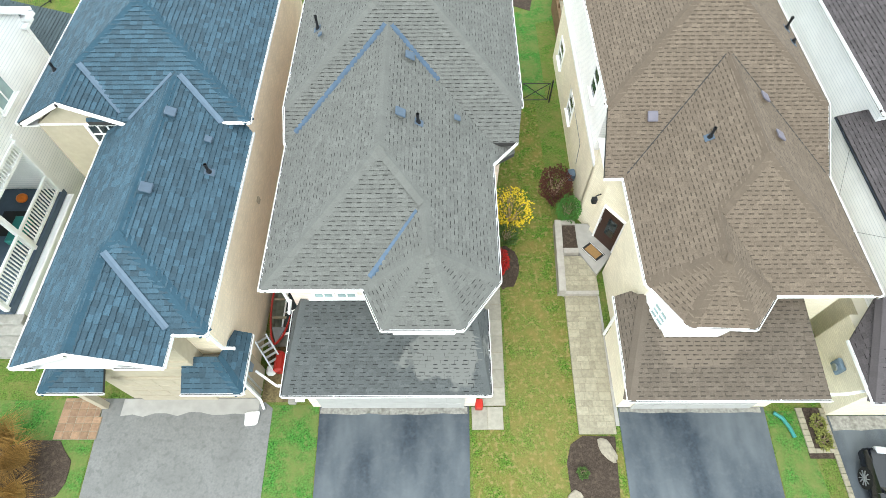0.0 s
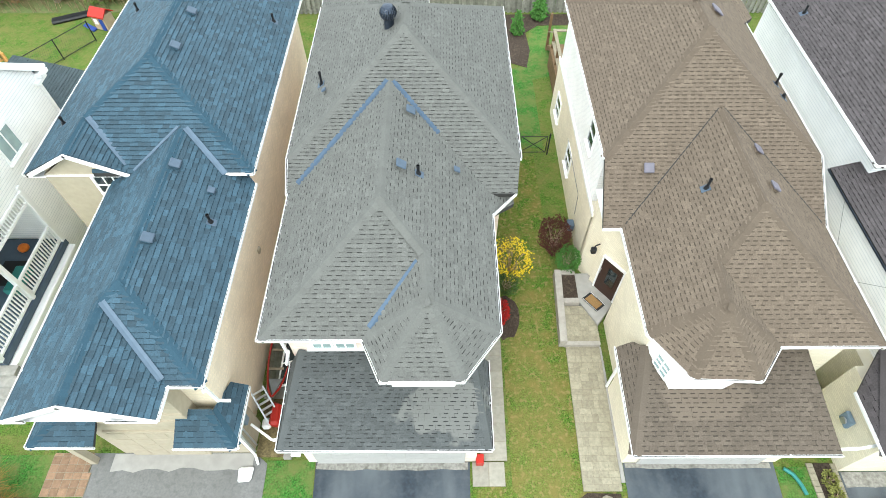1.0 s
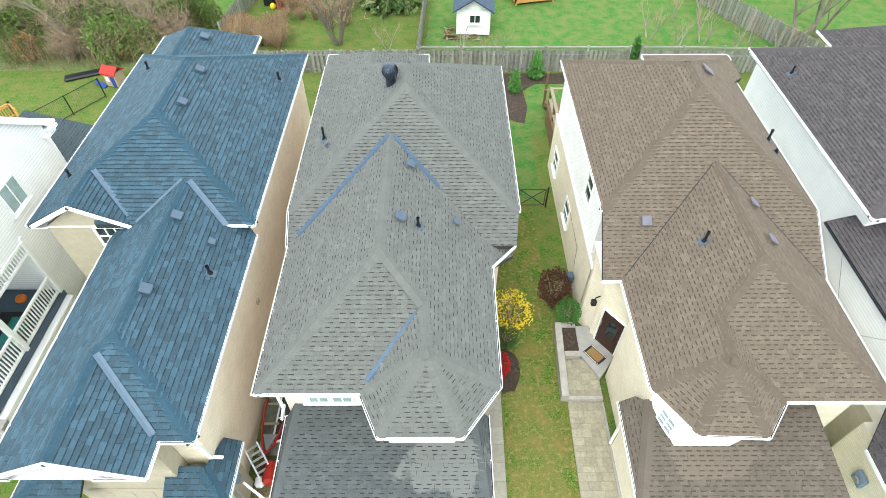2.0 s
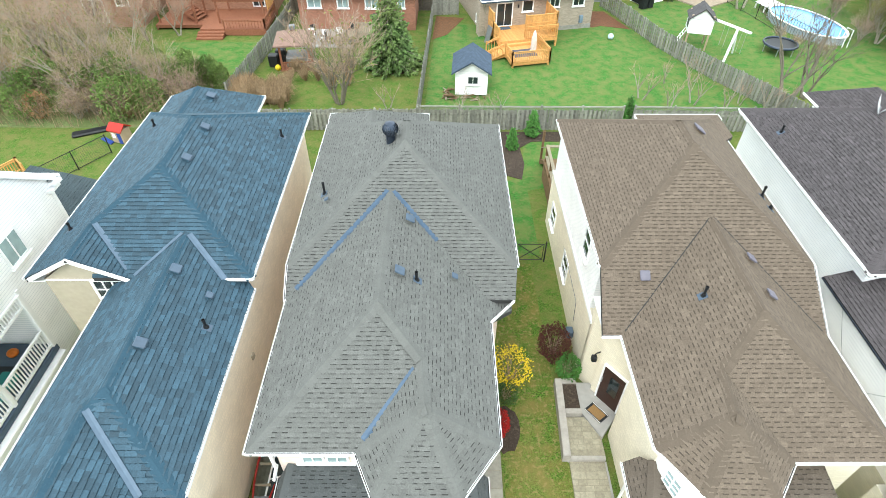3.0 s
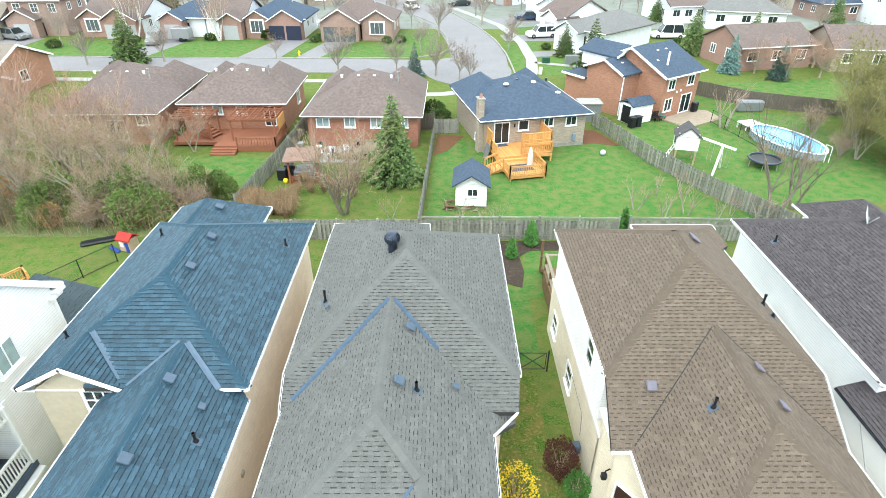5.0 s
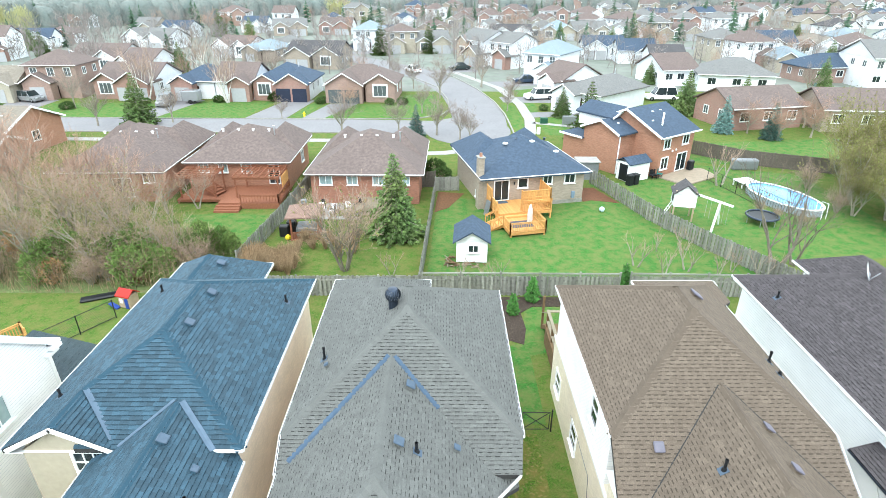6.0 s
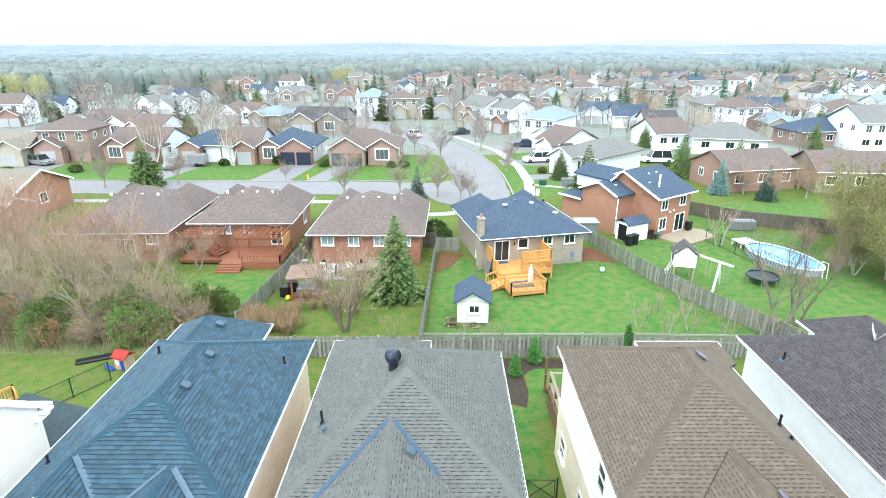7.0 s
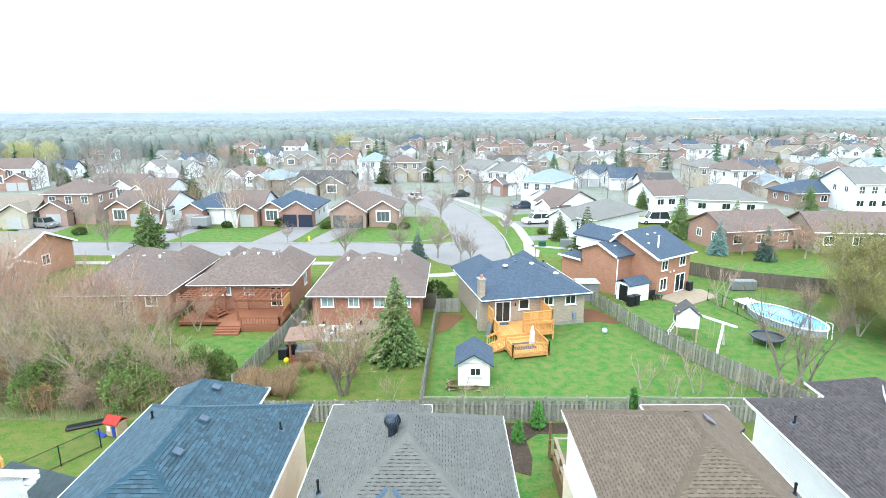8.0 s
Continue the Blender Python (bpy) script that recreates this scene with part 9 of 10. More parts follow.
lattice(bm, [-0.85, -0.78, -0.02, 0.02, 0.78, 0.85], [-0.55, -0.48, 0.48, 0.55], -0.02, 0.02, sash)
part("frame", bm, M_WHITE, win)
part("pane", boxed(-0.78, 0.78, -0.006, 0.006, -0.48, 0.48, m=sash), M_GLASS, win)
lad = thing("step_ladder", (-5.8, 6.55, 0.03), "folded aluminium step ladder leaning in the gap", "ladder")
la, lb = Vector((-6.05, 6.98, 0.9)), Vector((-5.5, 6.2, 0.25))
side = (lb - la).cross(Vector((0, 0, 1))).normalized() * 0.2
for sgn in (-1, 1):
    part("stile", barred([(la + side * sgn, lb + side * sgn)], 0.05, 0.08), M_GALV, lad)
for i in range(6):
    c = la.lerp(lb, (i + 0.5) / 6)
    part("rung", barred([(c - side, c + side)], 0.07, 0.03), M_GALV, lad)
bm = boxed(-5.62, -5.3, 6.0, 6.75, 0.03, 0.45, bevel=0.08)
for v in bm.verts:
    v.co += Vector((noise.noise(v.co * 4), noise.noise(v.co * 4 + Vector((9, 0, 0))), 0)) * 0.06
lone("garden_bag", bm, M_REDPLASTIC, "crumpled red plastic bag between the houses", "bag")
bm = boxed(-5.9, -5.6, 5.95, 6.3, 0.03, 0.25, bevel=0.07)
lone("garden_bag", bm, M_WHITE, "crumpled white plastic bag between the houses", "bag")
lone("paving_block", boxed(-5.05, -4.8, 5.02, 5.2, 0.0, 0.16, bevel=0.015), M_CONCRETE, "square concrete block beside the downspout", "block")
lone("planter_box", boxed(0.96, 1.2, 4.8, 5.08, 0.05, 0.4, bevel=0.02), M_REDPLASTIC, "small red planter box beside the slabs", "planter")
pipe = bmesh.new()
for p, q in zip(((-5.9, 5.75, 1.2), (-5.25, 5.35, 0.95), (-4.95, 5.3, 1.2), (-4.5, 5.0, 2.55)), ((-5.25, 5.35, 0.95), (-4.95, 5.3, 1.2), (-4.5, 5.0, 2.55), (-4.48, 4.7, 2.7))):
    bar(pipe, p, q, 0.07, 0.07)
lone("drain_pipe", pipe, M_WHITE, "white drain pipe bridging the gap between the houses", "drain pipe")
lone("splash_block", boxed(-4.75, -4.45, 5.0, 5.2, 0.35, 0.45, bevel=0.02), M_WHITE, "end of a white downspout at the garage corner", "downspout")
rag = boxed(-6.35, -5.95, 4.35, 4.75, 0.02, 0.14, bevel=0.05)
for v in rag.verts:
    v.co += Vector((noise.noise(v.co * 5), noise.noise(v.co * 5 + Vector((7, 0, 0))), 0)) * 0.08
lone("plastic_bag", rag, M_WHITE, "crumpled white bag on the worn driveway", "bag")

# cedar rail behind the white house
cr = thing("wooden_railing", (-24.0, 27.0, 0), "new cedar railing behind the white house", "railing")
balustrade(cr, [Vector((-23.5, 24.5, 0.35)), Vector((-22.87, 25.2, 0.45)), Vector((-22.4, 24.8, 0.35))], M_NEWWOOD, 0.8, 0.12)


# ---------------------------------------------------------------- the street and the neighbourhood beyond
def ribbon(pts, w):
    """The plan outline of a strip of width w along points."""
    l, r = [], []
    for i, p in enumerate(pts):
        a, b = Vector(pts[max(i - 1, 0)]), Vector(pts[min(i + 1, len(pts) - 1)])
        d = (b - a).normalized()
        n = Vector((-d.y, d.x)) * w / 2
        l.append(tuple(Vector(p) + n))
        r.append(tuple(Vector(p) - n))
    return r + l[::-1]


def strip_slab(name, pts, w, z, mat, label, category):
    """A strip of ground built of one quad a stretch."""
    o = ribbon(pts, w)
    n = len(pts)
    bm = bmesh.new()
    up = [bm.verts.new((*p, z)) for p in o]
    dn = [bm.verts.new((*p, -0.1)) for p in o]
    for i in range(n - 1):
        j = 2 * n - 1 - i
        bm.faces.new((up[i], up[i + 1], up[j - 1], up[j]))
        for a, b in ((i, i + 1), (j - 1, j)):
            bm.faces.new((dn[a], dn[b], up[b], up[a]))
    return finish(name, bm, mat, label, category, kind="structure")


strip_slab("road", [(-160, 88), (-110, 80.5), (-70, 76.0), (-40, 75.0), (-10, 74.6), (3, 73.5)], 7.4, 0.02, M_ROAD, "pale grey asphalt street behind the bungalows", "road")
finish("road", prismed(blob(3.2, 72.6, 5.6, 7.2, 24, 3, 0.02), -0.1, 0.024), M_ROAD, "pale grey asphalt bend of the street", "road", kind="structure")
strip_slab("road", [(4.6, 72), (5.0, 80), (4.5, 88), (3.4, 97), (1.0, 106), (-3.0, 116), (-9, 127), (-19, 140), (-34, 158), (-50, 180)], 7.6, 0.028, M_ROAD, "pale grey asphalt side street curving away", "road")
strip_slab("road", [(60, 127), (72, 125), (90, 122), (130, 118)], 7.0, 0.02, M_ROAD, "far street between houses", "road")
strip_slab("road", [(-40, 150), (10, 165), (60, 168), (130, 160)], 6.0, 0.016, M_ROAD, "far street between houses", "road")
# kerbs
for pts in ([(-160, 91.8), (-110, 84.3), (-70, 79.8), (-40, 78.8), (-14, 78.5), (-4, 78.9), (-0.4, 81.0), (0.9, 85), (0.6, 93), (-1.2, 104), (-6, 114.5)], [(9.0, 69.5), (9.0, 75.5), (8.9, 82), (8.1, 91), (6.0, 102), (2.3, 115), (-4, 127.5)],
            [(-160, 84.2), (-110, 76.7), (-70, 72.2), (-40, 71.2), (-10, 70.8), (-4.5, 68.5)]):
    strip_slab("kerb", pts, 0.2, 0.13, M_CONCRETE, "grey concrete kerb along the street", "kerb")
strip_slab("pavement", [(6.3, 64.6), (9.4, 67.2), (11.2, 71.0), (12.1, 78.4), (12.0, 88.7), (11.4, 93.6), (9.9, 103.2), (6.4, 112), (2.2, 122)], 1.5, 0.04, M_SIDEWALK, "pale concrete pavement along the side street", "pavement")
strip_slab("pavement", [(-4.0, 61.5), (0, 61.8), (6.3, 64.6)], 1.4, 0.04, M_SIDEWALK, "pale concrete pavement before the bungalows", "pavement")
strip_slab("pavement", [(-120, 73.5), (-70, 68.6), (-40, 67.6), (-10, 67.2), (-6, 62)], 1.4, 0.04, M_SIDEWALK, "pale concrete pavement before the bungalows", "pavement")
# front yards and drives
for poly in ([(-20.5, 79.2), (-2.5, 79.6), (-0.2, 84), (-1.5, 97), (-7, 97), (-7, 89), (-18.5, 88.5)], [(-41, 79.2), (-28.5, 79.2), (-27, 91), (-39, 91)], [(-22.2, 79.2), (-20.4, 79.2), (-18.8, 90.5), (-20.6, 90.5)],
             [(-62, 80), (-45, 79.4), (-45, 90), (-62, 89.5)], [(9.4, 71), (10.4, 71), (11.2, 78), (11.0, 88), (9.0, 89)], [(13, 70), (30, 68), (27, 81), (13, 79.5)], [(12.8, 96), (22, 97), (20, 104), (11.5, 101)], [(12, 83), (14, 83), (14.5, 90), (12.2, 90)],
             [(26, 58.5), (40, 56), (62, 62), (60, 70), (30, 66)], [(38, 108), (58, 112), (56, 116), (40, 114)], [(76, 98), (98, 100), (96, 105), (78, 104)], [(13.9, 51.2), (17.4, 44.9), (22, 34.5), (36, 36), (36, 54), (27, 57.5), (18, 52)], [(-22, 43.5), (-14.2, 43.5), (-14, 37.5), (-20, 39)]):
    slab("lawn", poly, 0.006, M_LAWN, "bright green front lawn", "lawn")
for poly in ([(-28.3, 79.2), (-22.4, 79.2), (-20.9, 92), (-25.6, 92)], [(-20.2, 79.2), (-17.0, 79.2), (-13.6, 89.4), (-18.0, 89.4)], [(-45, 79.5), (-41.2, 79.3), (-38.8, 92), (-43.5, 92)], [(-70, 80.5), (-62.2, 80), (-62.5, 92), (-69, 92)],
             [(9.6, 90.5), (22, 89.8), (22, 95.5), (9.2, 95)], [(8.5, 104), (19, 106.5), (19, 111), (7, 110)], [(12.8, 79.8), (24, 82), (23, 85), (12.8, 83)], [(8.0, 64.5), (14, 58), (17, 59), (10, 66.6)], [(-4, 120), (8, 123), (7, 127), (-6, 125)]):
    slab("driveway", poly, 0.012, M_ROAD, "grey asphalt driveway of a house across the street", "driveway")


# far white siding dimmed and blued: haze as base colour
FAR_LOOK = dict(FAR_WALLS, red=M_REDFAR, white=coursed("hazed_white_siding", (0.78, 0.8, 0.83), (0.7, 0.72, 0.76), 30.0, 0.15, vary=0.01, rough=0.6))
# pane colour lightened to stand for haze over the far windows
M_FARGLASS = material("hazed_far_glass", (0.13, 0.155, 0.165), 0.25, 0.2, 1.2, 0.3, 0.0, spec=0.5)
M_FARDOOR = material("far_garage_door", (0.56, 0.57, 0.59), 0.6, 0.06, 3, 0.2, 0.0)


def gabled_block(bm, m, x0, x1, y0, y1, z, top):
    """A block with a gable end, in one piece."""
    out = [(x0, 0), (x1, 0), (x1, z), ((x0 + x1) / 2, top), (x0, z)]
    solid(bm, m, [(x, y, h) for y in (y0, y1) for x, h in out], ((0, 1, 2, 3, 4), (9, 8, 7, 6, 5), (0, 5, 6, 1), (1, 6, 7, 2), (2, 7, 8, 3), (3, 8, 9, 4), (4, 9, 5, 0)))


def far_house(x, y, w, storeys, yaw, wall, roof, seed, group, plain=False, garage=0, flank="", deep=0.0):
    """A detached house with a front gable, garage doors and windows; its front looks to -y."""
    r = random.Random(seed)
    w = w if garage else max(w, 7.0)
    d = deep or r.uniform(8.5, 11)
    m = pose(x, y, 0, 0, 0, yaw)
    names = {"red": "red brick", "orange": "orange brick", "brown": "tan brick", "white": "white sided", "cream": "cream", "rose": "rose brick"}
    tones = {"brown": "brown", "blue": "slate-blue", "grey": "grey", "dark": "dark", "beige": "beige", "pale": "pale blue"}
    label = f"{'two-storey' if storeys == 2 else 'low'} {names[wall]} house with {tones[roof]} shingle roof"
    h = thing("house", (x, y, 0), label, "house", group, yaw=yaw)
    ze = 2.9 if storeys == 1 else 5.3
    side = flank or ("white" if not plain and wall in ("red", "rose") and r.random() < 0.6 else wall)
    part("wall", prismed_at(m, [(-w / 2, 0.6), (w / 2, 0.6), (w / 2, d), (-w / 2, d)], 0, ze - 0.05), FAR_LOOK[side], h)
    rf = FAR_ROOFS[roof]
    slope = r.uniform(0.42, 0.52)
    bm = bmesh.new()
    style = r.random()
    if style < 0.55:
        hip_solid(bm, m, -w / 2, w / 2, 0.6, d, ze, slope)
    else:
        gable_solid(bm, m, -w / 2, w / 2, 0.6, d, ze, slope, along="x")
    part("roof", bm, rf, h)
    if style >= 0.55:
        t = ze + slope * ((d - 0.6) / 2 + 0.35) - 0.14
        for xx in (-w / 2, w / 2 - 0.2):
            bm = bmesh.new()
            ym = (d + 0.6) / 2
            solid(bm, m, [(xx, 0.6, ze - 0.1), (xx, d, ze - 0.1), (xx, ym, t), (xx + 0.2, 0.6, ze - 0.1), (xx + 0.2, d, ze - 0.1), (xx + 0.2, ym, t)], ((2, 1, 0), (3, 4, 5), (1, 4, 3, 0), (2, 5, 4, 1), (0, 3, 5, 2)))
            part("gable_wall", bm, FAR_LOOK[side], h)
    part("fascia", barred([tuple(placed([(-w / 2 - 0.48, 0.12, ze + 0.02), (w / 2 + 0.48, 0.12, ze + 0.02)], m))], 0.06, 0.13), M_WHITE, h)
    # front gable over the garage, and a smaller one over the window on the other side
    s = garage or r.choice((-1, 1))
    gw = min(w * 0.55, 5.8)
    gx = s * (w / 2 - gw / 2 - 0.05)
    zg = 2.7
    fronts = [] if plain else [(gx, gw, -1.2, zg)]
    for i in range(3 if plain else 0):
        local_window(h, m, -w / 2 + w * (i + 0.5) / 3, 0.6, 1.75, 1.3, 1.0, 0, 2, 1)
    if w > 8.5 and not plain:
        ow = w - gw - 0.4
        fronts.append((-s * (w / 2 - ow / 2), ow, -0.1, ze - 0.1 if storeys == 1 else 4.9))
    for k, (cx, cw, fy, z) in enumerate(fronts):
        bm = bmesh.new()
        gabled_block(bm, m, cx - cw / 2, cx + cw / 2, fy, 0.7, z, z + 0.05 + 0.6 * (cw / 2 + 0.35) - 0.2)
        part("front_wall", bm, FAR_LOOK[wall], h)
        bm = bmesh.new()
        gable_solid(bm, m, cx - cw / 2, cx + cw / 2, fy, fy + 4.0, z + 0.05, 0.6)
        part("front_roof", bm, rf, h)
        t = z + 0.05 + 0.6 * (cw / 2 + 0.35)
        part("rake_board", barred([tuple(placed([(cx - cw / 2 - 0.38, fy - 0.4, z + 0.08), (cx, fy - 0.4, t + 0.03)], m)), tuple(placed([(cx, fy - 0.4, t + 0.03), (cx + cw / 2 + 0.38, fy - 0.4, z + 0.08)], m))], 0.06, 0.14), M_WHITE, h)
        if k == 0:
            n = 2 if cw > 4.6 else 1
            dm = M_NAVY if seed == 105 else M_FARGLASS if seed == 106 else M_FARDOOR
            for i in range(n):
                c = cx + (i - (n - 1) / 2) * 2.6
                part("garage_door", boxed_at(m, c - 1.15, c + 1.15, fy - 0.05, fy, 0.02, 2.1), dm, h)
        else:
            part("window_surround", boxed_at(m, cx - min(2.0, cw * 0.5) / 2 - 0.22, cx + min(2.0, cw * 0.5) / 2 + 0.22, fy - 0.04, fy + 0.02, z * 0.5 - 0.58, z * 0.5 + 1.45, bevel=0.02), M_WHITE, h)
            local_window(h, m, cx, fy - 0.04, z * 0.5 + 0.4, min(2.0, cw * 0.5), 1.6, 0, 3, 1, M_FARGLASS)
    if storeys == 2:
        for i in range(3):
            local_window(h, m, -w / 2 + w * (i + 0.5) / 3, 0.6, 4.2, 1.0, 1.2, 0, 2, 2, M_FARGLASS, sill=False)
    ws = -1 if x > 0 else 1
    for i in range(2):
        local_window(h, m, ws * w / 2, 3.0 + i * 3.2, ze - 1.15, 0.9, 1.0, 90 if ws > 0 else 270, 2, 1, M_FARGLASS, sill=False)
    if not plain:
        part("front_door", boxed_at(m, -s * 0.2 - 0.45, -s * 0.2 + 0.45, 0.54, 0.6, 0.1, 2.1), M_DOOR, h)
    bm = bmesh.new()
    p = m @ Vector((w * 0.2, d * 0.55, ze + slope * d * 0.35))
    tube(bm, [p, p + Vector((0, 0, 0.7))], [0.08, 0.08], 8)
    part("flue", bm, M_GALV, h)
    return h


NEAR_STREET = [
    (-72.0, 90.4, 7.6, 1, 4, "cream", "beige", 1, "", 0),
    (-63.6, 92.8, 8.0, 2, 2, "rose", "brown", -1, "rose", 8.0),
    (-52.0, 92.6, 9.6, 1, -3, "red", "brown", 1, "white", 10.5),
    (-40.6, 92.6, 6.4, 1, -3, "red", "blue", -1, "white", 10.0),
    (-34.0, 92.0, 6.2, 1, -3, "red", "brown", 1, "white", 9.5),
    (-26.2, 91.8, 9.0, 1, -2, "red", "blue", 1, "white", 9.5),
    (-13.2, 90.6, 10.9, 1, -3, "rose", "brown", -1, "", 9.0),
]
WEST_CLUSTER = [
    (-107.6, 138.0, 8.6, 2, 10, "red", "brown"),
    (-115.3, 163.2, 11.8, 1, 12, "white", "blue"),
    (-114.2, 175.8, 8.0, 1, 8, "red", "brown"),
    (-72.9, 120.4, 11.5, 1, -8, "white", "brown"),
    (-82.5, 162.2, 14.0, 1, -15, "white", "grey"),
    (-88.3, 193.6, 10.0, 1, -10, "white", "blue"),
    (-61.7, 115.5, 7.2, 1, -15, "white", "brown"),
    (-52.8, 145.6, 9.3, 1, -20, "white", "brown"),
    (-43.2, 136.4, 7.3, 1, -10, "brown", "pale"),
    (-28.6, 126.3, 11.9, 1, -8, "brown", "dark"),
    (-39.4, 145.2, 8.9, 1, -5, "cream", "grey"),
    (-86.7, 245.4, 11.5, 2, 0, "rose", "brown"),
    (-68.8, 215.8, 8.8, 1, 0, "white", "blue"),
    (-63.8, 238.1, 8.2, 2, 0, "rose", "brown"),
]
CENTRE_CLUSTER = [
    (-41.2, 280.8, 12.5, 2, 0, "cream", "grey"),
    (-17.2, 176.1, 7.5, 1, 5, "red", "blue"),
    (-10.8, 154.6, 7.9, 2, 8, "cream", "brown"),
    (-20.6, 160.4, 7.8, 2, 0, "white", "pale"),
    (-2.6, 154.3, 8.8, 1, 10, "cream", "grey"),
    (5.7, 133.4, 9.0, 2, -56, "cream", "grey", 1, "white", 9.0),
    (11.8, 128.4, 7.0, 2, -50, "red", "grey", 1, "white", 9.0),
    (17.8, 108.4, 6.8, 2, -33, "white", "pale", 1, "white", 11.5),
    (17.3, 96.2, 6.4, 1, -60, "white", "brown", 1, "white", 9.5),
    (19.4, 83.0, 7.2, 1, -48, "white", "grey", -1, "white", 13.0),
    (-16.2, 242.3, 9.3, 1, 0, "white", "blue"),
]
EAST_CLUSTER = [
    (39.0, 143.2, 9.5, 1, -6, "white", "blue"),
    (44.4, 134.3, 8.4, 1, -6, "white", "blue"),
    (47.4, 122.9, 7.0, 1, -6, "white", "dark"),
    (43.5, 105.0, 7.1, 1, 12, "white", "brown"),
    (50.6, 98.9, 12.1, 1, -14, "white", "grey"),
    (42.6, 72.6, 10.5, 1, 12, "red", "brown"),
    (54.1, 70.6, 10.9, 1, -6, "brown", "brown"),
    (74.7, 108.4, 12.2, 1, 8, "rose", "blue"),
    (73.4, 122.3, 7.4, 1, -8, "cream", "pale"),
    (70.1, 129.7, 7.3, 2, 10, "red", "brown"),
    (66.1, 136.9, 5.0, 2, 0, "cream", "grey"),
    (105.1, 147.5, 9.7, 1, -10, "white", "brown"),
    (96.2, 126.3, 7.1, 1, 8, "red", "brown"),
    (79.3, 101.9, 4.5, 2, 0, "white", "grey"),
]
MIDDLE_FAR = [
    (20.8, 182.0, 12.1, 1, 0, "white", "dark"),
    (17.8, 225.7, 9.0, 2, 0, "rose", "brown"),
    (30.6, 257.3, 11.3, 2, 4, "red", "brown"),
    (47.2, 256.5, 11.2, 2, 0, "rose", "brown"),
    (36.5, 189.2, 10.6, 1, -4, "cream", "pale"),
    (47.3, 188.8, 11.3, 1, 10, "cream", "grey"),
    (57.6, 188.5, 10.5, 1, -10, "white", "grey"),
    (68.0, 188.1, 7.5, 2, 0, "cream", "grey"),
    (74.8, 223.3, 8.8, 2, 0, "white", "grey"),
    (76.4, 187.8, 9.3, 1, 4, "cream", "brown"),
    (97.5, 209.2, 7.4, 2, 0, "white", "grey"),
]
EAST_FAR = [
    (98.3, 177.6, 10.5, 1, 10, "rose", "brown"),
    (86.6, 151.8, 8.5, 1, -5, "white", "blue"),
    (142.1, 229.0, 14.3, 1, 0, "cream", "beige"),
    (96.0, 151.6, 9.0, 1, -12, "white", "beige"),
    (139.4, 207.6, 10.1, 1, 8, "white", "dark"),
    (116.3, 168.5, 8.3, 1, 0, "white", "pale"),
    (173.0, 233.7, 11.3, 1, 6, "white", "grey"),
    (131.2, 168.0, 7.3, 1, 0, "white", "pale"),
    (71.0, 349.5, 15.8, 2, 0, "rose", "brown"),
    (85.4, 312.3, 9.2, 2, 0, "white", "grey"),
    (23.2, 316.0, 9.4, 2, 0, "rose", "brown"),
    (135.4, 263.4, 10.3, 2, 0, "white", "grey"),
]
seed = 100
for table, group in ((NEAR_STREET, "houses across the street"), (WEST_CLUSTER, "houses beyond the street"), (CENTRE_CLUSTER, "houses beyond the street"), (EAST_CLUSTER, "houses beyond the street"), (MIDDLE_FAR, "far houses"), (EAST_FAR, "far houses")):
    for x, y, w, storeys, yaw, wall, roof, *more in table:
        far_house(x, y, w, storeys, yaw, wall, roof, seed, group, y < 110 and x > 40, *more)
        seed += 1
# further streets, in rows that step back
rnd = random.Random(9)
for row in range(5):
    y = 200 + row * 38
    x = -150 + row * 6
    while x < 0.62 * y + 60:
        if (x > -60 or rnd.random() < 0.3) and rnd.random() < 0.8 and not any(abs(x - t[0]) < 12 and abs(y - t[1]) < 10 for t in MIDDLE_FAR + EAST_FAR + WEST_CLUSTER + CENTRE_CLUSTER + EAST_CLUSTER):
            far_house(x, y + rnd.uniform(-8, 8), rnd.uniform(8, 12), rnd.choice((1, 1, 2)), rnd.uniform(-15, 15), rnd.choice(("white", "brown", "red", "cream", "rose", "brown")), rnd.choice(("brown", "grey", "blue", "brown", "brown", "grey")), 300 + seed, "far houses")
        seed += 1
        x += rnd.uniform(13, 20)


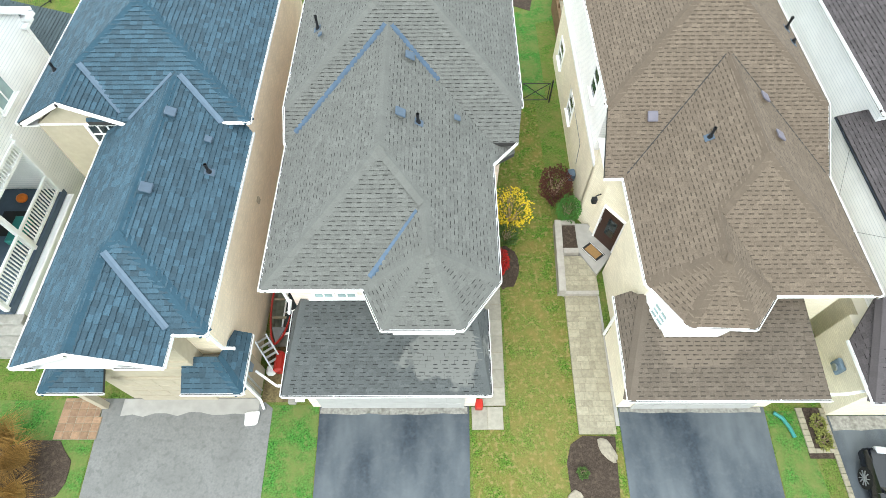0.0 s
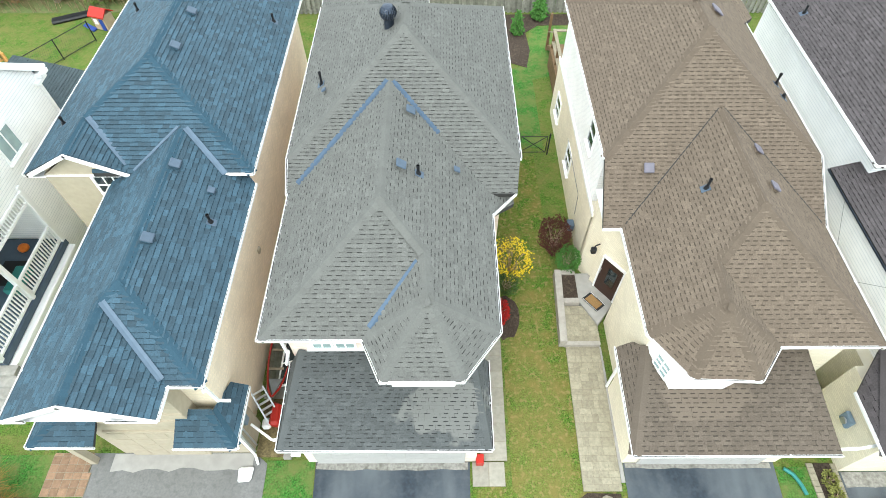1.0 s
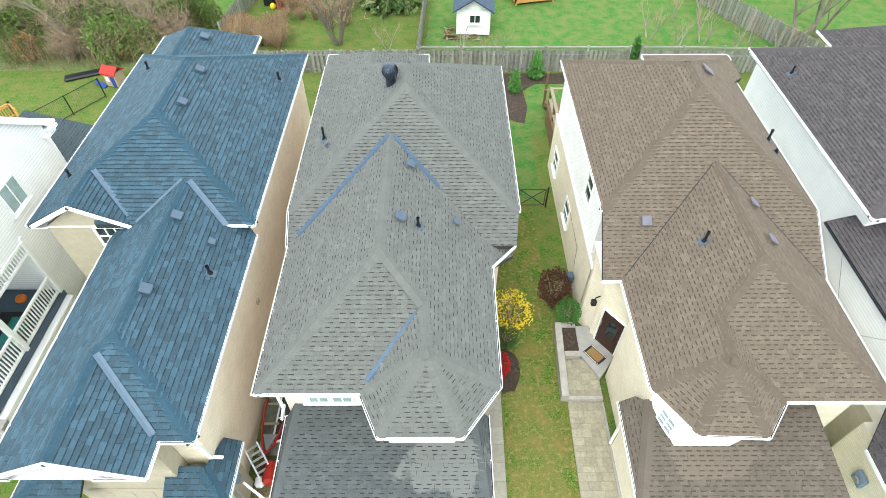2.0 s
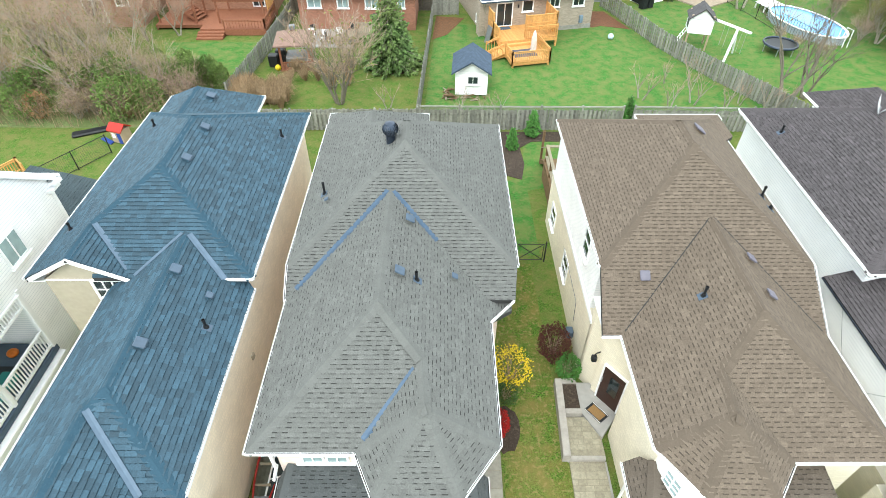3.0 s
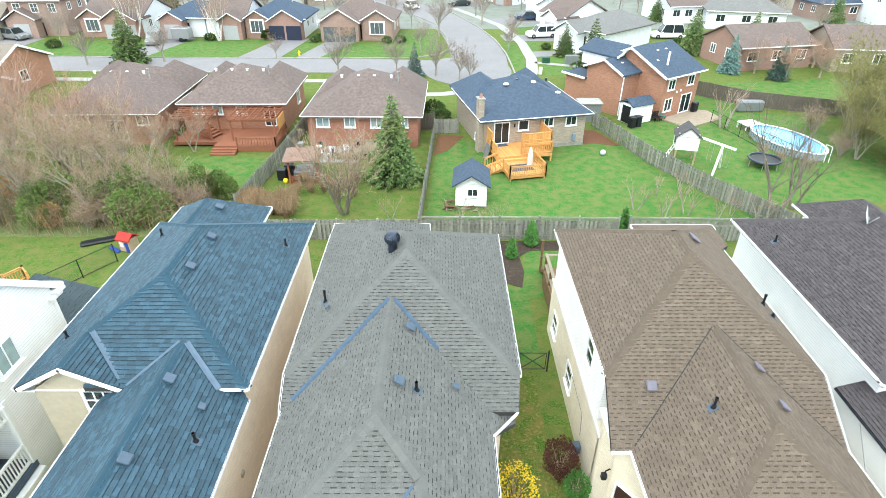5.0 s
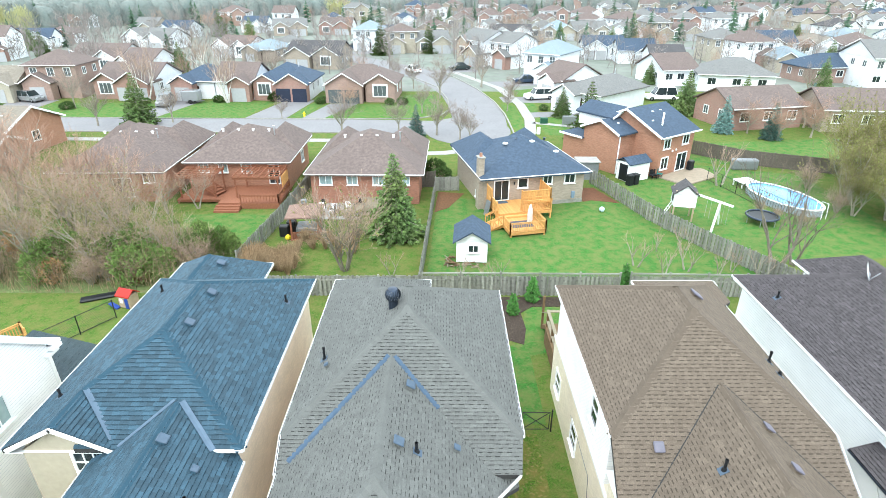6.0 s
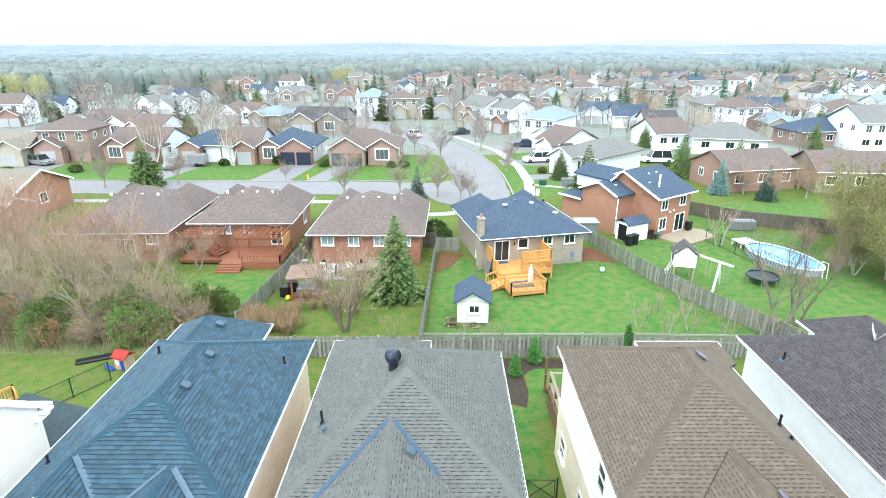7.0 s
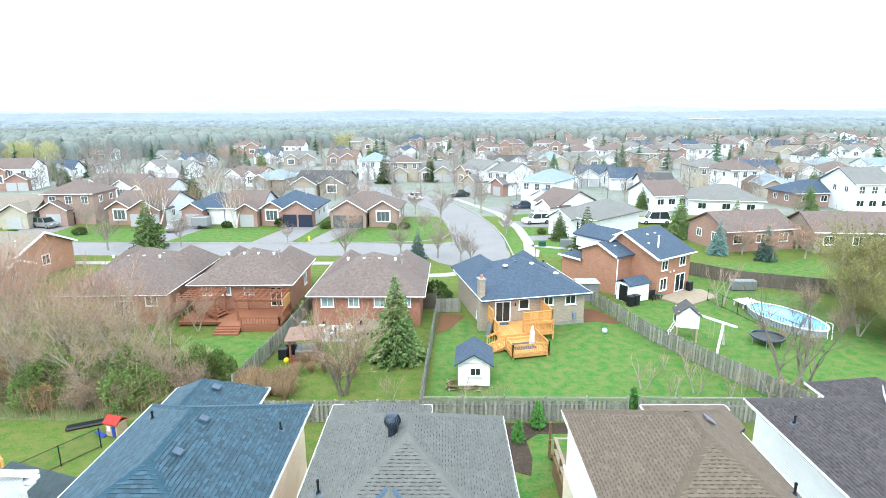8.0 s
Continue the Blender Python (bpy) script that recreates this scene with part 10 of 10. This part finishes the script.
# ---------------------------------------------------------------- cars
def car(x, y, yaw, paint, label, length=4.5, width=1.8, height=1.5, suv=False, scale=1.0):
    """A car: body, glasshouse, wheels, lamps."""
    m = pose(x, y, 0.02, 0, 0, yaw) @ Matrix.Diagonal((scale, scale, scale, 1))
    c = thing("car", (x, y, 0.02), label, "car", "parked cars", yaw=yaw)
    L, Wd = length / 2, width / 2
    belt = 0.95 if suv else 0.85
    prof = [(-L, 0.35), (-L + 0.05, 0.75), (-L + 0.5, belt - 0.05), (-L + 1.2, belt), (L - (0.15 if suv else 0.5), belt + 0.05), (L - 0.05, 0.8), (L, 0.4), (L - 0.1, 0.22), (-L + 0.1, 0.22)]
    bm = bmesh.new()
    a = [bm.verts.new((px, -Wd, pz)) for px, pz in prof]
    b = [bm.verts.new((px, Wd, pz)) for px, pz in prof]
    bm.faces.new(a)
    bm.faces.new(b[::-1])
    for i in range(len(prof)):
        j = (i + 1) % len(prof)
        bm.faces.new((a[j], a[i], b[i], b[j]))
    bmesh.ops.bevel(bm, geom=bm.edges[:], offset=0.07, segments=2, affect="EDGES")
    bm.transform(m)
    body = part("body", bm, paint, c, smooth=False)
    bm = bmesh.new()
    f0, f1 = (-L + 1.15, -L + 1.75), (L - 0.25, L - 0.7) if suv else (L - 0.55, L - 1.35)
    lo, hi = belt - 0.02, height - 0.04
    vs = [(f0[0], -Wd + 0.06, lo), (f1[0], -Wd + 0.06, lo), (f1[0], Wd - 0.06, lo), (f0[0], Wd - 0.06, lo), (f0[1], -Wd + 0.2, hi), (f1[1], -Wd + 0.2, hi), (f1[1], Wd - 0.2, hi), (f0[1], Wd - 0.2, hi)]
    solid(bm, m, vs, ((3, 2, 1, 0), (4, 5, 6, 7), (0, 1, 5, 4), (1, 2, 6, 5), (2, 3, 7, 6), (3, 0, 4, 7)))
    part("glazing", bm, M_GLASS, c, "dark car glass")
    part("car_roof", boxed_at(m, f0[1] - 0.02, f1[1] + 0.02, -Wd + 0.19, Wd - 0.19, hi - 0.01, height, bevel=0.02), paint, c)
    for sx in (f0[1], (f0[1] + f1[1]) / 2, f1[1]):
        for sy in (-1, 1):
            part("pillar", barred([(m @ Vector((sx, sy * (Wd - 0.18), hi)), m @ Vector((sx + (f0[0] - f0[1] if sx == f0[1] else f1[0] - f1[1] if sx == f1[1] else 0), sy * (Wd - 0.05), lo)))], 0.07, 0.05), paint, c)
    for wx in (-L + 0.85, L - 0.85):
        for sy in (-1, 1):
            bm = bmesh.new()
            tube(bm, [m @ Vector((wx, sy * (Wd - 0.2), 0.32)), m @ Vector((wx, sy * (Wd + 0.01), 0.32))], 0.32 * scale, 18)
            wh = part("wheel", bm, M_RUBBER, c)
            bm = bmesh.new()
            tube(bm, [m @ Vector((wx, sy * (Wd + 0.0), 0.32)), m @ Vector((wx, sy * (Wd + 0.02), 0.32))], 0.09 * scale, 10)
            for k in range(10):
                an = k * math.tau / 10
                bar(bm, m @ Vector((wx, sy * (Wd + 0.025), 0.32)), m @ Vector((wx + 0.22 * math.cos(an), sy * (Wd + 0.025), 0.32 + 0.22 * math.sin(an))), 0.03, 0.02)
            part("rim", bm, M_GALV, wh)
    for sy in (-1, 1):
        part("headlight", boxed_at(m, -L - 0.01, -L + 0.22, sy * (Wd - 0.42) - 0.2, sy * (Wd - 0.42) + 0.22, 0.62, 0.78, bevel=0.03), M_GALV, c, "clear headlight")
        part("tail_light", boxed_at(m, L - 0.12, L + 0.01, sy * (Wd - 0.3) - 0.15, sy * (Wd - 0.3) + 0.15, 0.65, 0.85), M_REDPLASTIC, c)
        part("mirror", boxed_at(m, f0[0] + 0.2, f0[0] + 0.38, sy * (Wd + 0.07) - 0.08, sy * (Wd + 0.07) + 0.08, belt, belt + 0.14, bevel=0.02), paint, c)
    return c


PAINT_WHITE = material("white_car_paint", (0.8, 0.8, 0.8), 0.2, 0.03, 2, 0.1, 0.0, spec=0.5)
PAINT_BLUE = material("dark_blue_car_paint", (0.05, 0.08, 0.14), 0.2, 0.05, 2, 0.1, 0.0, spec=0.5)
PAINT_SILVER = material("silver_car_paint", (0.5, 0.52, 0.54), 0.25, 0.05, 2, 0.1, 0.0, metal=0.5)
PAINT_GREEN = material("dark_green_car_paint", (0.04, 0.06, 0.06), 0.2, 0.05, 2, 0.1, 0.0, spec=0.5)
car(13.15, 1.25, 90 + 180 - 6, M_CARBLACK, "black car parked on the sealed driveway", 4.4, 1.75, 1.45)
car(15.6, 93.3, 12, PAINT_WHITE, "white estate car parked on a driveway", 4.8, 1.9, 1.75, True)
car(21.2, 89.3, 5, PAINT_WHITE, "white car parked beside a house", 4.6)
car(15.4, 108.9, 8, PAINT_BLUE, "dark blue car parked on a driveway", 4.5)
car(3.4, 125.4, 15, PAINT_GREEN, "dark green car parked on a driveway", 4.5)
car(-66.5, 91.0, 160, PAINT_SILVER, "silver car parked before a garage", 4.6, 1.85, 1.7, True)
car(-43.5, 88.2, 100, PAINT_SILVER, "grey car parked before a garage", 4.6, 1.85, 1.7, True)
car(-6.5, 122.0, -60, PAINT_WHITE, "white car driving lane side of the far street", 4.5)
car(-33.5, 160.5, 10, PAINT_GREEN, "dark car parked on the far street", 4.5)
car(-24.8, 163.0, 10, PAINT_BLUE, "dark blue car parked on the far street", 4.8, 1.9, 1.7, True)
car(72.8, 126.5, 0, PAINT_GREEN, "dark car parked on the far street", 4.6)
car(35.5, 92.8, 0, PAINT_WHITE, "white van parked behind a house", 5.2, 2.0, 2.1, True)
trl = thing("cargo_trailer", (-40.0, 89.6, 0), "grey enclosed cargo trailer parked on a driveway", "trailer")
part("body", boxed(-41.2, -38.6, 88.9, 90.7, 0.45, 2.0, bevel=0.06), PAINT_SILVER, trl)
for y in (88.85, 90.6):
    bm = bmesh.new()
    tube(bm, [(-39.9, y, 0.33), (-39.9, y + 0.15, 0.33)], 0.33, 16)
    part("wheel", bm, M_RUBBER, trl)

# utility cabinets, sign, hydrant
lone("utility_cabinet", boxed(13.2, 14.2, 75.9, 76.6, 0, 0.8, bevel=0.05), material("green_painted_steel", (0.03, 0.12, 0.07), 0.5, 0.1, 3, 0.2, 0.05), "dark green utility cabinet on the lawn", "cabinet")
lone("utility_cabinet", boxed(11.9, 12.3, 70.2, 70.5, 0, 0.9, bevel=0.05), M_WHITE, "small white utility pedestal on the lawn", "cabinet")
mail = thing("community_mailbox", (16.6, 74.2, 0), "grey community mailbox unit beside a path", "mailbox")
part("cabinet", boxed(15.8, 17.6, 73.9, 74.4, 0.4, 1.5, bevel=0.04), M_LEAD, mail)
part("post", boxed(16.5, 16.9, 74.05, 74.25, 0, 0.4), M_CONCRETE, mail)
strip_slab("pavement", [(12.3, 76.5), (15, 75.4), (19, 73.6)], 1.0, 0.04, M_SIDEWALK, "narrow concrete path to the mailbox", "pavement")
hyd = bmesh.new()
tube(hyd, [(-20.0, 80.2, 0), (-20.0, 80.2, 0.6), (-20.0, 80.2, 0.75)], [0.14, 0.12, 0.03], 12)
tube(hyd, [(-20.25, 80.2, 0.45), (-19.75, 80.2, 0.45)], 0.07, 8)
lone("fire_hydrant", hyd, M_FORSYTHIA, "yellow fire hydrant on the verge", "hydrant")

# ---------------------------------------------------------------- trees of the streets
blue_spruce = conifer("blue_spruce", 5.0, 3.0, 51, "blue spruce by the street", M_BLUENEEDLE, 20)
for x, y, s in ((-3.4, 68.2, 0.85), (36.0, 71.4, 0.95), (40.3, 68.0, 0.9), (50.5, 77.9, 1.05)):
    put(blue_spruce, x, y, 0, x * 31, s)
spruce_far = conifer("spruce_tree", 6.6, 4.7, 32, "dark green spruce between houses", M_NEEDLE, 22, 0.2)
for x, y, s in ((-40.9, 75.0, 1.05), (-68.2, 108.4, 0.75), (-51.2, 113.0, 1.05), (-25.4, 191.4, 1.25), (-16.0, 150.8, 1.25), (-3.9, 154.4, 1.15), (34.4, 176.2, 0.95), (16.9, 80.2, 0.65), (17.3, 66.5, 1.1), (59.5, 188.4, 1.25), (38.5, 107.8, 0.65),
                (80.7, 122.2, 1.0), (35.1, 81.9, 0.95), (-112.5, 160.2, 1.1), (69.8, 105.9, 0.8), (-56, 172, 1.2), (-97, 142, 1.0), (-2, 210, 1.2), (47, 166, 0.9), (-75, 200, 1.3), (44.5, 84.0, 0.8), (102, 172, 1.0)):
    put(spruce_far, x, y, 0, x * 31, s)
birch = bare_tree("birch_tree", 8.0, 52, "bare white birch before a house", bark=M_BIRCH, twig=M_TWIG, stems=3, depth=2, kids=(1, 2), spread=0.5, trunk_share=0.3)
for x, y, s in ((-34.4, 90.0, 1.05), (-47.6, 91.0, 1.15), (-49.5, 118, 1.0), (-46, 121, 0.9), (22, 205, 1.0), (25, 203, 1.1), (55, 150, 0.9)):
    put(birch, x, y, 0, x * 31, s)
M_STREETTWIG = material("grey_brown_twigs", (0.37, 0.3, 0.255), 0.95, 0.25, 3, 0.5, 0.0, pick="island", spread=0.25)
street = bare_tree("street_tree", 5.5, 53, "bare round-crowned street tree", twig=M_STREETTWIG, stems=1, depth=3, kids=(1, 2), spread=0.6, trunk_share=0.3)
light = bare_tree("bare_tree", 6.5, 58, "bare tree between the far houses", twig=M_STREETTWIG, stems=1, depth=2, kids=(1, 2), spread=0.6, trunk_share=0.25)
light_red = bare_tree("bare_tree", 6.5, 59, "bare reddish tree between the far houses", twig=M_REDTWIG, stems=1, depth=2, kids=(1, 2), spread=0.6, trunk_share=0.25)
for x, y, s in ((-46.5, 74.6, 0.95), (-37.3, 76.6, 0.9), (-12.8, 69.2, 1.0), (-5.7, 70.4, 0.85), (-0.9, 69.8, 0.9), (-0.7, 93.8, 1.2), (10.65, 91.1, 0.75), (-56.4, 86, 1.1), (-22.8, 78.6, 0.55), (-5.4, 102.2, 0.9), (-3.2, 82.5, 0.8), (9.5, 84, 0.7), (2.0, 67.5, 0.8), (3.2, 66.4, 0.7), (23.4, 88, 0.6), (-9.0, 109, 0.9), (64, 116, 1.0), (60, 94, 1.0)):
    put(street, x, y, 0, x * 31, s)
maroon = bare_tree("budding_tree", 4.2, 54, "round budding maroon tree before a house", twig=M_REDTWIG, stems=1, depth=3, kids=(1, 2), spread=0.75, trunk_share=0.22)
for x, y, s in ((-14.2, 86.0, 1.0), (-80, 205, 2.2), (-76, 209, 2.2), (41, 67.5, 1.3), (46, 69, 1.2), (39, 71, 1.1), (48, 74, 1.2), (62, 182, 1.5), (92, 150, 1.3)):
    put(maroon, x, y, 0, x * 31, s)
rnd = random.Random(88)
for i in range(125):
    y = rnd.uniform(98, 330)
    x = rnd.uniform(-0.85 * y, 0.85 * y)
    if abs(x - (4 - max(0, y - 95) * 0.6)) > 7:
        put(rnd.choice((light, light_red)), x, y, 0, rnd.uniform(0, 360), rnd.uniform(0.7, 1.25))
bush = shrub("garden_bush", 0.8, 0.7, 0.9, 55, "low rounded bush before a house", M_CEDAR, 500, 0.14)
for x, y, s in ((-27, 91.3, 1.6), (-19.6, 89.2, 1.0), (-19.2, 90.6, 1.0), (-57, 85, 1.2), (-36, 90.4, 1.1), (-47, 89, 1.0), (-6.5, 88.8, 1.1), (-8.5, 88.6, 1.0), (-66, 83, 1.3), (15, 84.5, 0.9), (-0.3, 52.5, 1.3), (-1.0, 55.0, 1.4), (0.4, 51.0, 0.8), (34, 85, 1.5), (38, 88, 1.6)):
    put(bush, x, y, 0, x * 31, s)

# ---------------------------------------------------------------- woods and far hills
def woods(name, label, mat, count, area, height, seed, limbs=50, cone=False):
    """A stand of far trees in one mesh: each a stem with many thin branches."""
    r = random.Random(seed)
    verts, faces = [], []
    for i in range(count):
        x, y, ok = area(r)
        if not ok:
            continue
        h = height * r.uniform(0.65, 1.2)
        w = h * r.uniform(0.28, 0.42)
        for k in range(limbs):
            # a branch: a thin blade from the stem outwards and up, or drooping for evergreens
            an, f = r.uniform(0, math.tau), r.uniform(0.15, 0.85) if not cone else r.uniform(0.05, 0.97)
            out = Vector((math.cos(an), math.sin(an), 0))
            if cone:
                a = Vector((x, y, h * f))
                b = a + out * w * (1.02 - f) * r.uniform(0.7, 1.15) + Vector((0, 0, -0.1 * w))
                t = 0.5 * (1.15 - f)
            else:
                g = r.uniform(0.0, 0.6)
                a = Vector((x, y, h * f)) + out * w * g
                b = a + (out * r.uniform(-0.2, 0.5) + Vector((r.uniform(-0.4, 0.4), r.uniform(-0.4, 0.4), r.uniform(0.2, 0.8)))) * w * 0.8
                b.z = min(b.z, h)
                t = r.uniform(0.03, 0.08)
            u = (b - a).orthogonal().normalized() * t
            j = len(verts)
            verts += [a + u, a - u, b]
            faces.append((j, j + 1, j + 2))
        j = len(verts)
        verts += [Vector((x - 0.12, y, 0)), Vector((x + 0.12, y, 0)), Vector((x, y, h))]
        faces.append((j, j + 1, j + 2))
    ob = pydata(name, verts, faces, mat, None, label)
    return tagged(ob, label, "woods", kind="stuff")


def west_wood(r):
    x, y = r.uniform(-420, 60), r.uniform(180, 480)
    return x, y, x < -105 - (y - 180) * 0.02 or (y > 260 and x < -110 + (y - 260) * 0.75)


def canopy(name, label, mat, y0, y1, step, low, high, seed, inside=lambda x, y: True):
    """Far woods seen over their tops: rows of uneven rounded crowns behind one another."""
    r = random.Random(seed)
    verts, faces, sides = [], [], 7
    y = y0
    while y < y1:
        x = -1.1 * y
        while x < 1.1 * y:
            w = step * r.uniform(0.3, 0.6)
            if inside(x, y):
                swell = noise.noise(Vector((x * 0.012, y * 0.012, seed)))
                h = (low + high) / 2 + (high - low) * (0.5 * swell + 0.35 * r.uniform(-1, 1))
                yy, turn, j = y + r.uniform(-0.5, 0.5) * step, r.random(), len(verts)
                for wide, f in ((0.9, 0.0), (1.0, 0.62), (0.6, 0.9)):
                    for k in range(sides):
                        an = (k / sides + turn) * math.tau
                        q = w * wide * r.uniform(0.72, 1.25)
                        verts.append(Vector((x + q * math.cos(an), yy + q * math.sin(an), h * f * r.uniform(0.95, 1.04))))
                verts.append(Vector((x + w * r.uniform(-0.3, 0.3), yy, h)))
                for k in range(sides):
                    n = (k + 1) % sides
                    faces += [(j + k, j + n, j + sides + n, j + sides + k), (j + sides + k, j + sides + n, j + 2 * sides + n, j + 2 * sides + k), (j + 2 * sides + k, j + 2 * sides + n, j + 3 * sides)]
            x += w * r.uniform(0.7, 1.3)
        y += step * 0.6 * (1 + 0.0006 * (y - y0))
    ob = pydata(name, verts, faces, mat, None, label)
    ob.data.polygons.foreach_set("use_smooth", [True] * len(faces))
    return tagged(ob, label, "woods", kind="stuff")


# haze is put into the pale grey of these bare woods
M_WOODGREY = material("hazed_bare_woods", (0.24, 0.26, 0.24), 1.0, 0.25, 1.2, 0.7, 0.0, tint=(0.175, 0.23, 0.22), pick="island", spread=0.09)
M_WOODBROWN = material("bare_garden_trees", (0.35, 0.32, 0.3), 1.0, 0.14, 0.12, 0.6, 0.0, tint=(0.36, 0.3, 0.27), pick="island", spread=0.16)
# mid and far woods: haze painted in, paler and bluer band by band
M_WOODMID = material("hazed_mid_woods", (0.255, 0.29, 0.315), 1.0, 0.2, 0.2, 0.7, 0.0, tint=(0.205, 0.265, 0.285), pick="island", spread=0.08)
M_WOODFAR = material("hazed_far_woods", (0.29, 0.335, 0.4), 1.0, 0.12, 0.05, 0.7, 0.0, tint=(0.26, 0.315, 0.38), pick="island", spread=0.05)
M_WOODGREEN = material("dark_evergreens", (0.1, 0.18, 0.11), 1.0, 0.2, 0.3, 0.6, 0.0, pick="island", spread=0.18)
M_WILLOW = material("yellow_willow", (0.55, 0.54, 0.26), 1.0, 0.15, 1.0, 0.4, 0.0, pick="island", spread=0.2)
woods("bare_woods", "leafless woods beyond the houses, hazed to pale grey-brown", M_WOODGREY, 1100, west_wood, 10, 61, 60)
canopy("bare_woods", "leafless woods beyond the houses, hazed to pale grey-green", M_WOODGREY, 200, 480, 9, 6, 11, 71, lambda x, y: x < -150 + (y - 230) * 0.9 or (y > 350 and noise.noise(Vector((x * 0.01, y * 0.01, 4))) > -0.1))
canopy("distant_woods", "leafless woods in the distance, grey-blue with haze", M_WOODMID, 470, 800, 16, 7, 13, 72)
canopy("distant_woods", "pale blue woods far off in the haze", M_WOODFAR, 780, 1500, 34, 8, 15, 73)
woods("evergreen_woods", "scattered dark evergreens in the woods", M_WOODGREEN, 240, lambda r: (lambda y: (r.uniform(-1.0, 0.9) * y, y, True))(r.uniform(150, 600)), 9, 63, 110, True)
woods("garden_trees", "bare trees between the far houses", M_WOODBROWN, 760, lambda r: (lambda y: (r.uniform(-0.75, 0.95) * y, y, True))(r.uniform(112, 420)), 8, 64, 90)
woods("willow_trees", "pale yellow budding willows at the wood's edge", M_WILLOW, 40, lambda r: ((-150 + r.uniform(-9, 9), 205 + r.uniform(-4, 4), True) if r.random() < 0.65 else (-52 + r.uniform(-5, 5), 300 + r.uniform(-3, 3), True)), 9, 65, 160)


def ridge(y, top, seed, color, glow, label):
    """A far wooded ridge with an uneven crest; its colour holds the haze."""
    bm = bmesh.new()
    n = 260
    a, b = [], []
    for i in range(n + 1):
        x = -y * 1.3 + 2.6 * y * i / n
        z = top * (0.75 + 0.35 * noise.noise(Vector((x / y * 4 + seed, seed, 0))) + 0.12 * noise.noise(Vector((x / y * 60, seed, 3))))
        a.append(bm.verts.new((x, y, 0)))
        b.append(bm.verts.new((x, y + 60, z)))
    for i in range(n):
        bm.faces.new((a[i], a[i + 1], b[i + 1], b[i]))
    finish("backdrop", bm, material("hazed_ridge", color, 1.0, 0.08, 0.02, 0.5, 0.0, glow=glow), label, "backdrop", kind="structure")


# colours step paler and bluer to stand for thickening haze
ridge(1600, 34, 2, (0.29, 0.33, 0.4), 0.0, "distant wooded plain, blue-grey with haze")
ridge(2300, 44, 5, (0.35, 0.39, 0.47), 0.0, "distant ridge, pale blue with haze")
ridge(3200, 64, 9, (0.41, 0.45, 0.53), 0.0, "farthest hills, pale blue with haze")

hall = thing("warehouse", (352, 760, 0), "long white warehouse among the distant woods", "warehouse")
part("wall", boxed(337, 367, 760, 785, 0, 11.5), M_FARDOOR, hall)
part("roof", boxed(336, 368, 759, 786, 11.5, 12.1, bevel=0.1), M_WHITE, hall)
